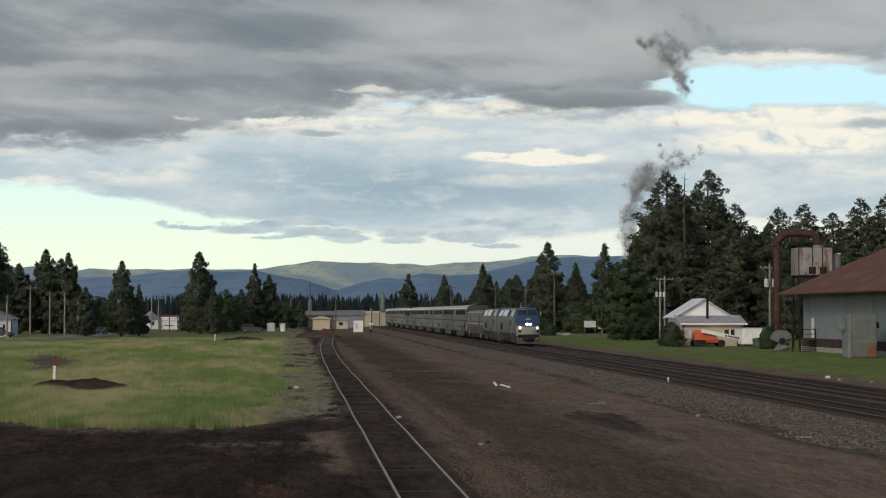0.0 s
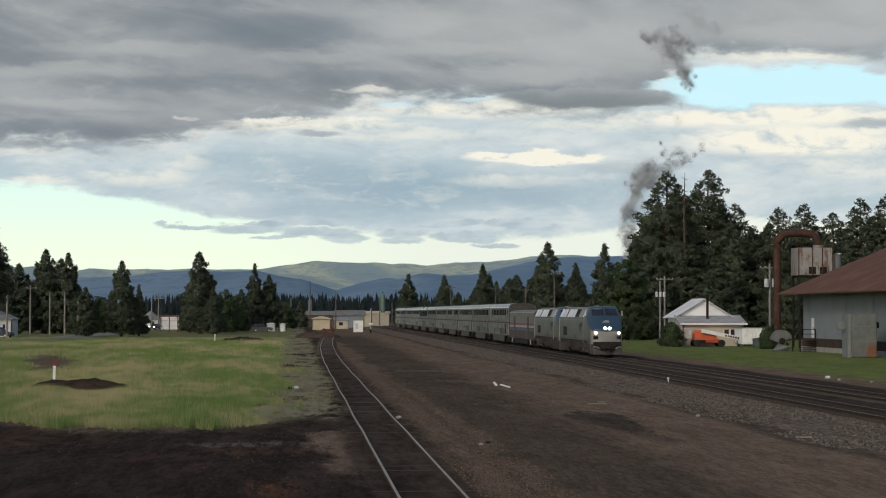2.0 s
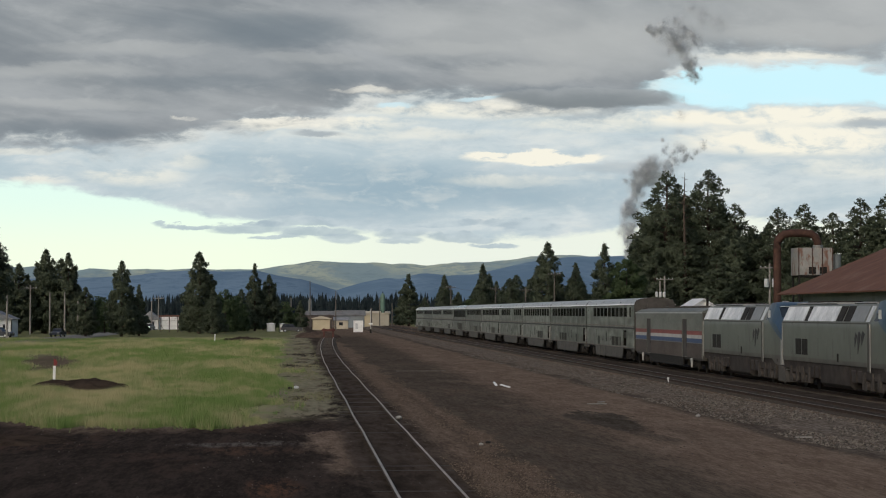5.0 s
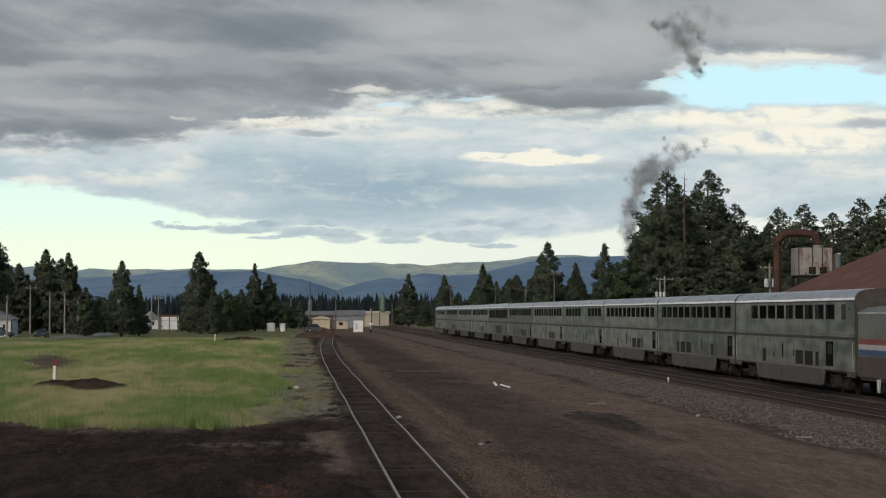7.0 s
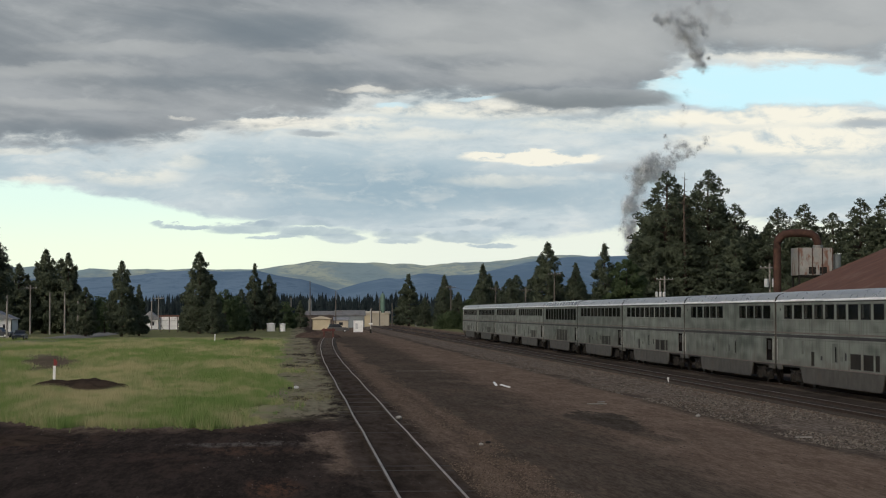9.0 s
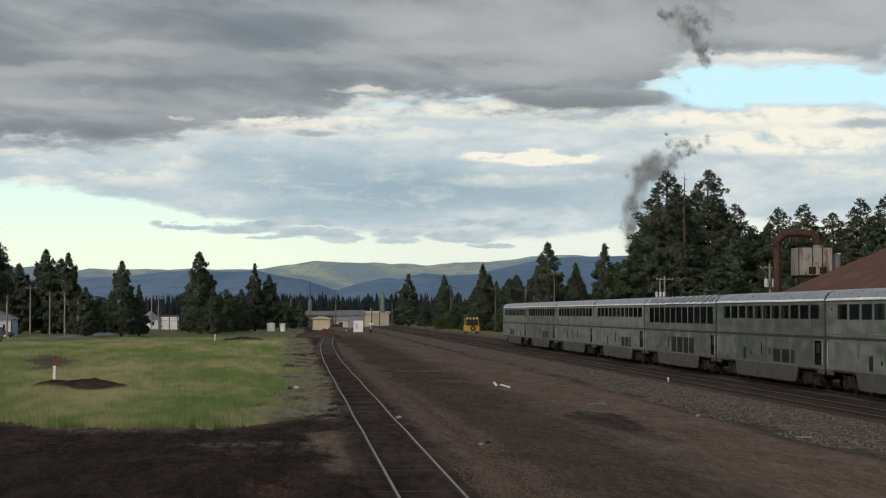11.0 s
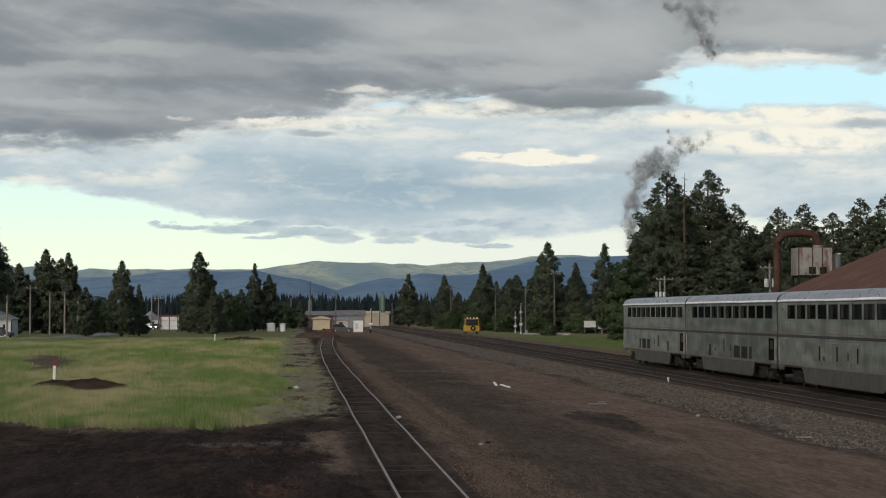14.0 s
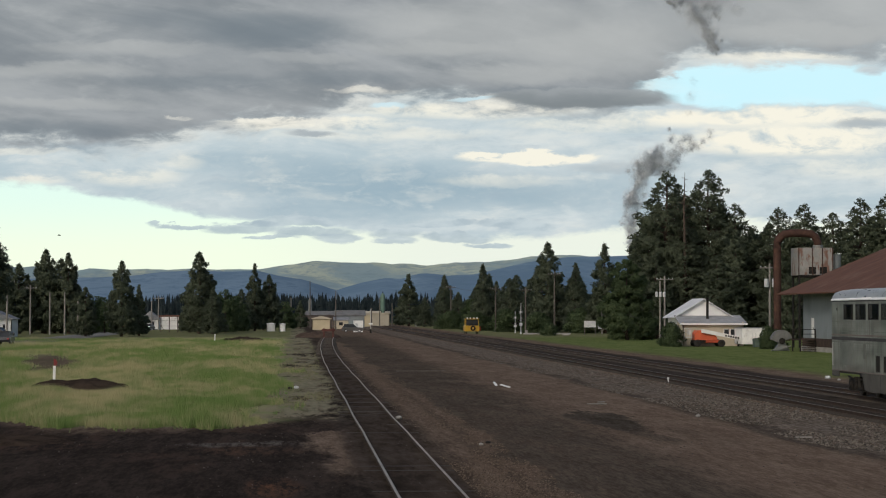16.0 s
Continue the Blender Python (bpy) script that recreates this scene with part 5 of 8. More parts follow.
for k, x, y, h, w in (
        ("broad", -49.6, 415, 16.8, 1.0), ("broad", -54.4, 412, 13.9, 1.15), ("broad", -57.0, 410, 12.8, 1.0), ("broad", -45.0, 414, 16.1, 0.85), ("broad", -47.6, 425, 15.2, 1.0), ("spire", -51.2, 424, 15.2, 1.1),
        ("old", -45.5, 300, 21.0, 1.15), ("spire", -58.5, 350, 15.5, 1.0), ("broad", -30.4, 364, 13.3, 0.9), ("broad", -36.0, 358, 8.6, 1.1), ("spire", -28.0, 372, 9.2, 0.9), ("broad", -19.2, 413, 16.3, 0.95),
        ("spire", -16.2, 405, 9.0, 1.2), ("spire", -9.6, 477, 15.4, 0.85), ("broad", -6.3, 480, 13.0, 1.0), ("broad", -12.5, 470, 9.5, 1.0), ("round", -15.0, 440, 9.0, 1.0), ("spire", -22.5, 440, 8.0, 1.3),
        ("broad", -54.5, 432, 10.5, 1.3), ("broad", -50.0, 434, 11.0, 1.3), ("spire", -46.0, 432, 11.5, 1.3), ("round", -41.5, 436, 7.6, 1.2), ("round", -38.5, 420, 7.2, 1.1),
        ("round", -21.0, 452, 6.8, 1.2), ("spire", -16.8, 418, 9.5, 1.2), ("round", -13.5, 455, 7.8, 1.2), ("spire", -8.0, 500, 9.5, 1.5), ("round", -3.0, 530, 7.0, 1.3), ("spire", 1.0, 560, 7.5, 1.3)):
    plant_tree("pine_tree", "dark green pine by the street", "tree", TREES[k], HEIGHT[k], x, y, h, turn=x * 37 % 360, wide=w * 1.02, group="street pines")
for k, x, y, h, w in (
        ("spire", 34.3, 636, 16, 1.25), ("spire", 49.6, 695, 16.8, 1.1), ("spire", 42.7, 474, 15.2, 1.0), ("spire", 46.5, 500, 13.5, 1.1), ("broad", 52.5, 432, 19.0, 0.95),
        ("spire", 60.8, 407, 17.8, 0.95), ("spire", 57.5, 425, 14.4, 0.9), ("broad", 48.5, 470, 12.0, 1.2), ("broad", 55.5, 445, 11.5, 1.2), ("broad", 63.5, 400, 12.0, 1.2),
        ("round", 44.5, 520, 8.0, 1.2), ("spire", 40.0, 560, 10.5, 1.2), ("broad", 66.0, 385, 14.0, 1.0), ("spire", 37.0, 600, 8.5, 1.5), ("broad", 51.0, 480, 13, 1.2),
        ("spire", 59.6, 440, 14.2, 1.1), ("broad", 57.0, 455, 11.0, 1.2), ("broad", 62.0, 450, 11.5, 1.2), ("broad", 47.0, 520, 10.5, 1.1), ("spire", 49.8, 515, 12.0, 1.0), ("spire", 54.0, 540, 11.0, 1.4), ("spire", 58.5, 520, 12.5, 1.3), ("spire", 63.0, 470, 12.0, 1.4), ("spire", 46.0, 590, 10.0, 1.5), ("spire", 52.5, 610, 11.5, 1.5), ("spire", 68.5, 430, 12.5, 1.4)):
    plant_tree("pine_tree", "dark conifer beyond the main line", "tree", TREES[k], HEIGHT[k], x, y, h, turn=x * 53 % 360, wide=w * 1.05, group="conifers by the line")
for k, x, y, h, w in (
        ("tall", 59.9, 333, 27.3, 0.95), ("old", 66.8, 333, 27.6, 0.9), ("tall", 63.3, 340, 25.5, 0.8), ("tall", 71.0, 332, 22.0, 0.95), ("old", 62.0, 328, 18.0, 1.1), ("broad", 69.5, 325, 16.5, 1.15),
        ("tall", 57.5, 336, 19.5, 0.9), ("broad", 73.8, 330, 16.0, 1.0), ("broad", 66.0, 322, 13.0, 1.2), ("tall", 68.8, 338, 23.5, 0.85), ("broad", 57.0, 326, 13.5, 1.1), ("old", 60.6, 344, 23.0, 0.9), ("broad", 75.5, 320, 13.0, 1.0)):
    plant_tree("pine_tree", "tall dark ponderosa pine behind the shed", "tree", TREES[k], HEIGHT[k], x, y, h, turn=x * 71 % 360, wide=w * 1.22, group="tall pines")
for k, x, y, h, w in (
        ("tall", 76.5, 325, 21.0, 0.95), ("tall", 80.0, 322, 21.5, 0.9), ("old", 84.0, 320, 20.0, 1.0), ("tall", 87.0, 315, 22.0, 0.9), ("tall", 90.5, 312, 22.5, 0.95), ("old", 94.0, 312, 23.5, 0.9),
        ("broad", 78.0, 330, 15, 1.2), ("broad", 84.5, 330, 16, 1.2), ("broad", 90.0, 328, 16, 1.2), ("broad", 72.0, 300, 10, 1.0), ("tall", 82.0, 334, 19.0, 1.0), ("broad", 86.0, 336, 17.5, 1.1), ("tall", 93.0, 330, 19.5, 1.0), ("broad", 97.0, 322, 18.0, 1.1), ("broad", 74.5, 336, 17.5, 1.0), ("old", 78.5, 340, 19.0, 1.0)):
    plant_tree("pine_tree", "dark pine behind the warehouse", "tree", TREES[k], HEIGHT[k], x, y, h, turn=x * 29 % 360, wide=w * 1.22, group="pines behind the warehouse")
plant_tree("leafy_tree", "full green broadleaf tree by the tracks", "tree", WL, 12.5, 49.5, 309, 12.2, wide=1.0)


def dead_snag(x, y, H):
    t = thing("dead_tree", "bare grey dead pine top among the green pines", "tree", pose(x, y, -0.1))
    m = Mesh()
    m.tube([(0, 0, 0), (0.1, 0, H * 0.5), (0.0, 0.1, H * 0.8), (0.15, 0, H)], [0.30, 0.22, 0.12, 0.03], 7)
    part("trunk", m, bark, t)
    rng = random.Random(77)
    for k in range(34):
        z = H * (0.62 + 0.36 * k / 34)
        a = rng.uniform(0, 6.28)
        L = rng.uniform(0.5, 1.6) * (1.15 - 0.8 * k / 34)
        b = Mesh()
        b.tube([(0.05, 0, z), (math.cos(a) * L * 0.6, math.sin(a) * L * 0.6, z + 0.15 * L), (math.cos(a) * L, math.sin(a) * L, z + rng.uniform(0.1, 0.5) * L)], [0.05, 0.035, 0.02], 4)
        part("branch", b, bark, t)
    return t


dead_snag(61.5, 326, 26.4)


# ---------------------------------------------------------------- far woods
def far_woods():
    rng = np.random.default_rng(21)
    n = 8000
    y = rng.uniform(800, 1900, n)
    x = y * np.tan(np.radians(rng.uniform(-11, 16, n)))
    h = (3.5 + 9.5 * rng.uniform(0, 1, n) ** 1.6) * (0.6 + 0.0005 * y) * (1 + 0.25 * np.sin(x * 0.021) * np.sin(x * 0.0063 + y * 0.004)) * np.interp(x / y, [-0.2, -0.07, 0.0, 0.3], [0.72, 0.80, 1.0, 1.0])
    cone, faces = [], []
    for k, (z0, z1, r) in enumerate(((0.03, 0.5, 0.5), (0.25, 0.72, 0.42), (0.5, 0.9, 0.28), (0.75, 1.0, 0.13))):
        b = len(cone)
        cone += [(r * (1 - 0.35 * (a % 2)) * math.cos(a * 1.0472 + k), r * (1 - 0.35 * (a % 2)) * math.sin(a * 1.0472 + k), z0 + 0.06 * (a % 2)) for a in range(6)] + [(0.03 * k, 0.02, z1)]
        faces += [(b + a, b + (a + 1) % 6, b + 6) for a in range(6)]
    v, f = tile(cone, faces, np.stack([x, y, np.full(n, -0.3)], 1), rng.uniform(0, 6.28, n), np.stack([1.0 + h * rng.uniform(0.22, 0.46, n), 1.0 + h * rng.uniform(0.22, 0.46, n), h], 1))
    ob = new("far_woods", bulk("far_woods", v, f, hazy_far_needles))
    return tagged(ob, "dark belt of distant conifer forest", "forest", kind="stuff")


far_woods()


# ---------------------------------------------------------------- warehouse
grey_metal = worn("grey_sheet", (0.190, 0.216, 0.229), (0.228, 0.254, 0.264), 0.5, 0.7, 0.1, 0.2, stretch=(1, 1, 0.4), dirt=(0.155, 0.17, 0.175))
rust_roof = worn("rusty_roof", (0.096, 0.046, 0.031), (0.140, 0.070, 0.047), 0.35, 0.85, 0.0, 0.2, dirt=(0.165, 0.100, 0.072), stretch=(0.8, 1.0, 1))
concrete = worn("concrete", (0.24, 0.23, 0.21), (0.36, 0.345, 0.315), 0.8, 0.9, bump=0.3)
dark_wood = worn("dark_wood", (0.035, 0.024, 0.020), (0.065, 0.045, 0.036), 1.5, 0.85, bump=0.3)


def warehouse():
    t = thing("warehouse", "long grey metal warehouse with a rusty brown roof", "warehouse")
    m = Mesh()
    m.wall((54.9, 130, 1.35), (0, 1, 0), (0, 0, 1), (-1, 0, 0), 92, 4.9, [(46.5, 48.0, 0.4, 4.7)], 0.2)
    m.wall((54.9, 222, 1.35), (1, 0, 0), (0, 0, 1), (0, 1, 0), 24, 4.9, (), 0.2)
    m.wall((78.9, 222, 1.35), (0, -1, 0), (0, 0, 1), (1, 0, 0), 92, 4.9, (), 0.2)
    m.wall((78.9, 130, 1.35), (-1, 0, 0), (0, 0, 1), (0, -1, 0), 24, 4.9, (), 0.2)
    part("wall", m, grey_metal, t)
    b = Mesh()
    b.box(54.84, 78.9, 130, 222.05, 0.45, 1.35)
    part("sill_band", b, dark_wood, t, "dark brown base band")
    b = Mesh()
    b.box(54.7, 79, 129.9, 222.1, -0.4, 0.45)
    part("foundation", b, concrete, t)
    r = Mesh()
    for s in (1,):
        r.add([(52.9, 127, 6.15), (52.9, 225.5, 6.15), (66.9, 225.5, 12.0), (66.9, 127, 12.0), (80.9, 225.5, 6.15), (80.9, 127, 6.15),
               (52.9, 127, 6.0), (52.9, 225.5, 6.0), (66.9, 225.5, 11.85), (66.9, 127, 11.85), (80.9, 225.5, 6.0), (80.9, 127, 6.0)],
              [(0, 1, 2, 3), (3, 2, 4, 5), (6, 9, 8, 7), (9, 11, 10, 8), (0, 6, 7, 1), (4, 10, 11, 5), (1, 7, 8, 2), (2, 8, 10, 4), (0, 3, 9, 6), (3, 5, 11, 9)])
    part("roof", r, rust_roof, t, "rusty brown metal roof")
    return t


warehouse()

tan_wall = worn("tan_siding", (0.42, 0.37, 0.28), (0.50, 0.445, 0.345), 0.7, 0.85, bump=0.2)
white_wall = worn("white_siding", (0.60, 0.60, 0.58), (0.74, 0.74, 0.71), 0.7, 0.8, bump=0.15)
white_roof = worn("pale_metal_roof", (0.55, 0.56, 0.57), (0.70, 0.71, 0.71), 0.6, 0.6, 0.2, 0.1)
grey_shingle = worn("grey_roofing", (0.17, 0.175, 0.18), (0.26, 0.265, 0.27), 1.5, 0.85, bump=0.3)
pane = glass_paint("house_glass", (0.02, 0.022, 0.024))


def shed_house():
    t = thing("shed_house", "small tan house with a white gable and metal roof", "house")
    m = Mesh()
    m.box(47.5, 53.9, 256, 263, -0.3, 3.75)
    part("wall", m, white_wall, t)
    m = Mesh()
    m.prism([(47.5, 3.75), (53.9, 3.75), (50.75, 5.65)], "y", 256.0, 263)
    part("gable", m, worn("bright_white", (0.78, 0.78, 0.77), (0.86, 0.86, 0.85), 0.8, 0.7, bump=0.1), t, "white gable end")
    r = Mesh()
    r.add([(46.9, 255.5, 3.5), (46.9, 263.5, 3.5), (50.75, 263.5, 5.85), (50.75, 255.5, 5.85), (54.5, 263.5, 3.5), (54.5, 255.5, 3.5),
           (46.9, 255.5, 3.38), (46.9, 263.5, 3.38), (50.75, 263.5, 5.72), (50.75, 255.5, 5.72), (54.5, 263.5, 3.38), (54.5, 255.5, 3.38)],
          [(0, 1, 2, 3), (3, 2, 4, 5), (6, 9, 8, 7), (9, 11, 10, 8), (0, 6, 7, 1), (4, 10, 11, 5), (1, 7, 8, 2), (2, 8, 10, 4), (0, 3, 9, 6), (3, 5, 11, 9)])
    part("roof", r, white_roof, t)
    w = Mesh()
    w.wall((47.4, 252.4, -0.2), (1, 0, 0), (0, 0, 1), (0, -1, 0), 7.6, 2.95, [(5.15, 5.75, 1.35, 2.2), (5.95, 6.55, 1.35, 2.2)], 0.15)
    w.wall((47.4, 256, -0.2), (0, -1, 0), (0, 0, 1), (-1, 0, 0), 3.6, 3.1, (), 0.15)
    w.wall((55.0, 252.4, -0.2), (0, 1, 0), (0, 0, 1), (1, 0, 0), 3.6, 3.1, (), 0.15)
    part("lean_to_wall", w, tan_wall, t, "tan front room wall")
    lr = Mesh()
    lr.add([(47.0, 252.0, 2.72), (55.4, 252.0, 2.72), (55.4, 256.3, 3.75), (47.0, 256.3, 3.75), (47.0, 252.0, 2.58), (55.4, 252.0, 2.58), (55.4, 256.3, 3.61), (47.0, 256.3, 3.61)],
           [(0, 1, 2, 3), (7, 6, 5, 4), (0, 4, 5, 1), (1, 5, 6, 2), (2, 6, 7, 3), (3, 7, 4, 0)])
    part("lean_to_roof", lr, worn("pale_shingle", (0.24, 0.245, 0.25), (0.34, 0.345, 0.35), 1.2, 0.85, bump=0.2), t)
    fa = Mesh()
    fa.box(47.0, 55.4, 251.93, 251.995, 2.56, 2.76)
    part("fascia", fa, white_wall, t, "white fascia board")
    return t


shed_house()


# ---------------------------------------------------------------- poles and line-side furniture
pole_wood = worn("pole_wood", (0.090, 0.080, 0.069), (0.155, 0.140, 0.122), 1.2, 0.9, bump=0.4, stretch=(3, 3, 0.3))
grey_wood = worn("grey_wood", (0.17, 0.16, 0.145), (0.27, 0.255, 0.23), 1.2, 0.9, bump=0.4, stretch=(3, 3, 0.3))
pale_grey = worn("pale_grey_paint", (0.42, 0.43, 0.43), (0.56, 0.57, 0.56), 1.5, 0.6, 0.2, 0.1)
wire_black = worn("wire_black", (0.02, 0.02, 0.02), (0.03, 0.03, 0.03), 3, 0.7, bump=0)
red_paint = worn("red_paint", (0.22, 0.028, 0.025), (0.30, 0.045, 0.04), 2, 0.6, bump=0.1)
white_paint = worn("white_paint", (0.66, 0.66, 0.64), (0.80, 0.80, 0.77), 1.5, 0.6, bump=0.1, dirt=(0.45, 0.43, 0.40))


def utility_pole(x, y, h, arms=0, cans=0, mat=None, lean=0.0):
    t = thing("utility_pole", "weathered wooden utility pole" + (" with grey transformers" if cans else ""), "utility pole", pose(x, y, -0.2, 0, lean, 0), "utility poles")
    m = Mesh()
    m.tube([(0, 0, 0), (0, 0, h * 0.5), (0, 0, h + 0.2)], [0.17, 0.145, 0.115], 8)
    part("pole", m, mat or pole_wood, t)
    for k in range(arms):
        z = h - 0.35 - 0.9 * k
        a = Mesh()
        a.box(-1.25, 1.25, -0.16, -0.04, z - 0.07, z + 0.07, 0.015)
        arm = part("crossarm", a, mat or pole_wood, t)
        for s in (-1.15, -0.6, 0.6, 1.15):
            i = Mesh()
            i.tube([(s, -0.1, z + 0.07), (s, -0.1, z + 0.14), (s, -0.1, z + 0.24)], [0.03, 0.06, 0.035], 6)
            part("insulator", i, pale_grey, arm)
        for s in (-1, 1):
            br = Mesh()
            br.tube([(s * 0.65, -0.12, z - 0.05), (0, -0.12, z - 0.75)], 0.025, 4)
            part("brace", br, dark_iron, arm)
    for k in range(cans):
        s = (-0.55, 0.55, 0.0)[k] if cans != 2 else (-0.5, 0.5)[k]
        c = Mesh()
        z = h * (0.80 if cans == 3 else 0.78)
        r, q = (0.21, 0.7) if cans == 3 else (0.29, 1.0)
        c.tube([(s, -0.34, z - 0.55 * q), (s, -0.34, z - 0.5 * q), (s, -0.34, z + 0.45 * q), (s, -0.34, z + 0.52 * q)], [r * 0.83, r, r, r * 0.7], 12)
        can = part("transformer", c, pale_grey, t, "pale grey transformer can")
        b = Mesh()
        b.tube([(s, -0.34, z + 0.5 * q), (s, -0.34, z + 0.75 * q)], 0.045, 6)
        part("bushing", b, pole_wood, can)
    return t


for x, y, h, arms, cans in ((-46, 334, 9.4, 1, 0), (-50.7, 400, 9.3, 1, 0), (-47.0, 400, 7.9, 0, 0), (-44.2, 400, 8.0, 0, 0), (-41.7, 400, 6.3, 0, 0),
                            (43, 681, 8.5, 0, 0), (40, 537, 11.2, 1, 0), (42.6, 443, 9.7, 1, 0), (46.3, 418, 9.2, 1, 0), (52.4, 442, 14.0, 0, 0),
                            (52.2, 418, 12.4, 1, 0), (53.0, 300, 8.7, 0, 3), (54.05, 302, 9.5, 1, 0), (70.8, 395, 11.2, 1, 0), (59.8, 259, 10.3, 1, 2), (72.8, 395, 11.2, 1, 0),
                            (-1.5, 560, 8.0, 0, 0), (9.8, 520, 9.5, 0, 0), (3.6, 560, 12.5, 0, 0), (24.0, 600, 8.3, 0, 0), (27.6, 600, 6.8, 0, 0), (15.5, 430, 5.0, 0, 0), (-33, 500, 8, 1, 0), (-36, 520, 7, 0, 0)):
    utility_pole(x, y, h, arms, cans, grey_wood if x < 0 or y < 310 else None)


def wire(points, sag):
    m = Mesh()
    for a, b in zip(points, points[1:]):
        pts = [(a[0] + (b[0] - a[0]) * k / 10, a[1] + (b[1] - a[1]) * k / 10, a[2] + (b[2] - a[2]) * k / 10 - sag * 4 * (k / 10) * (1 - k / 10)) for k in range(11)]
        m.tube(pts, 0.022, 4)
    return solid("overhead_wire", m, wire_black, "thin black overhead wire between poles", "wire", group="overhead wires")


wire([(-46, 334, 9.0), (-50.7, 400, 9.0)], 0.8)
wire([(-46.9, 334, 9.0), (-51.6, 400, 9.0)], 0.8)
wire([(70.8, 395, 10.8), (59.8, 259, 9.9)], 1.2)
wire([(52.2, 418, 12.1), (46.3, 418, 9.0), (42.6, 443, 9.4), (40, 537, 10.9)], 0.8)
wire([(53.0, 300, 8.4), (52.2, 418, 11.9)], 1.0)


def crossing_signal(x, y, h):
    t = thing("crossing_signal", "grey level crossing signal mast with dark lamps", "crossing signal", pose(x, y, -0.15), "crossing signals")
    m = Mesh()
    m.tube([(0, 0, 0), (0, 0, 0.5), (0, 0, 0.52), (0, 0, h)], [0.16, 0.14, 0.075, 0.06], 8)
    part("mast", m, pale_grey, t)
    b = Mesh()
    b.box(-0.5, 0.5, -0.06, 0.06, h * 0.45, h * 0.45 + 0.1, 0.02)
    arm = part("lamp_arm", b, pale_grey, t)
    for s in (-0.42, 0.42):
        l = Mesh()
        l.tube([(s, 0.02, h * 0.46), (s, -0.12, h * 0.46), (s, -0.22, h * 0.46)], [0.2, 0.22, 0.12], 10)
        part("lamp", l, dark_iron, arm)
    c = Mesh()
    for a in (-1, 1):
        c.add([(-0.36, -0.05, h * 0.72 - a * 0.2), (-0.33, -0.05, h * 0.72 - a * 0.2 - 0.09), (0.36, -0.05, h * 0.72 + a * 0.2), (0.33, -0.05, h * 0.72 + a * 0.2 + 0.09),
               (-0.36, -0.02, h * 0.72 - a * 0.2), (-0.33, -0.02, h * 0.72 - a * 0.2 - 0.09), (0.36, -0.02, h * 0.72 + a * 0.2), (0.33, -0.02, h * 0.72 + a * 0.2 + 0.09)],
              [(0, 1, 2, 3), (7, 6, 5, 4), (0, 4, 5, 1), (1, 5, 6, 2), (2, 6, 7, 3), (3, 7, 4, 0)])
    part("crossbuck", c, pale_grey, t)
    k = Mesh()
    k.box(-0.28, 0.28, -0.2, 0.2, h * 0.28, h * 0.28 + 0.5, 0.03)
    part("junction_box", k, pale_grey, t)
    return t


crossing_signal(44.2, 418, 4.5)
crossing_signal(43.4, 400, 6.0)


def sign_board():
    t = thing("sign_board", "blank pale notice board on two wooden posts", "sign", pose(54.9, 386, -0.1))
    for s in (-1.0, 1.0):
        m = Mesh()
        m.box(s - 0.07, s + 0.07, -0.07, 0.07, -0.05, 1.5, 0.01)
        part("post", m, pole_wood, t)
    m = Mesh()
    m.box(-1.1, 1.1, -0.12, -0.07, 1.4, 2.6)
    part("panel", m, pale_grey, t, "pale blank panel")
    m = Mesh()
    m.box(-1.16, 1.16, -0.10, -0.04, 2.61, 2.69)
    part("top_rail", m, pole_wood, t)


sign_board()


def meter_post():
    t = thing("meter_post", "wooden post with pale electric meter boxes", "meter post", pose(58.5, 395, -0.1))
    for nm, b, mat in (("post", (-0.1, 0.1, -0.1, 0.1, -0.05, 5.5), grey_wood), ("meter_box", (-0.75, -0.1, -0.25, 0.1, 1.1, 1.85), pale_grey), ("lower_box", (-0.1, 0.35, -0.22, -0.1, 0.8, 1.5), pole_wood)):
        m = Mesh()
        m.box(*b, 0.02)
        part(nm, m, mat, t)


meter_post()
for x, y, w, d, h in ((49, 376, 1.3, 0.8, 0.4), (47.5, 392, 9.0, 0.5, 0.28), (36.3, 625, 1.2, 1.0, 0.9), (45, 405, 0.5, 0.5, 0.7)):
    m = Mesh()
    m.box(-w / 2, w / 2, -d / 2, d / 2, -0.1, h, 0.04)
    solid("concrete_block", m, concrete, "pale weathered concrete block beside the crossing", "concrete block", pose(x, y, -0.1), "concrete blocks")


# yellow track machine
yellow = worn("machine_yellow", (0.34, 0.20, 0.022), (0.45, 0.28, 0.035), 1.5, 0.5, 0.1, 0.1, dirt=(0.3, 0.2, 0.05))
orange = worn("orange_paint", (0.50, 0.095, 0.045), (0.60, 0.13, 0.06), 1.5, 0.5, bump=0.1, dirt=(0.42, 0.13, 0.07))


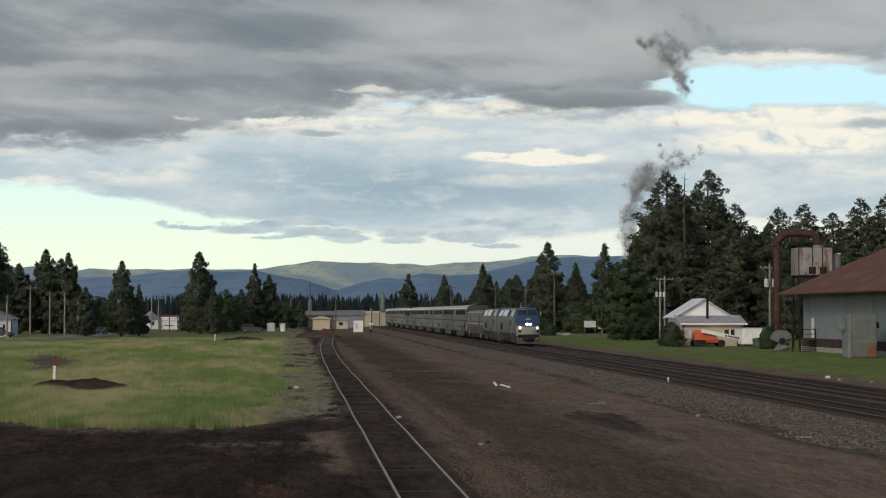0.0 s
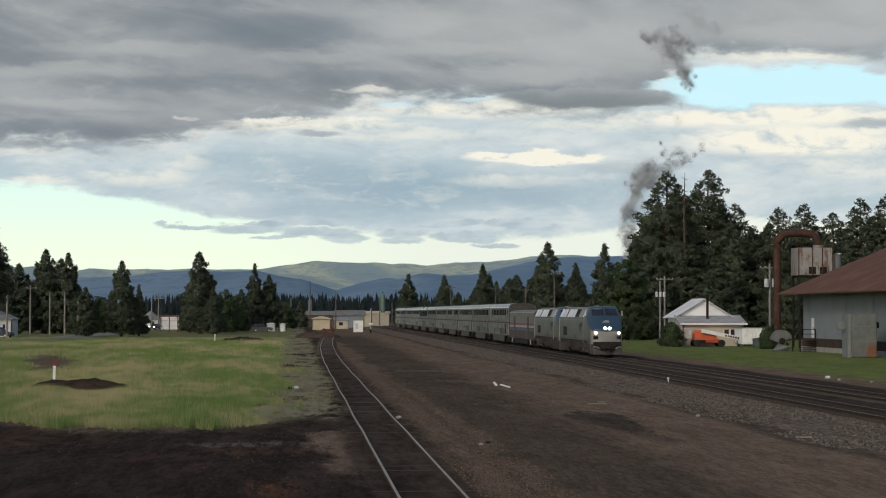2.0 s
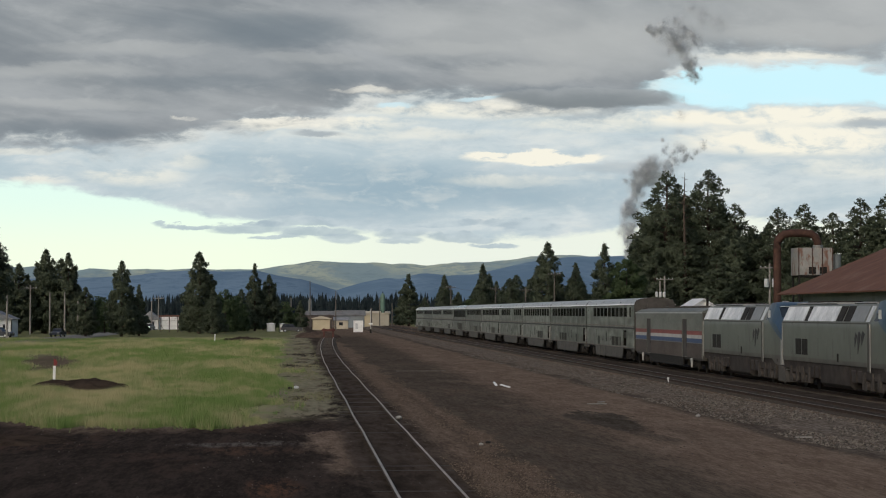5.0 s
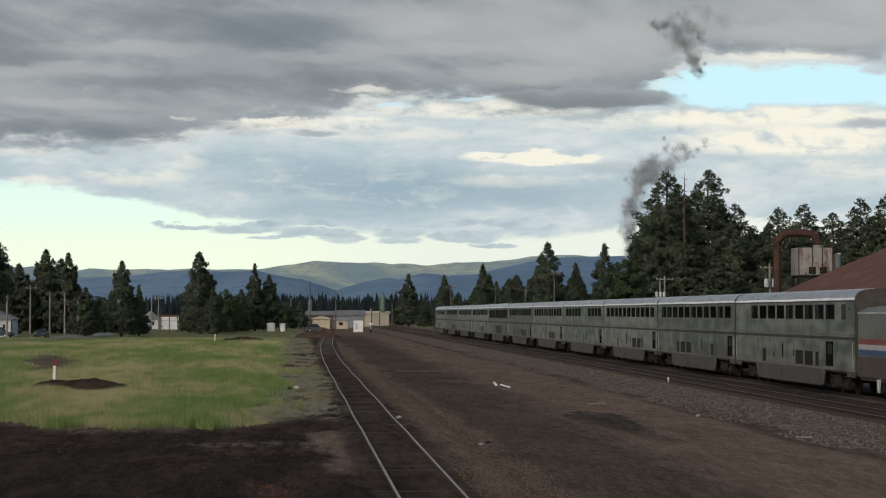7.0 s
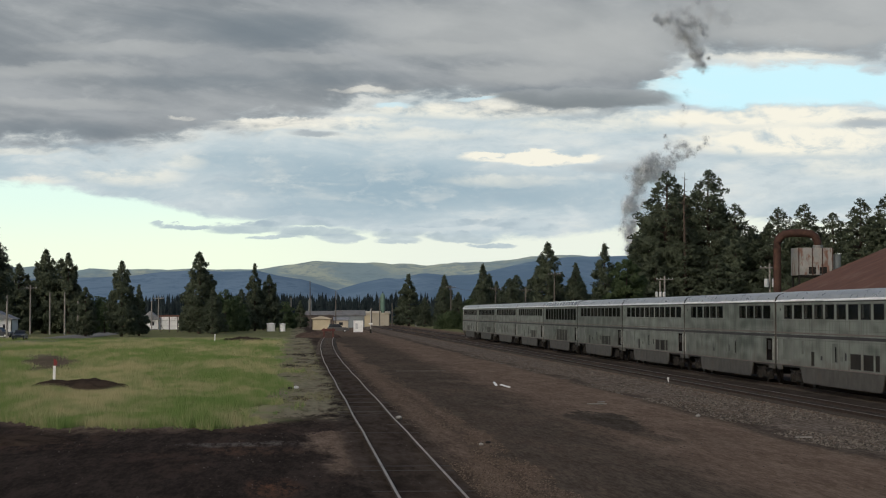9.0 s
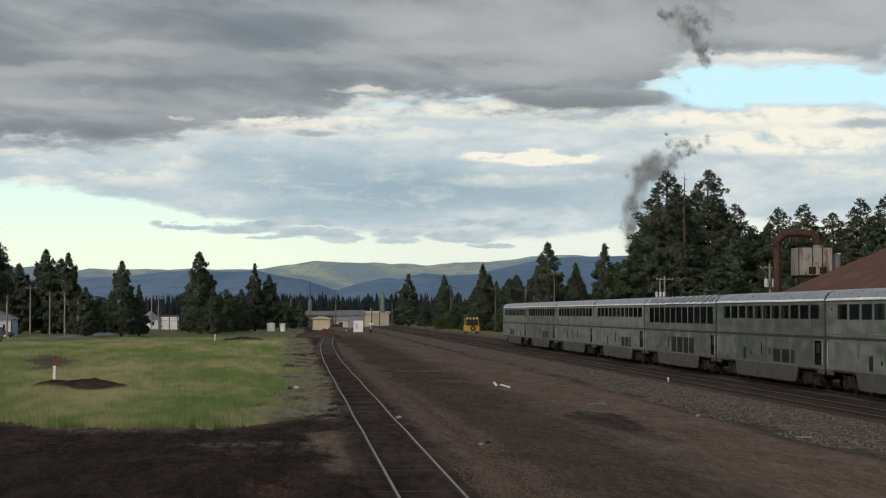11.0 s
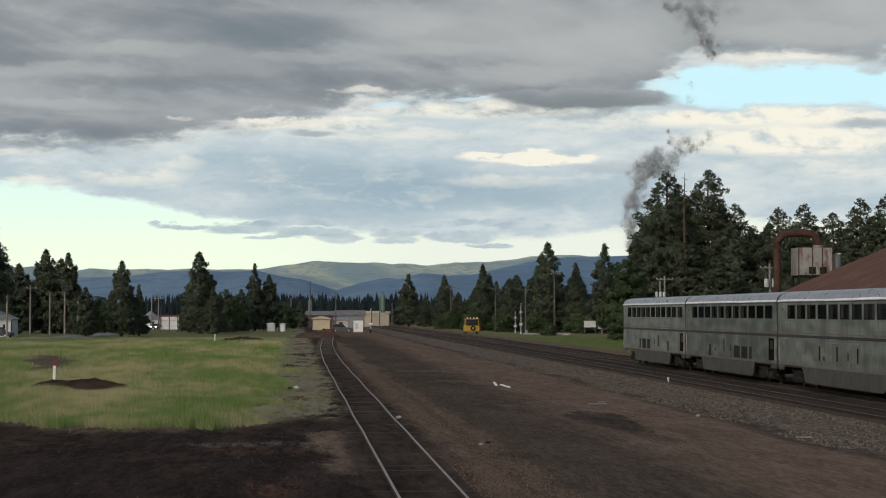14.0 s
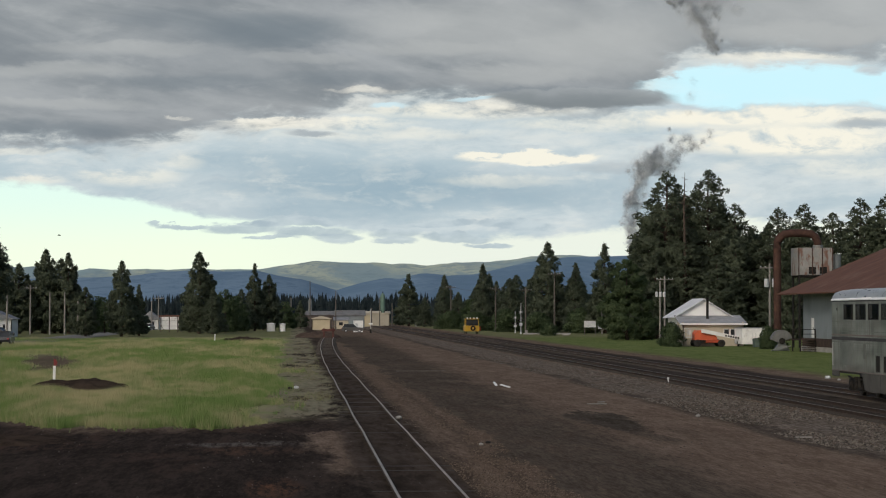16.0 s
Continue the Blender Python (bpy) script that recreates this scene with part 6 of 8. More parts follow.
def track_machine():
    t = thing("track_machine", "yellow railway maintenance vehicle with a dark cab", "track machine", pose(33.6, 397, -0.08))
    m = Mesh()
    m.box(-1.35, 1.35, -0.9, 3.8, 0.55, 1.65, 0.12)
    part("body", m, yellow, t)
    m = Mesh()
    for x in (-1.25, 1.15):
        for y in (-0.6, 1.8):
            m.box(x, x + 0.1, y, y + 0.1, 1.65, 2.85)
    cab = part("cab_frame", m, yellow, t)
    m = Mesh()
    m.box(-1.12, 1.12, -0.5, 1.75, 1.66, 2.8)
    part("glazing", m, pane, cab)
    m = Mesh()
    m.box(-1.4, 1.4, -0.8, 2.1, 2.86, 3.0, 0.05)
    part("cab_roof", m, yellow, t)
    for x in (-0.95, -0.35, 0.35, 0.95):
        m = Mesh()
        m.tube([(x, -0.86, 3.1), (x, -0.6, 3.1)], 0.13, 8)
        part("work_lamp", m, white_paint, t, "pale work lamp")
    m = Mesh()
    m.tube([(0.15, -1.02, 1.15), (0.15, -0.88, 1.15)], 0.5, 14)
    g = part("fan_guard", m, dark_iron, t)
    m = Mesh()
    m.tube([(0.15, -1.04, 1.15), (0.15, -1.0, 1.15)], 0.2, 10)
    part("fan_hub", m, yellow, g)
    m = Mesh()
    m.box(1.36, 1.75, 0.2, 1.6, 0.7, 1.5, 0.06)
    part("side_tank", m, red_paint, t, "red side tank")
    w = Mesh()
    w.tube([(-0.08, 0, 0), (0.08, 0, 0)], 0.36, 14)
    me = w.data("wheel", dark_iron)
    for x in (-1.1, 1.1):
        for y in (-0.2, 3.0):
            part("wheel", me, None, t).matrix_basis = pose(x, y, 0.38)


track_machine()


# ---------------------------------------------------------------- boom lift, trailer, bin
tyre_rubber = worn("tyre_rubber", (0.016, 0.016, 0.016), (0.032, 0.031, 0.030), 6, 0.85, bump=0.3)


def wheel_of(parent, x, y, z, r, w, rim_mat):
    m = Mesh()
    m.tube([(-w / 2, 0, 0), (-w / 2 + 0.03, 0, 0), (w / 2 - 0.03, 0, 0), (w / 2, 0, 0)], [r * 0.9, r, r, r * 0.9], 14)
    tyre = part("wheel", m, tyre_rubber, parent)
    tyre.matrix_basis = pose(x, y, z)
    k = Mesh()
    s = -1 if x < 0 else 1
    k.tube([(s * (w / 2 - 0.02), 0, 0), (s * (w / 2 + 0.015), 0, 0)], r * 0.55, 12)
    part("rim", k, rim_mat, tyre)
    return tyre


def boom_lift():
    t = thing("boom_lift", "orange telescopic boom lift parked before the house", "boom lift", pose(50.05, 250.2, -0.1, 0, 0, 90))
    for x in (-1.1, 1.1):
        for y in (1.45, -1.5):
            wheel_of(t, x, y, 0.45, 0.45, 0.35, dark_iron)
    m = Mesh()
    m.box(-0.95, 0.95, -1.9, 1.9, 0.42, 0.8, 0.08)
    part("chassis", m, dark_iron, t)
    m = Mesh()
    m.prism([(-1.75, 0.85), (0.9, 0.85), (1.0, 1.1), (0.55, 1.75), (-0.2, 2.0), (-1.45, 2.02), (-1.75, 1.6)], "x", -1.05, 1.05)
    m.v = [(a, -b, c) for a, b, c in m.v]
    part("turntable_cover", m, orange, t, "orange engine cover")
    m = Mesh()
    m.box(-1.0, 1.0, -1.75, 0.4, 0.5, 0.84, 0.06)
    part("chassis_cover", m, worn("deep_orange", (0.40, 0.07, 0.035), (0.50, 0.10, 0.05), 1.5, 0.5, bump=0.1), t, "deep orange lower cover")
    b = Mesh()
    b.loft([[(-1.42, 1.0, 1.75), (-1.07, 1.0, 1.75), (-1.07, 1.0, 2.2), (-1.42, 1.0, 2.2)], [(-1.40, -4.4, 0.72), (-1.09, -4.4, 0.72), (-1.09, -4.4, 1.12), (-1.40, -4.4, 1.12)]])
    boom = part("boom", b, white_wall, t, "cream telescopic boom")
    for k in range(6):
        q = Mesh()
        y = -2.0 - 0.30 * k
        z = 1.39 + 0.195 * (y + 2.0)
        q.box(-1.435, -1.40, y - 0.10, y + 0.10, z - 0.13, z + 0.10)
        part("lettering_bar", q, dark_iron, boom, "dark plain lettering bar")
    bs = Mesh()
    for x in (-0.9, 0.9):
        bs.tube([(x, 2.1, 1.2), (x, 2.1, 2.25), (x, 2.7, 2.25), (x, 2.7, 1.2)], 0.03, 5)
    bs.box(-0.95, 0.95, 2.05, 2.75, 1.12, 1.2)
    bs.tube([(-0.9, 2.7, 2.25), (0.9, 2.7, 2.25)], 0.03, 5)
    bs.tube([(-0.9, 2.7, 1.75), (0.9, 2.7, 1.75)], 0.03, 5)
    bs.box(-0.3, 0.35, 2.1, 2.4, 1.5, 2.1, 0.04)
    part("work_basket", bs, pale_grey, t, "grey work basket")
    return t


boom_lift()


def trailer():
    t = thing("box_trailer", "plain white enclosed trailer beside the house", "trailer", pose(55.15, 247.2, -0.1))
    m = Mesh()
    m.box(-1.5, 1.5, 0, 4.2, 0.35, 2.25, 0.06)
    part("box", m, white_paint, t)
    m = Mesh()
    m.box(-1.54, 1.54, -0.03, 4.23, 2.25, 2.33)
    part("roof_trim", m, pale_grey, t)
    for x in (-0.74, 0.74):
        m = Mesh()
        m.box(x - 0.70, x + 0.70, -0.03, -0.003, 0.42, 2.2)
        d = part("door", m, white_paint, t)
        h = Mesh()
        h.box(x * 0.25 - 0.03, x * 0.25 + 0.03, -0.07, -0.032, 0.9, 1.7)
        part("latch_bar", h, pale_grey, d)
    for x in (-1.42, 1.42):
        wheel_of(t, x, 2.6, 0.34, 0.34, 0.22, pale_grey)


trailer()
bin_green = worn("bin_green", (0.07, 0.10, 0.085), (0.11, 0.14, 0.12), 1.5, 0.7, bump=0.2, dirt=(0.12, 0.10, 0.08))


def refuse_bin():
    t = thing("refuse_bin", "small grey-green metal refuse bin", "refuse bin", pose(55.4, 244.0, -0.1))
    m = Mesh()
    m.prism([(-0.7, 0.08), (0.7, 0.08), (0.85, 0.95), (-0.85, 0.95)], "x", -1.0, 1.0)
    part("body", m, bin_green, t)
    m = Mesh()
    m.prism([(-0.9, 0.951), (0.9, 0.951), (0.88, 1.02), (-0.6, 1.15), (-0.88, 1.1)], "x", -1.03, 1.03)
    part("lid", m, bin_green, t)
    for x in (-0.8, 0.8):
        for y in (-0.5, 0.5):
            m = Mesh()
            m.box(x - 0.06, x + 0.06, y - 0.06, y + 0.06, 0.0, 0.08)
            part("foot", m, dark_iron, t)


refuse_bin()

# ---------------------------------------------------------------- warehouse surroundings
rust_iron = worn("rust_iron", (0.050, 0.028, 0.022), (0.085, 0.046, 0.035), 1.2, 0.8, 0.2, 0.3, dirt=(0.12, 0.065, 0.045))
galv = worn("galvanised", (0.15, 0.165, 0.16), (0.23, 0.245, 0.24), 0.9, 0.6, 0.3, 0.15, dirt=(0.22, 0.20, 0.18), stretch=(2, 2, 0.5))


def streaked(name, a, b, rust, low=None):
    """Sheet metal with rust running down it; low: rust also climbs from the foot to that height."""
    p = Paint(name)
    co = p.coords()
    x, y, z = p.split(co)
    n = p.noise(co, 1.0, 5, 0.65, stretch=(1.5, 1.5, 0.30))
    n2 = p.noise(co, 1.4, 5, 0.6)
    c = p.mix(n2.step(0.3, 0.7), a, b)
    m = (n * 0.7 + n2 * 0.3).step(0.48, 0.58)
    if low:
        m = m * 0.2 + (z + n * 1.2).step(low, low + 0.7, 1.0, 0.0) * (n * 0.7 + n2 * 0.3 + x * 0.04).step(0.42, 0.60)
        m = m.small(1.0)
    c = p.mix(m * 0.85, c, rust)
    p.bump(n2, 0.2, 0.02)
    return p.done(c, 0.75, 0.1, 0.3)


def dust_plant():
    """The pipe, filter box and round stack behind the warehouse end."""
    t = thing("dust_collector", "rusty dust collector box on steel legs", "dust collector", pose(0, 238, 0))
    m = Mesh()
    m.box(58.3, 62.5, 0, 3.4, 8.45, 11.65, 0.06)
    part("box", m, streaked("streaked_box", (0.24, 0.24, 0.225), (0.32, 0.31, 0.29), (0.16, 0.07, 0.042)), t, "pale sheet box streaked with rust")
    for x in (58.4, 60.0, 61.2, 62.4):
        r = Mesh()
        r.box(x - 0.05, x + 0.05, -0.07, -0.003, 8.5, 11.6)
        part("rib", r, rust_iron, t)
    for x in (60.0, 61.3):
        h = Mesh()
        h.box(x - 0.42, x + 0.42, -0.05, -0.004, 8.6, 9.4)
        part("hatch", h, dark_iron, t)
    for x in (58.5, 62.3):
        for y in (0.2, 3.2):
            l = Mesh()
            l.box(x - 0.1, x + 0.1, y - 0.1, y + 0.1, -0.1, 8.45)
            part("leg", l, dark_iron, t)
    for y in (0.2, 3.2):
        c = Mesh()
        c.tube([(58.5, y, 4.5), (62.3, y, 8.3)], 0.06, 5)
        part("brace", c, dark_iron, t)
        c = Mesh()
        c.box(58.4, 62.4, y - 0.07, y + 0.07, 8.2, 8.44)
        part("beam", c, dark_iron, t)
    s = Mesh()
    s.tube([(63.1, 1.2, 6.0), (63.1, 1.2, 8.9), (63.1, 1.2, 10.9)], [0.62, 0.62, 0.62], 14)
    part("chimney", s, galv, t, "galvanised round stack", smooth=True)
    p = thing("dust_pipe", "fat rusty bent duct rising from the ground", "duct", pose(0, 238.5, 0))
    d = Mesh()
    pts = [(55.97, 0, -0.2), (55.97, 0, 6), (55.97, 0, 11.6)]
    pts += [(57.5 - 1.53 * math.cos(a), 0, 12.0 + 1.35 * math.sin(a)) for a in (0.25, 0.55, 0.85, 1.15, 1.57)]
    pts += [(59.3, 0, 13.35)] + [(59.6 + 1.2 * math.sin(a), 0, 12.05 + 1.3 * math.cos(a)) for a in (0.4, 0.8, 1.2, 1.57)] + [(60.8, 0, 11.66)]
    d.tube(pts, 0.46, 14)
    duct = part("duct", d, rust_iron, p, smooth=True)
    for z in (2.5, 5.5, 8.5, 11.2):
        f = Mesh()
        f.tube([(55.97, 0, z), (55.97, 0, z + 0.08)], 0.54, 14)
        part("flange", f, rust_iron, duct)
    f = Mesh()
    f.tube([(60.8, 0, 11.66), (60.8, 0, 11.95)], 0.62, 14)
    part("flange", f, galv, duct, "pale collar")


dust_plant()


def feed_bin():
    t = thing("metal_bin", "dented grey metal bin rusted orange at its foot", "metal bin", pose(51.95, 187.5, -0.1))
    m = Mesh()
    sheet = streaked("bin_sheet", (0.115, 0.132, 0.128), (0.155, 0.172, 0.167), (0.20, 0.075, 0.03), 1.5)
    m.box(-1.0, 1.3, 0, 2.4, 0.12, 4.05, 0.05)
    part("tank", m, sheet, t)
    m = Mesh()
    m.box(-1.36, -1.0, 0.2, 2.2, 0.0, 4.05, 0.03)
    part("side_chute", m, galv, t)
    for z in (1.52, 2.9):
        m = Mesh()
        m.box(-1.02, 1.32, -0.03, 0.0, z, z + 0.05)
        part("seam", m, galv, t)
    for x in (-0.9, 1.2):
        m = Mesh()
        m.box(x - 0.06, x + 0.06, 0.05, 0.17, 0, 0.12)
        part("foot", m, dark_iron, t)
    m = Mesh()
    m.box(-2.1, -1.38, 1.0, 1.3, 2.6, 3.3, 0.02)
    m.box(-1.45, -1.3, 1.1, 1.2, 2.9, 3.0)
    part("side_panel", m, galv, t)
    m = Mesh()
    m.box(1.32, 1.75, 0.8, 1.4, 2.75, 3.3, 0.03)
    part("switch_box", m, dark_iron, t)


feed_bin()


def loading_steps():
    t = thing("loading_steps", "small dark steel platform with handrail by the wall", "platform", pose(53.6, 216, -0.1))
    m = Mesh()
    m.box(-0.6, 1.2, -0.2, 3.4, 1.25, 1.38)
    part("deck", m, dark_wood, t)
    for x, y in ((-0.5, -0.1), (-0.5, 3.3), (1.1, -0.1)):
        m = Mesh()
        m.box(x - 0.06, x + 0.06, y - 0.06, y + 0.06, 0, 2.45)
        part("post", m, dark_iron, t)
    for z in (1.9, 2.4):
        m = Mesh()
        m.tube([(-0.5, -0.1, z), (-0.5, 3.3, z)], 0.035, 5)
        m.tube([(-0.5, -0.1, z), (1.1, -0.1, z)], 0.035, 5)
        part("handrail", m, dark_iron, t)
    for k in range(5):
        m = Mesh()
        m.box(-0.55, 0.9, -0.5 - 0.3 * k, -0.22 - 0.3 * k, 1.0 - 0.25 * k, 1.06 - 0.25 * k)
        part("tread", m, dark_wood, t)


loading_steps()


def wall_door():
    t = thing("wall_door", "pale narrow door in the warehouse wall", "door", pose(54.86, 217.5, 1.3))
    m = Mesh()
    m.box(-0.03, 0.02, -0.5, 0.5, 0.1, 2.2)
    part("leaf", m, white_wall, t)
    m = Mesh()
    m.box(-0.07, -0.032, -0.4, -0.32, 1.0, 1.2)
    part("handle", m, dark_iron, t)


wall_door()
m = Mesh()
m.box(54.78, 54.89, 183.6, 186.0, 1.4, 6.0)
solid("wall_panel", m, grey_metal, "tall grey sliding door beside the opening", "sliding door")
m = Mesh()
m.box(55.2, 55.3, 176.0, 178.6, 1.4, 6.2)
solid("inner_panel", m, dark_wood, "dark boards behind the wall opening", "boards")


def old_blower():
    t = thing("old_blower", "discarded grey sheet-metal blower lying on the grass", "scrap blower", pose(52.6, 222.0, -0.1))
    m = Mesh()
    ring = [(math.cos(a) * 1.15, 1.25 + math.sin(a) * 1.05) for a in [0.15 + k * 0.33 for k in range(10)]] + [(-0.35, 0.9), (0.2, 1.15)]
    m.prism(ring, "y", 0, 0.9)
    part("casing", m, worn("dull_sheet", (0.12, 0.125, 0.122), (0.19, 0.195, 0.19), 1.2, 0.7, 0.2, 0.2), t)
    m = Mesh()
    m.tube([(0, -0.05, 1.1), (0, 0.95, 1.1)], 0.35, 10)
    part("hub", m, dark_iron, t)
    m = Mesh()
    m.prism([(-0.9, 0), (0.9, 0), (0.35, 0.9), (-0.2, 1.0)], "y", 0.15, 0.75)
    part("stand", m, galv, t)
    for k in range(3):
        b = Mesh()
        b.tube([(-1.3 + 0.3 * k, -0.4, 0.05), (0.3 + 0.3 * k, -0.2, 0.55)], 0.07, 6)
        part("loose_pipe", b, galv, t)


old_blower()
m = Mesh()
m.tube([(50.9, 254.5, 3.0), (50.9, 254.5, 5.9)], 0.16, 8)
solid("stove_pipe", m, dark_iron, "dark stove pipe through the house roof", "chimney pipe")
for x in (52.55, 53.35):
    t = thing("house_window", "small dark two-pane house window", "window", pose(x + 0.3, 252.36, 1.15), "house windows")
    m = Mesh()
    m.box(-0.3, 0.3, 0.04, 0.07, 0.0, 0.85)
    part("pane", m, pane, t)
    m = Mesh()
    for b in ((-0.36, 0.36, -0.06, 0.0), (-0.36, 0.36, 0.85, 0.91)):
        m.box(b[0], b[1], -0.03, 0.03, b[2], b[3])
    m.box(-0.36, -0.3, -0.03, 0.03, 0, 0.85)
    m.box(0.3, 0.36, -0.03, 0.03, 0, 0.85)
    part("window_frame", m, white_paint, t)


# bushes
BUSH = pine_data("bush", 3.0, 3.3, 0.02, 31, leaves_in=9000, crown_mat=leaves, shape="round", leaf=0.17)
for x, y, h, w in ((45.6, 250, 2.95, 0.9), (53.6, 233, 2.6, 0.75), (55.2, 236, 2.2, 0.9), (45.5, 372, 2.2, 1.4), (57, 300, 2.4, 1.5), (62, 296, 2.8, 1.4), (41, 470, 4.2, 1.6), (38.5, 520, 4.5, 1.6), (45, 445, 4.8, 1.5), (49.5, 425, 4.2, 1.4), (57, 412, 5.0, 1.4)):
    plant_tree("bush", "dense dark green bush", "bush", BUSH, 3.0, x, y, h, turn=x * 61 % 360, wide=w, group="bushes")

# ---------------------------------------------------------------- west side: garage, billboard, sheds
def gable_house(name, label, x, y, w, d, wall_h, roof_h, wall_mat, roof_mat, windows=(), door=None, along="y"):
    t = thing(name, label, name.split("_")[-1], pose(x, y, -0.15))
    m = Mesh()
    m.wall((-w / 2, -d / 2, 0), (1, 0, 0), (0, 0, 1), (0, -1, 0), w, wall_h, windows, 0.15)
    m.wall((-w / 2, d / 2, 0), (0, -1, 0), (0, 0, 1), (-1, 0, 0), d, wall_h, (), 0.15)
    m.wall((w / 2, -d / 2, 0), (0, 1, 0), (0, 0, 1), (1, 0, 0), d, wall_h, (), 0.15)
    m.wall((w / 2, d / 2, 0), (-1, 0, 0), (0, 0, 1), (0, 1, 0), w, wall_h, (), 0.15)
    part("wall", m, wall_mat, t)
    r = Mesh()
    e = min(0.35, 0.07 * w)
    if along == "y":
        r.prism([(-w / 2 - e, wall_h - 0.06), (w / 2 + e, wall_h - 0.06), (w / 2 + e, wall_h + 0.06), (0, wall_h + roof_h), (-w / 2 - e, wall_h + 0.06)], "y", -d / 2 - e, d / 2 + e)
    else:
        r.prism([(-d / 2 - e, wall_h - 0.06), (d / 2 + e, wall_h - 0.06), (d / 2 + e, wall_h + 0.06), (0, wall_h + roof_h), (-d / 2 - e, wall_h + 0.06)], "x", -w / 2 - e, w / 2 + e)
    part("roof", r, roof_mat, t)
    for a, b, c, k in windows:
        q = Mesh()
        q.box(-w / 2 + a, -w / 2 + b, -d / 2 + 0.06, -d / 2 + 0.1, c, k)
        part("window", q, pane, t)
    return t


dull_roof = worn("dull_roof", (0.125, 0.125, 0.122), (0.20, 0.20, 0.195), 0.5, 0.8, 0.1, 0.1, dirt=(0.13, 0.105, 0.09))
gable_house("white_garage", "white garage with a grey hipped roof", -52.9, 362, 8.8, 8, 3.1, 2.0, white_wall, grey_shingle, [(7.3, 7.7, 1.0, 2.2)])
gable_house("grey_house", "small pale house with a grey roof", -36.5, 524, 4.6, 6, 2.4, 2.2, white_wall, grey_shingle, [(0.6, 1.4, 1.0, 2.0), (2.4, 3.4, 1.0, 2.0)])
gable_house("brown_house", "low house with a rusty brown roof", -32.6, 530, 5.2, 6, 2.2, 1.4, white_wall, rust_roof, (), None, "x")
gable_house("metal_shed", "grey and white metal storage shed", -5.75, 468, 1.9, 1.8, 1.7, 0.25, pale_grey, white_roof)
gable_house("white_shed", "little white storage shed", -3.15, 466, 1.35, 1.8, 1.65, 0.2, white_wall, white_roof)
gable_house("tan_shed", "plain tan metal shed by the tracks", 6.0, 506, 4.4, 6, 2.7, 0.75, worn("pale_tan", (0.47, 0.40, 0.27), (0.55, 0.475, 0.33), 0.6, 0.7, bump=0.1), tan_wall)
gable_house("tan_house", "small tan house with a grey roof", 11.6, 541, 3.6, 5, 2.2, 0.9, tan_wall, grey_shingle, [(1.2, 2.2, 0.9, 1.7)], None, "x")
gable_house("mill_hall", "long low tan mill building", 21.0, 626, 13.6, 10, 4.0, 0.7, worn("mill_tan", (0.33, 0.30, 0.235), (0.40, 0.365, 0.29), 0.4, 0.8, bump=0.1), tan_wall, (), None, "x")
gable_house("mill_annex", "flat tan mill annex", 19.4, 600, 4.6, 6, 3.5, 0.3, worn("annex_tan", (0.42, 0.36, 0.24), (0.50, 0.43, 0.29), 0.4, 0.8, bump=0.1), tan_wall)
gable_house("mill_shed", "low grey mill shed with a pale metal roof", 8.0, 612, 14, 8, 3.5, 1.2, worn("mill_grey", (0.060, 0.048, 0.042), (0.11, 0.09, 0.08), 0.5, 0.85, bump=0.1), dull_roof, [(1.0, 2.2, 0.2, 2.6), (3.4, 4.4, 0.9, 1.9)], None, "x")
gable_house("cement_shed", "grey roofed shed behind the tan house", 15.0, 585, 8, 7, 3.4, 1.5, grey_metal, dull_roof, [(5.0, 6.0, 0.8, 1.8)], None, "x")


def silo(x, y, r, h, mat, label):
    t = thing("silo", label, "silo", pose(x, y, -0.1), "silos")
    m = Mesh()
    m.tube([(0, 0, h * 0.3), (0, 0, h * 0.5), (0, 0, h * 0.93), (0, 0, h)], [r * 0.3, r, r, r * 0.3], 12)
    part("drum", m, mat, t)
    for k in range(4):
        l = Mesh()
        a = k * 1.5708 + 0.78
        l.tube([(math.cos(a) * r * 0.8, math.sin(a) * r * 0.8, 0), (math.cos(a) * r * 0.8, math.sin(a) * r * 0.8, h * 0.5)], 0.12, 5)
        part("leg", l, dark_iron, t)
    return t


silo(25.8, 622, 0.7, 10.0, worn("silo_green", (0.09, 0.15, 0.12), (0.13, 0.20, 0.16), 0.6, 0.7), "pale green mill silo on legs")
silo(4.0, 618, 0.55, 8.4, galv, "grey steel hopper on legs")


def billboard():
    t = thing("billboard", "back of a white slatted billboard with dark braces", "billboard", pose(-27.2, 448, -0.1))
    for x in (-1.85, -0.05, 1.75):
        m = Mesh()
        m.box(x - 0.09, x + 0.09, -0.05, 0.05, -0.1, 3.3)
        part("post", m, dark_wood, t)
    for k in range(3):
        m = Mesh()
        m.box(-2.0, 1.95, 0.06, 0.11, 0.55 + 0.95 * k, 1.34 + 0.95 * k)
        part("board", m, white_paint, t)
    for x in (-1.85, 1.75):
        m = Mesh()
        m.tube([(x, -0.05, 1.6), (x + 0.9, -0.9, -0.05)], 0.06, 5)
        part("brace", m, pole_wood, t)


billboard()


faded_red = worn("faded_red", (0.13, 0.030, 0.028), (0.19, 0.048, 0.044), 3, 0.8, bump=0.0)


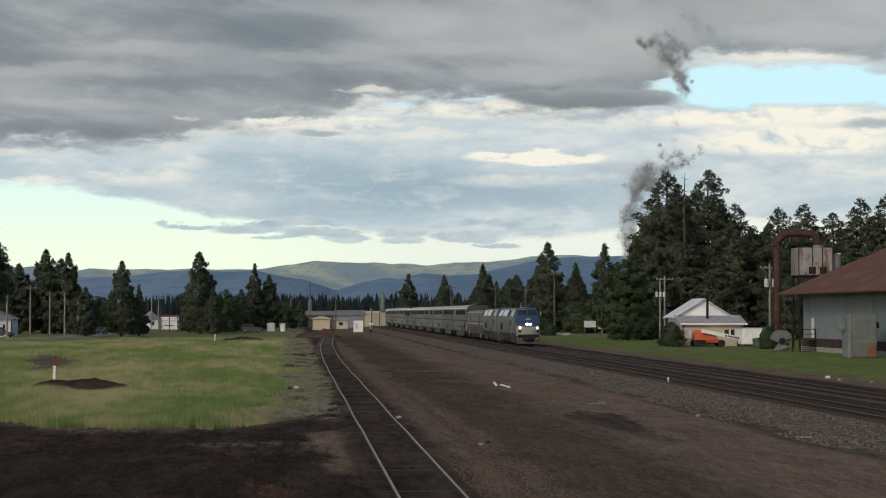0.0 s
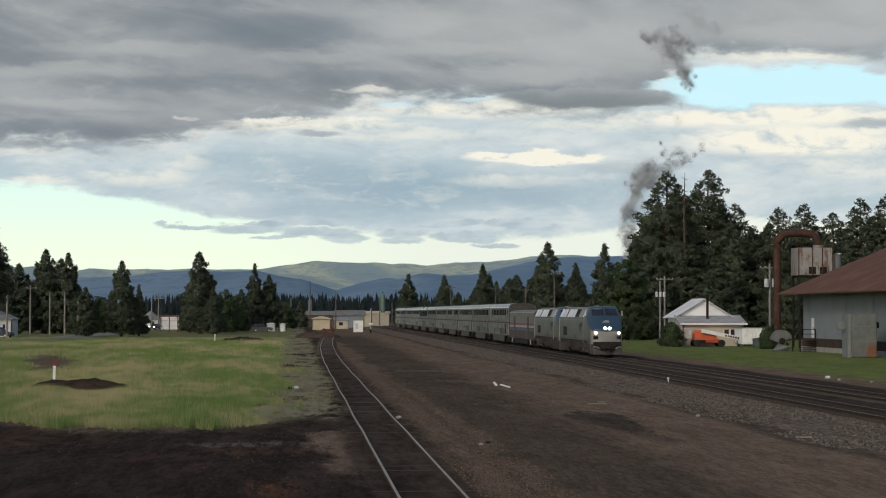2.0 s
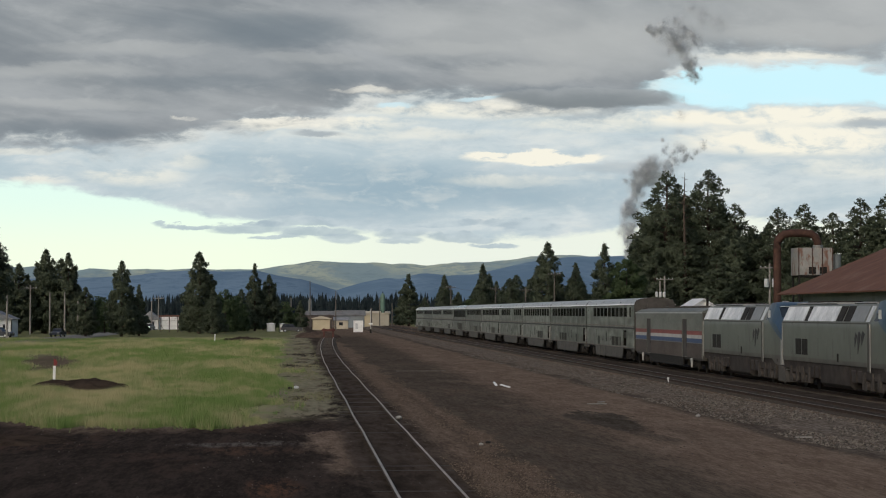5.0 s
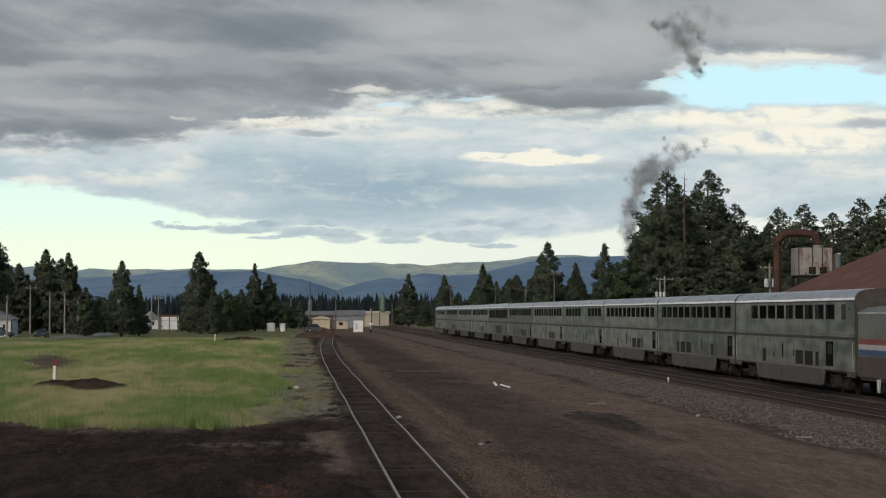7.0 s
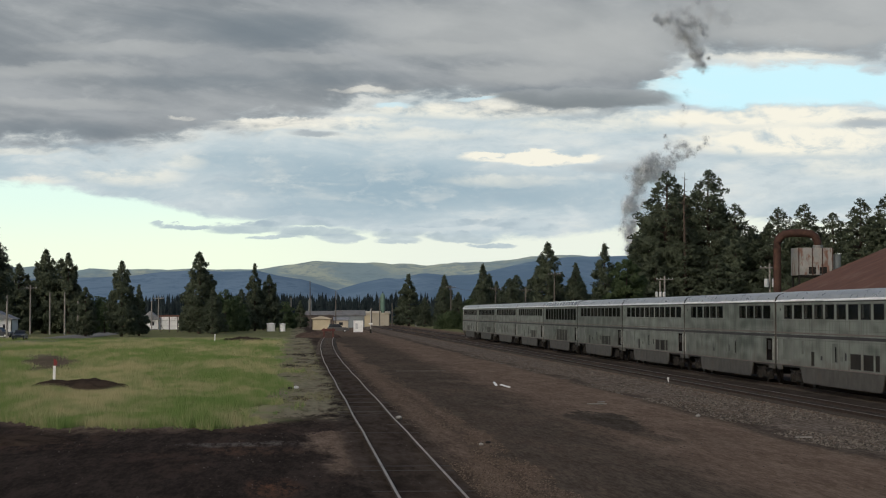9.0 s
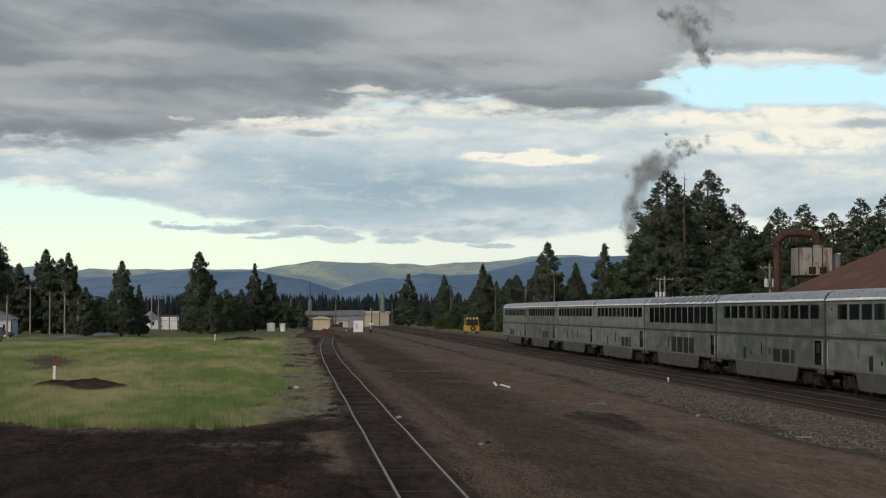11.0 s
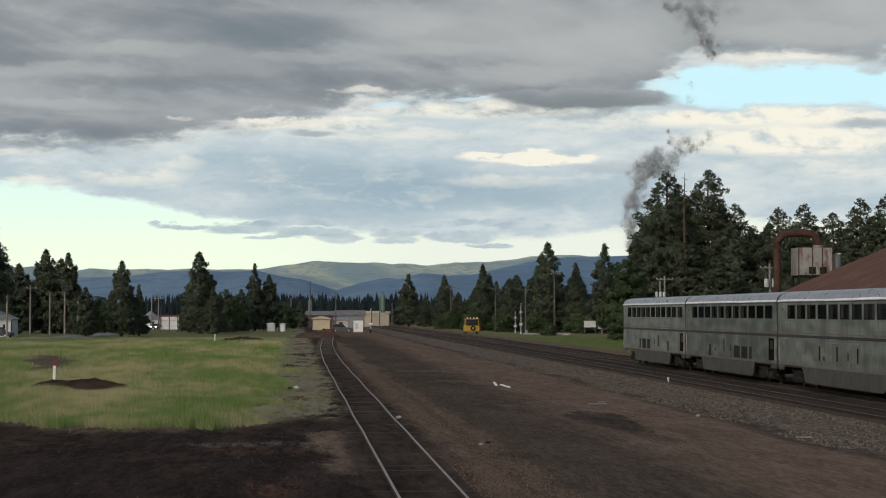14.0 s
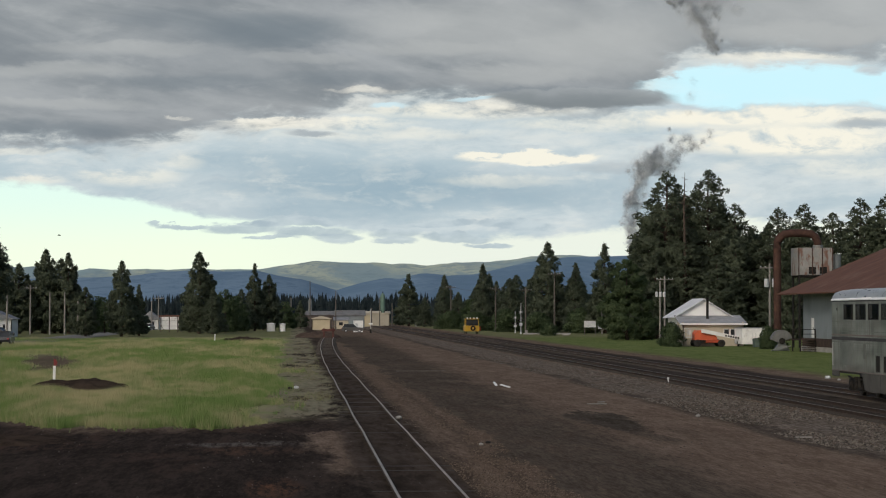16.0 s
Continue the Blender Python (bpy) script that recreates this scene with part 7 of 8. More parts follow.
def stake(x, y, h, ribbon):
    t = thing("survey_stake", "slim white wooden survey stake" + (" with a red ribbon" if ribbon else ""), "stake", pose(x, y, -0.2, 0, 2, 0), "survey stakes")
    m = Mesh()
    m.box(-0.075, 0.075, -0.03, 0.03, 0, h, 0.01)
    part("post", m, white_paint, t)
    if ribbon:
        r = Mesh()
        for a in (-0.05, 0.02):
            r.add([(a, -0.04, h - 0.02), (a + 0.09, -0.045, h), (a + 0.14, -0.05, h + 0.20), (a - 0.02, -0.05, h + 0.30), (a, 0.0, h - 0.02), (a + 0.09, 0.0, h), (a + 0.14, -0.02, h + 0.20), (a - 0.02, -0.02, h + 0.42)],
                  [(0, 1, 2, 3), (7, 6, 5, 4), (0, 4, 5, 1), (1, 5, 6, 2), (2, 6, 7, 3), (3, 7, 4, 0)])
        part("ribbon", r, faded_red, t, "faded red ribbon")


stake(-13.83, 119.8, 1.25, True)
stake(-11.67, 298, 1.2, False)
soil = worn("dark_soil", (0.022, 0.017, 0.014), (0.058, 0.043, 0.033), 1.2, 0.95, bump=0.6, spec=0.0)


def heap(x, y, w, d, h, mat, label, seed):
    m = Mesh()
    nx, ny = 30, 16
    vs, fs = [], []
    for j in range(ny + 1):
        for i in range(nx + 1):
            u, v = i / nx * 2 - 1, j / ny * 2 - 1
            r = max(0.0, 1 - (u * u + v * v))
            z = h * (r ** 0.45) * (0.75 + 0.35 * noise.fractal(Vector((u * 2.5 + seed, v * 2.5, seed)), 1.0, 2.0, 4)) if r > 0 else -0.15
            vs.append((u * w / 2, v * d / 2, z - 0.08))
    for j in range(ny):
        for i in range(nx):
            fs.append((j * (nx + 1) + i, j * (nx + 1) + i + 1, (j + 1) * (nx + 1) + i + 1, (j + 1) * (nx + 1) + i))
    m.add(vs, fs)
    return solid("earth_mound", m, mat, label, "earth mound", pose(x, y, -0.12), "earth mounds", smooth=True)


heap(-11.7, 113.5, 5.6, 4.0, 0.86, soil, "low dark heap of dug soil in the grass", 1)
heap(-7.8, 305, 6.6, 6.0, 0.85, soil, "low dark soil heap at the field edge", 5)
heap(3.6, 352, 8.0, 7.0, 1.25, worn("brown_soil", (0.050, 0.037, 0.030), (0.095, 0.070, 0.055), 1.0, 0.95, bump=0.6, spec=0.0), "brown earth heap at the end of the siding", 9)
heap(-9.4, 69, 4.5, 5.0, 0.30, soil, "black cinder bank before the grass", 13)


rust_red = worn("rust_red", (0.070, 0.030, 0.025), (0.110, 0.045, 0.037), 2, 0.85, bump=0.2)


def buffer_stop():
    t = thing("buffer_stop", "faded rusty wooden stop at the siding end", "buffer stop", pose(5.3, 346, 0.2))
    for x in (-0.75, 0.75):
        m = Mesh()
        m.box(x - 0.12, x + 0.12, -0.12, 0.12, -0.4, 1.3)
        part("post", m, rust_red, t)
    m = Mesh()
    m.box(-1.1, 1.1, -0.22, -0.12, 0.75, 1.15, 0.03)
    part("beam", m, rust_red, t)


buffer_stop()


def white_cabinet():
    t = thing("white_cabinet", "tall plain white equipment cabinet", "cabinet", pose(12.95, 436, -0.1))
    m = Mesh()
    m.box(-0.98, 0.98, 0, 2.0, 0.1, 2.5, 0.03)
    part("body", m, white_paint, t)
    m = Mesh()
    m.box(-1.03, 1.03, -0.05, 2.05, 0.0, 0.1)
    part("plinth", m, concrete, t)
    m = Mesh()
    m.box(-0.6, -0.1, -0.03, 0.0, 0.7, 1.9)
    part("panel", m, pale_grey, t)


white_cabinet()


def gate_post():
    t = thing("gate_post", "pale crossing post with a small sign", "post", pose(15.0, 421, -0.1))
    m = Mesh()
    m.tube([(0, 0, 0), (0, 0, 4.9)], 0.06, 7)
    part("mast", m, pale_grey, t)
    m = Mesh()
    m.box(-0.4, 0.4, -0.12, -0.08, 1.75, 2.05)
    part("sign", m, white_paint, t)
    m = Mesh()
    m.box(-0.2, 0.2, -0.25, 0.2, 0.0, 0.8, 0.04)
    part("base_box", m, dark_iron, t)


gate_post()

# ---------------------------------------------------------------- loose things on the yard
for x, y, ln, turn in ((11.74, 122.3, 5.0, -4.0), (11.98, 118.9, 4.0, 1.0)):
    m = Mesh()
    m.box(-0.07, 0.07, -ln / 2, ln / 2, 0, 0.06, 0.015)
    solid("white_plank", m, white_paint, "long white plank lying on the brown dirt", "plank", pose(x, y, -0.17, 0, 0, turn), "white planks")
for x, y, r, lab, mat in ((4.04, 81.9, 0.13, "pale round stone beside the siding rail", concrete), (33.4, 128.7, 0.19, "pale lump of limestone by the track", pale_grey), (33.0, 124.5, 0.11, "pale stone by the track", concrete), (34.2, 121.5, 0.11, "pale stone by the track", concrete), (0.0, 115.0, 0.16, "pale broken lump among the weeds", pale_grey), (-0.35, 114.6, 0.13, "dark clinker lump among the weeds", dark_iron), (6.2, 67.0, 0.09, "dark clinker lump on the cinders", dark_iron), (5.9, 66.2, 0.08, "brown stone on the cinders", concrete), (16.4, 84.0, 0.10, "pale stone on the dirt", concrete)):
    bm = bmesh.new()
    bmesh.ops.create_icosphere(bm, subdivisions=2, radius=r)
    for vtx in bm.verts:
        vtx.co *= 1 + 0.25 * noise.noise(vtx.co * 6 + Vector((x, y, 0)))
        vtx.co.z *= 0.62
    me = bpy.data.meshes.new("stone")
    bm.to_mesh(me)
    bm.free()
    me.materials.append(mat)
    solid("stone", me, None, lab, "stone", pose(x, y, ground_height(x, y) + r * 0.45), "loose stones")


def marker_post():
    t = thing("marker_post", "short white lineside marker post", "marker post", pose(21.4, 118.5, 0.02))
    m = Mesh()
    m.box(-0.035, 0.035, -0.03, 0.03, -0.1, 0.32, 0.01)
    part("post", m, white_paint, t)
    m = Mesh()
    m.box(-0.075, 0.03, -0.06, -0.042, 0.20, 0.33)
    part("plate", m, white_paint, t)


marker_post()
for x, y, w, turn in ((13.9, 95.5, 0.9, 4), (14.4, 97.5, 0.35, 20), (17.2, 69.5, 0.55, 2), (9.0, 150, 3.6, 3)):
    m = Mesh()
    m.box(-w / 2, w / 2, -0.06, 0.06, 0, 0.05, 0.012)
    solid("old_board", m, pole_wood if w > 3 else grey_wood, "weathered grey-brown board lying on the dirt", "board", pose(x, y, -0.175, 0, 0, turn), "old boards")


# ---------------------------------------------------------------- vehicles on the streets
def car_paint(name, c):
    p = Paint(name)
    n = p.noise(p.coords(), 2.0, 3, 0.6)
    p.bsdf.inputs["Coat Weight"].default_value = 0.6
    return p.done(p.mix(n.step(0.3, 0.7), c, tuple(k * 1.25 for k in c)), 0.35, 0.3, 0.5)


def motor_car(label, paint, tall, lights):
    """A passenger car, front at -y."""
    t = thing("car", label, "car", group="cars")
    h = 1.7 if tall else 1.42
    m = Mesh()
    hood = 0.98 if tall else 0.85
    side = [(-2.25, 0.35), (-2.3, 0.7), (-2.1, hood - 0.05), (-0.95, hood + 0.05), (1.9 if tall else 1.2, hood + 0.05), (2.2, hood), (2.28, 0.6), (2.2, 0.35)]
    rings = [[(x, y * (1 - 0.02 * abs(x)), z - (0.06 if abs(x) > 0.8 else 0)) for y, z in side] for x in (-0.9, -0.75, 0.75, 0.9)]
    m.loft(rings)
    part("body", m, paint, t)
    c = Mesh()
    y0, y1, y2, y3 = (-0.95, -0.25, 1.7, 2.1) if tall else (-0.9, -0.1, 1.0, 1.75)
    c.loft([[(-0.82, y0, hood), (0.82, y0, hood), (0.82, y3, hood), (-0.82, y3, hood)], [(-0.66, y1, h - 0.05), (0.66, y1, h - 0.05), (0.66, y2, h - 0.05), (-0.66, y2, h - 0.05)]])
    part("glass_house", c, pane, t, "dark car windows")
    r = Mesh()
    r.box(-0.68, 0.68, y1 - 0.05, y2 + 0.06, h - 0.06, h + 0.015, 0.03)
    part("roof", r, paint, t)
    for x in (-0.8, 0.8):
        for y in (-1.4, 1.38):
            wheel_of(t, x, y, 0.33, 0.33, 0.22, pale_grey)
    for x in (-0.62, 0.62):
        l = Mesh()
        l.box(x - 0.17, x + 0.17, -2.33, -2.2, 0.62, 0.78, 0.03)
        part("headlight", l, lights, t)
        l = Mesh()
        l.box(x - 0.15, x + 0.15, 2.2, 2.3, 0.65, 0.82, 0.03)
        part("tail_light", l, red_paint, t)
    return t


street_light = glow("car_headlight", (1.0, 0.95, 0.82), 6.0)
car_west = motor_car("dark blue sedan driving down the street", car_paint("blue_paint", (0.025, 0.032, 0.045)), False, off_lens)
car_lit = motor_car("car with headlights on behind the pines", car_paint("grey_car_paint", (0.05, 0.05, 0.052)), False, street_light)
car_lit_two = motor_car("following car with headlights on", car_paint("brown_car_paint", (0.06, 0.05, 0.045)), False, street_light)
suv = motor_car("dark grey sport utility vehicle near the crossing", car_paint("graphite_paint", (0.07, 0.068, 0.066)), True, off_lens)
pickup = motor_car("dark vehicle leaving along the street", car_paint("black_paint", (0.02, 0.02, 0.022)), True, off_lens)
parked = motor_car("dark car parked beside the garage", car_paint("navy_paint", (0.02, 0.024, 0.035)), True, off_lens)
parked.matrix_basis = pose(-49.6, 352, -0.1, 0, 0, 70)


# ---------------------------------------------------------------- bird
def bird():
    t = thing("bird", "small dark bird in flight", "bird")
    dark = worn("bird_feathers", (0.02, 0.018, 0.017), (0.04, 0.036, 0.033), 20, 0.8, bump=0)
    m = Mesh()
    m.tube([(-0.11, 0, 0), (-0.08, 0, 0.005), (0, 0, 0.01), (0.08, 0, 0.0), (0.16, 0, 0.0)], [0.008, 0.028, 0.036, 0.022, 0.006], 8)
    part("body", m, dark, t)
    for s in (-1, 1):
        w = Mesh()
        w.loft([[(-0.05, 0, 0.02), (0.05, 0, 0.02), (0.05, 0, 0.012), (-0.05, 0, 0.012)], [(-0.06, s * 0.09, 0.06), (0.03, s * 0.09, 0.06), (0.03, s * 0.09, 0.054), (-0.06, s * 0.09, 0.054)], [(0.03, s * 0.2, 0.05), (0.05, s * 0.2, 0.05), (0.05, s * 0.2, 0.046), (0.03, s * 0.2, 0.046)]])
        part("wing", w, dark, t)
    w = Mesh()
    w.prism([(0.14, 0.0), (0.23, 0.03), (0.21, 0.0), (0.23, -0.03)], "z", -0.004, 0.004)
    part("tail", w, dark, t)
    return t


flyer = bird()
flyer.scale = (0.6, 0.6, 0.6)


# ---------------------------------------------------------------- smoke
def smoke_paint():
    p = Paint("smoke")
    return p.done(p.mix(p.island(), (0.60, 0.645, 0.685), (0.72, 0.765, 0.805)), 1.0, 0, 0.0)


smoke_grey = smoke_paint()


def smoke_puff(seed, knots, count, grain=0.15):
    """A rag of smoke made of many fine specks; knots: (x, z, spread, weight) about its own middle."""
    rng = np.random.default_rng(seed)
    w = np.array([k[3] for k in knots], float)
    w /= w.sum()
    subs = []
    for i in range(150):
        k = knots[rng.choice(len(knots), p=w)]
        subs.append((rng.normal(k[0], k[2] * 0.55), rng.normal(0, k[2] * 0.5), rng.normal(k[1], k[2] * 0.55), k[2] * rng.uniform(0.25, 0.62)))
    subs = np.array(subs)
    pick = subs[rng.integers(0, len(subs), count)]
    way = rng.normal(size=(count, 3))
    way /= np.linalg.norm(way, axis=1, keepdims=True)
    c = pick[:, :3] + way * pick[:, 3:4] * 1.75 * rng.uniform(0, 1, (count, 1)) ** 0.62
    me = soft_leaves("smoke_puff", c, np.full(count, grain * 1.25), way + np.array([0, -0.6, 0.5]), rng, smoke_grey)
    ob = new("smoke_puff", me)
    return tagged(ob, "drifting ragged puff of grey smoke", "smoke", "smoke plume", "stuff")


puffs = [
    (smoke_puff(1, [(-6.5, 3.0, 1.5, 1.0), (-4.5, 2.4, 1.8, 1.5), (-2.6, 1.6, 2.2, 2.2), (-0.6, 0.2, 2.2, 2.6), (1.0, -2.0, 2.0, 2.4), (2.4, -4.6, 1.7, 2.2), (3.6, -7.0, 1.5, 1.8), (4.6, -9.5, 1.3, 1.4), (2.6, 1.6, 2.0, 2.2), (4.2, 0.2, 1.7, 1.6), (1.2, 4.0, 1.6, 1.2)], 74000, 0.062), (93.9, 70.4), (101.6, 81.0)),
    (smoke_puff(2, [(0, 0, 2.2, 1), (3.5, -2.0, 1.8, 0.8), (-3, 1.5, 1.5, 0.4)], 9000, 0.055), (101.5, 78.0), (108.0, 84.0)),
    (smoke_puff(3, [(0, 0, 1.3, 1), (-0.8, -4.0, 1.0, 0.5), (0.6, 4.0, 1.0, 0.4)], 2200, 0.046), (96.3, 52.0), (100.0, 59.0)),
    (smoke_puff(4, [(-7.0, -4.5, 1.5, 1.6), (-4.5, -3.2, 1.9, 2.2), (-2.0, -1.8, 2.0, 2.2), (0.6, -0.2, 2.0, 1.6), (3.0, 1.0, 1.8, 0.8), (5.6, 1.4, 1.7, 0.6), (7.8, 2.4, 1.5, 0.5), (9.5, 4.4, 1.3, 0.4), (-0.5, 4.4, 1.4, 0.5), (1.6, 2.6, 1.4, 0.4), (-3.5, 0.5, 1.6, 1.4), (-5.5, -1.5, 1.5, 1.6), (3.6, 3.6, 1.3, 0.4), (0.4, -3.0, 1.8, 1.6), (-2.0, -5.0, 2.0, 1.6)], 75000, 0.060), (92.5, 40.5), (95.0, 44.5)),
    (smoke_puff(5, [(0, 0, 2.0, 2), (0.6, 2.6, 2.0, 2), (1.4, 5.0, 2.1, 2.0), (2.4, 7.4, 2.2, 2), (3.0, 9.5, 2.3, 2.0), (-0.2, -3.0, 1.9, 2), (-0.2, -6.0, 1.8, 2.0), (0, -8.5, 1.9, 2), (0.2, -11.0, 1.6, 2.4)], 90000, 0.064), (84.2, 29.0), (85.2, 32.5)),
]


# ---------------------------------------------------------------- grass, gravel and ties
def grass_paint(name, fresh, straw):
    p = Paint(name)
    co = p.coords()
    n = p.noise(co, 0.12, 4, 0.55, stretch=(1.0, 0.20, 1))
    n2 = p.noise(co, 0.9, 3, 0.6, stretch=(1.0, 0.25, 1))
    fac = ((n - 0.5) * 2.3 + (n2 - 0.5) * 1.2 + p.island() * 0.30 + 0.28).step(0.15, 0.84)
    return p.done(p.mix(fac, fresh, straw), 0.8, 0, 0.2)


def grass_field(name, label, count, x_of, near, farther, tall, mat, seed, edge):
    rng = np.random.default_rng(seed)
    y = 1.0 / rng.uniform(1.0 / farther, 1.0 / near, count)
    x = x_of(rng, y)
    keep = np.array([edge(a, b) for a, b in zip(x, y)])
    x, y = x[keep], y[keep]
    n = len(x)
    patch = np.array([0.85 + 0.75 * noise.noise(Vector((a * 0.45, b * 0.05, seed))) for a, b in zip(x, y)])
    h = tall * rng.uniform(0.55, 1.25, n) * patch * (0.75 + 0.4 * noise.noise(Vector((0.3, 0.2, 0.1))))
    w = 0.003 + 0.000075 * y
    a = rng.uniform(-0.9, 0.9, n)
    lean = rng.normal(0, 0.22, n) * h
    z = np.array([ground_height(p, q) for p, q in zip(x, y)]) - 0.03
    ca, sa = np.cos(a) * w, np.sin(a) * w
    v = np.stack([np.stack([x - ca, y - sa, z], 1), np.stack([x + ca, y + sa, z], 1), np.stack([x + lean, y + rng.normal(0, 0.1, n) * h, z + h], 1)], 1).reshape(-1, 3)
    ob = new(name, bulk(name, v, np.arange(3 * n).reshape(-1, 3), mat))
    return tagged(ob, label, "grass", kind="stuff")


def field_edge(x, y):
    w = noise.fractal(Vector((x * 0.22, y * 0.07, 3.0)), 1.0, 2.0, 4)
    scatter = noise.noise(Vector((x * 9.0, y * 3.0, 5.0)))
    if ((x + y * 0.116) / 3.1) ** 2 + ((y - 178) / 40) ** 2 < 0.75 + 0.7 * w + 0.9 * scatter:
        return False
    if ((x + 12) / 2.4) ** 2 + ((y - 113) / 2.2) ** 2 < 1:
        return False
    w2 = noise.fractal(Vector((x * 0.9, y * 0.16, 9.0)), 1.0, 2.0, 4)
    return y > 74.3 + max(0.0, -x - 8.0) * 2.2 + 5 * w + 2.5 * w2 + max(0.0, (x + 4.0)) * 1.6 + 2.0 * scatter and x < -0.9 - max(0.0, y - 150) * 0.012 + 2.0 * w + 1.5 * w2 + 0.9 * scatter - 0.4


grass_field("tall_grass", "tall green meadow grass with straw patches", 500000, lambda r, y: r.uniform(-0.165 * y - 1, 0.6, len(y)), 69, 330, 0.46,
            grass_paint("meadow_grass", (0.098, 0.158, 0.042), (0.300, 0.272, 0.150)), 41, field_edge)
grass_field("short_grass", "short green grass beside the warehouse", 18000, lambda r, y: r.uniform(36.0, 62, len(y)), 118, 330, 0.14,
            grass_paint("verge_grass", (0.086, 0.122, 0.036), (0.160, 0.182, 0.072)), 43, lambda x, y: x > 36.0 + 2.0 * noise.noise(Vector((x, y * 0.2, 0))) and x < 54.5 + (7 if y > 226 else 0))
grass_field("weeds", "sparse dry weeds along the siding", 5000, lambda r, y: r.uniform(-1.0, 2.0, len(y)), 92, 300, 0.18,
            grass_paint("dry_weeds", (0.11, 0.12, 0.045), (0.20, 0.18, 0.10)), 47, lambda x, y: noise.fractal(Vector((x * 0.6, y * 0.12, 7)), 1.0, 2.0, 3) > 0.05)


def gravel(name, label, count, x0, x1, near, farther, size, mat, seed):
    rng = np.random.default_rng(seed)
    y = 1.0 / rng.uniform(1.0 / farther, 1.0 / near, count)
    x = rng.uniform(x0, x1, count)
    keep = np.array([noise.fractal(Vector((a * 0.5, b * 0.1, seed)), 1.0, 2.0, 3) > -0.25 for a, b in zip(x, y)])
    x, y = x[keep], y[keep]
    n = len(x)
    z = np.array([ground_height(a, b) for a, b in zip(x, y)])
    octa = [(1, 0, 0), (0, 1, 0), (-1, 0, 0), (0, -1, 0), (0.1, 0.1, 0.7), (0, 0, -0.6)]
    fs = [(0, 1, 4), (1, 2, 4), (2, 3, 4), (3, 0, 4), (1, 0, 5), (2, 1, 5), (3, 2, 5), (0, 3, 5)]
    s = rng.uniform(0.5, 1.5, (n, 1)) ** 1.5 * size * rng.uniform(0.7, 1.3, (n, 3))
    v, f = tile(octa, fs, np.stack([x, y, z + 0.01], 1), rng.uniform(0, 6.28, n), s)
    ob = new(name, bulk(name, v, f, mat))
    return tagged(ob, label, "gravel", kind="stuff")


def stone_paint(name, a, b):
    p = Paint(name)
    return p.done(p.mix(p.island(), a, b), 0.9, 0, 0.2)


gravel("ballast_stones", "loose grey ballast stones on the track shoulder", 17000, 16.8, 20.9, 52, 210, 0.036, stone_paint("ballast_grey", (0.038, 0.033, 0.028), (0.185, 0.160, 0.132)), 51)
gravel("yard_gravel", "scattered brown gravel beside the siding", 9000, 4.2, 6.6, 44, 160, 0.019, stone_paint("gravel_brown", (0.050, 0.036, 0.027), (0.175, 0.132, 0.096)), 53)
gravel("cinder_gravel", "thin scatter of small stones over the yard", 1400, -9.0, 18.0, 44, 180, 0.019, stone_paint("gravel_mixed", (0.035, 0.030, 0.026), (0.10, 0.085, 0.072)), 57)

tie = Mesh()
tie.box(-1.28, 1.28, -0.11, 0.11, -0.17, 0.0, 0.012)
tie_data = tie.data("tie", tie_wood)
rng = random.Random(61)
for k in range(300):
    y = 44.0 + 0.54 * k
    part("tie", tie_data, None, siding).matrix_basis = pose(siding_x(y) + rng.uniform(-0.05, 0.05), y, -0.125 + rng.uniform(-0.085, 0.003), 0, rng.uniform(-0.4, 0.4), rng.uniform(-1.5, 1.5))


def tie_rows(name, centre, y0, y1, top, seed, parent):
    r = np.random.default_rng(seed)
    y = np.arange(y0, y1, 0.54)
    n = len(y)
    cube = [(a, b, c) for a in (-1.28, 1.28) for b in (-0.11, 0.11) for c in (-0.16, 0)]
    fs = [(0, 1, 3, 2), (4, 6, 7, 5), (0, 4, 5, 1), (2, 3, 7, 6), (0, 2, 6, 4), (1, 5, 7, 3)]
    v, f = tile(cube, fs, np.stack([[centre(q) for q in y] + r.uniform(-0.04, 0.04, n), y, np.full(n, top) + r.uniform(-0.012, 0.008, n)], 1), r.uniform(-0.02, 0.02, n), np.ones((n, 3)))
    ob = new(name, bulk(name, v, f, tie_wood))
    ob.parent = parent
    return tagged(ob, "rows of dark wooden ties", kind="stuff")


tie_rows("ties", siding_x, 206, 344, -0.125, 3, siding)
tie_rows("ties", lambda y: 22.32, 30, 520, 0.10, 5, track_a)
tie_rows("ties", lambda y: 26.85, 30, 520, 0.10, 7, track_b)


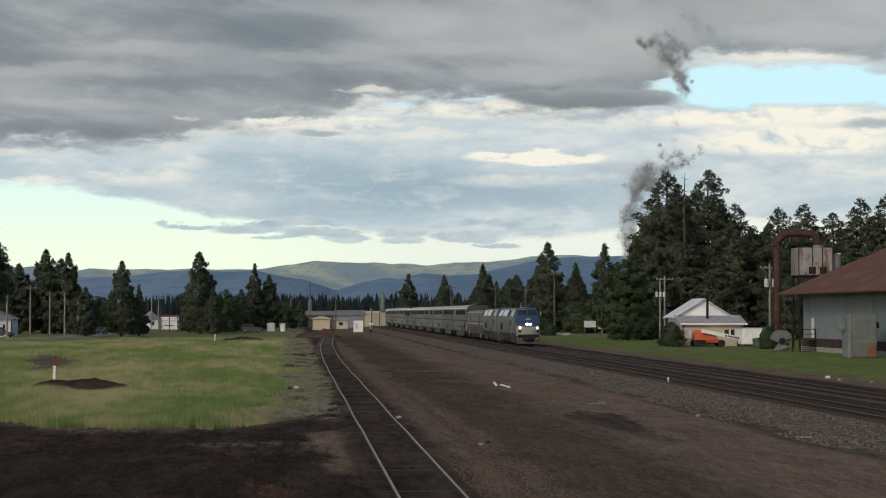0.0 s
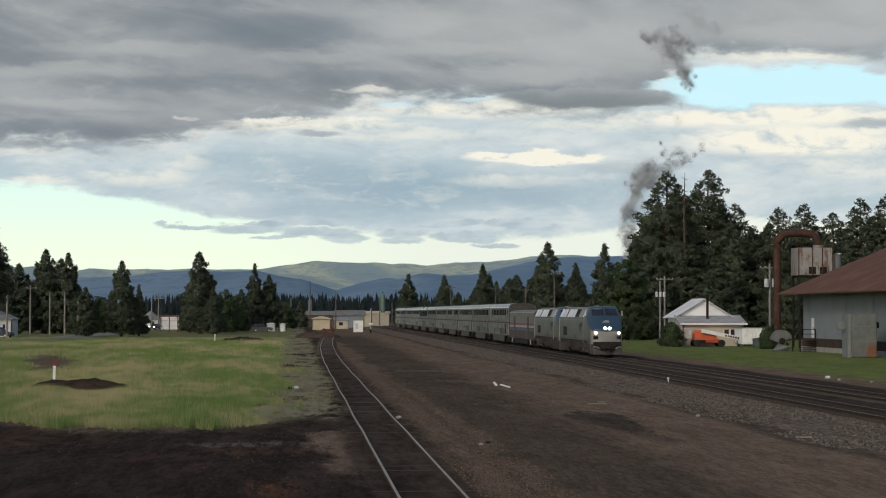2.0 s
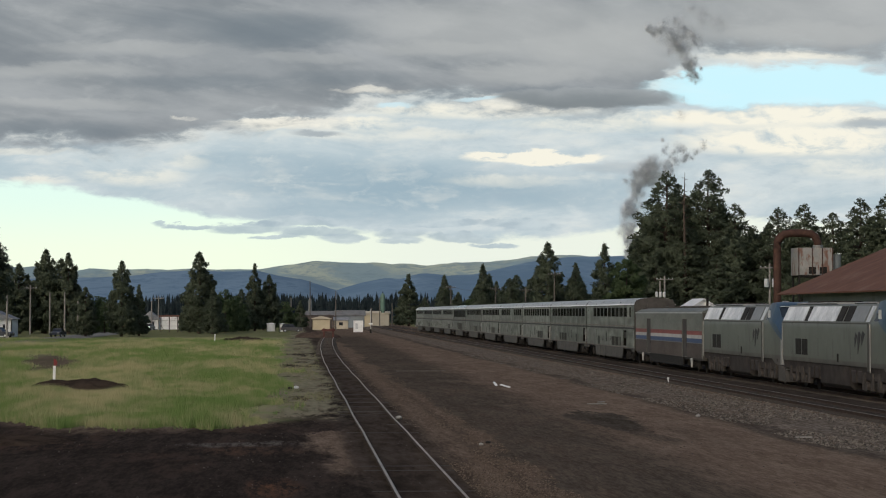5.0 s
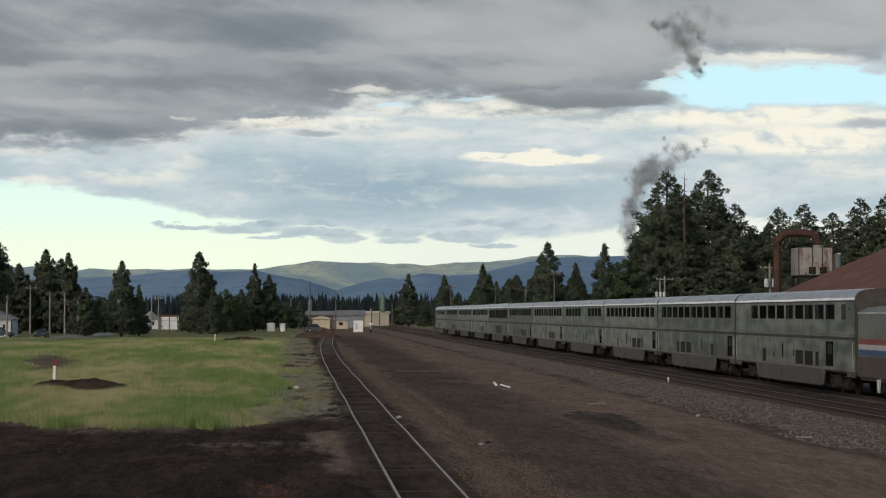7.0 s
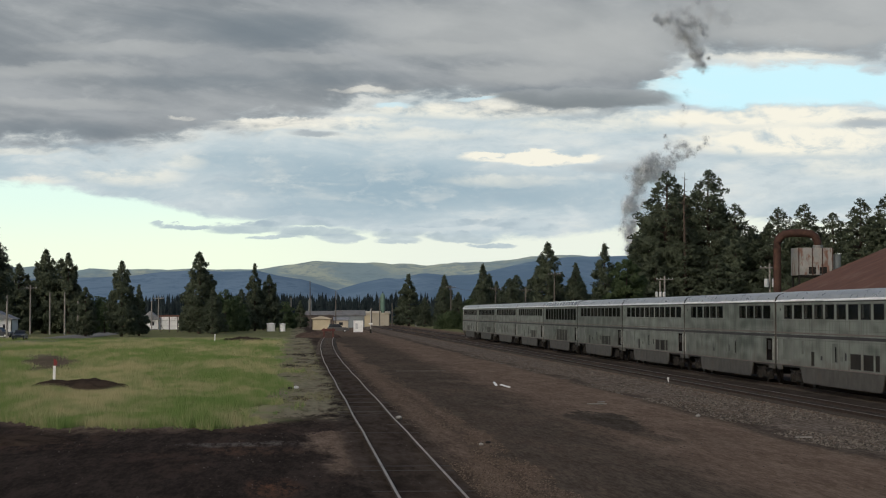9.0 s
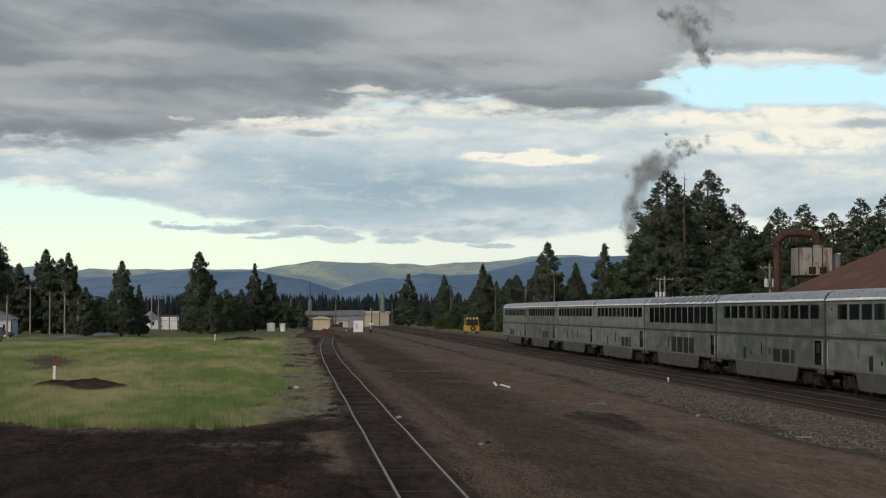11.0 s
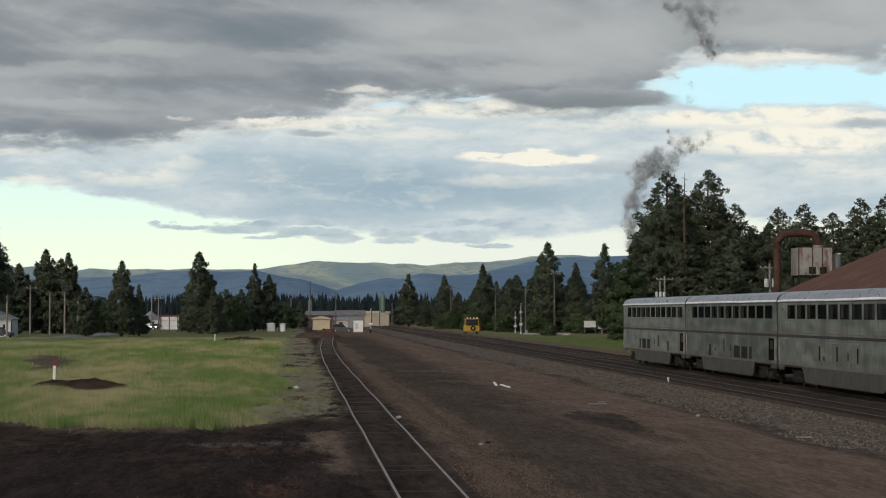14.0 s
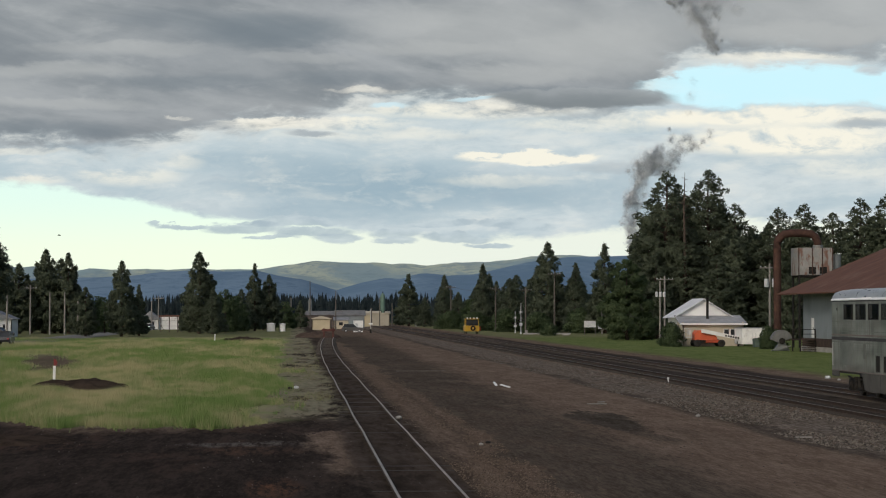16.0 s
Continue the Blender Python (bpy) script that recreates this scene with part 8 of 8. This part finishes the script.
def motions():
    # the train
    for car, off in consist:
        walk(car, [(t, pose(26.85, train_head(t) + off, 0.25)) for t in range(0, 17)])
    # the clouds
    walk(backdrop_sky, [(0, pose(0, 0, 4.08, 0, 0, -4.04)), (8, pose(0, 0, 4.08, 0, 0, -3.93)), (16, pose(0, 0, 4.08, 0, 0, -3.82))])
    # smoke
    for puff, a, b in puffs:
        walk(puff, [(t, pose(a[0] + (b[0] - a[0]) * t / 16, 520, a[1] + (b[1] - a[1]) * t / 16)) for t in (0, 4, 8, 12, 16)])
    # street cars
    walk(car_west, [(0, pose(-36.2, 388, 0.02, 0, 0, -6)), (2.5, pose(-38.0, 365, 0.02, 0, 0, -8)), (4, pose(-39.2, 356, 0.02, 0, 0, -8)), (6.5, pose(-40.6, 341, 0.02, 0, 0, -4)), (9, pose(-41.3, 314, 0.02)),
                    (11, pose(-41.4, 288, 0.02)), (16, pose(-41.4, 215, 0.02))])
    walk(car_lit, [(0, pose(-31.0, 505, 0.0, 0, 0, -20)), (2.5, pose(-34.0, 496, 0.0, 0, 0, -15)), (4, pose(-34.3, 492, 0.0, 0, 0, -12)), (6.5, pose(-35.0, 488, 0.0, 0, 0, -12)), (8, pose(-35.5, 486, 0.0, 0, 0, -10)), (10, pose(-37.0, 476, 0.0, 0, 0, -10)), (16, pose(-39.0, 440, 0.0, 0, 0, -10))])
    walk(car_lit_two, [(0, pose(-24.0, 560, 0.0, 0, 0, -40)), (11, pose(-30.5, 530, 0.0, 0, 0, -40)), (14, pose(-33.4, 498, 0.0, 0, 0, -15)), (15.5, pose(-34.3, 491, 0.0, 0, 0, -12)), (16, pose(-34.6, 490, 0.0, 0, 0, -12))])
    walk(suv, [(0, pose(-9.5, 440, 0.0, 0, 0, 95)), (3.5, pose(-4.6, 438, 0.0, 0, 0, 95)), (4, pose(-3.4, 438, 0.0, 0, 0, 95)), (6.5, pose(2.6, 436, 0.0, 0, 0, 95)), (9, pose(8.6, 433, 0.0, 0, 0, 92)), (10, pose(8.9, 433, 0.0, 0, 0, 90)), (13, pose(9.0, 433, 0.0, 0, 0, 90)),
               (14, pose(9.4, 432, 0.0, 0, 0, 90)), (15.5, pose(10.8, 431, 0.0, 0, 0, 88)), (16, pose(11.6, 430.5, 0.0, 0, 0, 88))])
    walk(pickup, [(0, pose(-37.0, 120, 0.02, 0, 0, 180)), (13, pose(-37.0, 236, 0.02, 0, 0, 180)), (15.5, pose(-37.0, 262, 0.02, 0, 0, 180)), (16, pose(-37.0, 267.5, 0.02, 0, 0, 180))])
    # the bird crosses from the east late in the shot
    walk(flyer, [(0, pose(120, 90, 30)), (12.0, pose(31.5, 90, 13.0)), (13.2, pose(22.4, 90, 10.9)), (13.4, pose(20.8, 90, 10.6)), (14.4, pose(11.8, 90, 8.07)), (14.6, pose(9.35, 90, 7.57)), (15.0, pose(4.0, 90, 7.06)), (15.5, pose(-3.0, 90, 6.95)), (15.8, pose(-7.4, 90, 7.4)), (16.0, pose(-10.2, 90, 7.4))])


motions()
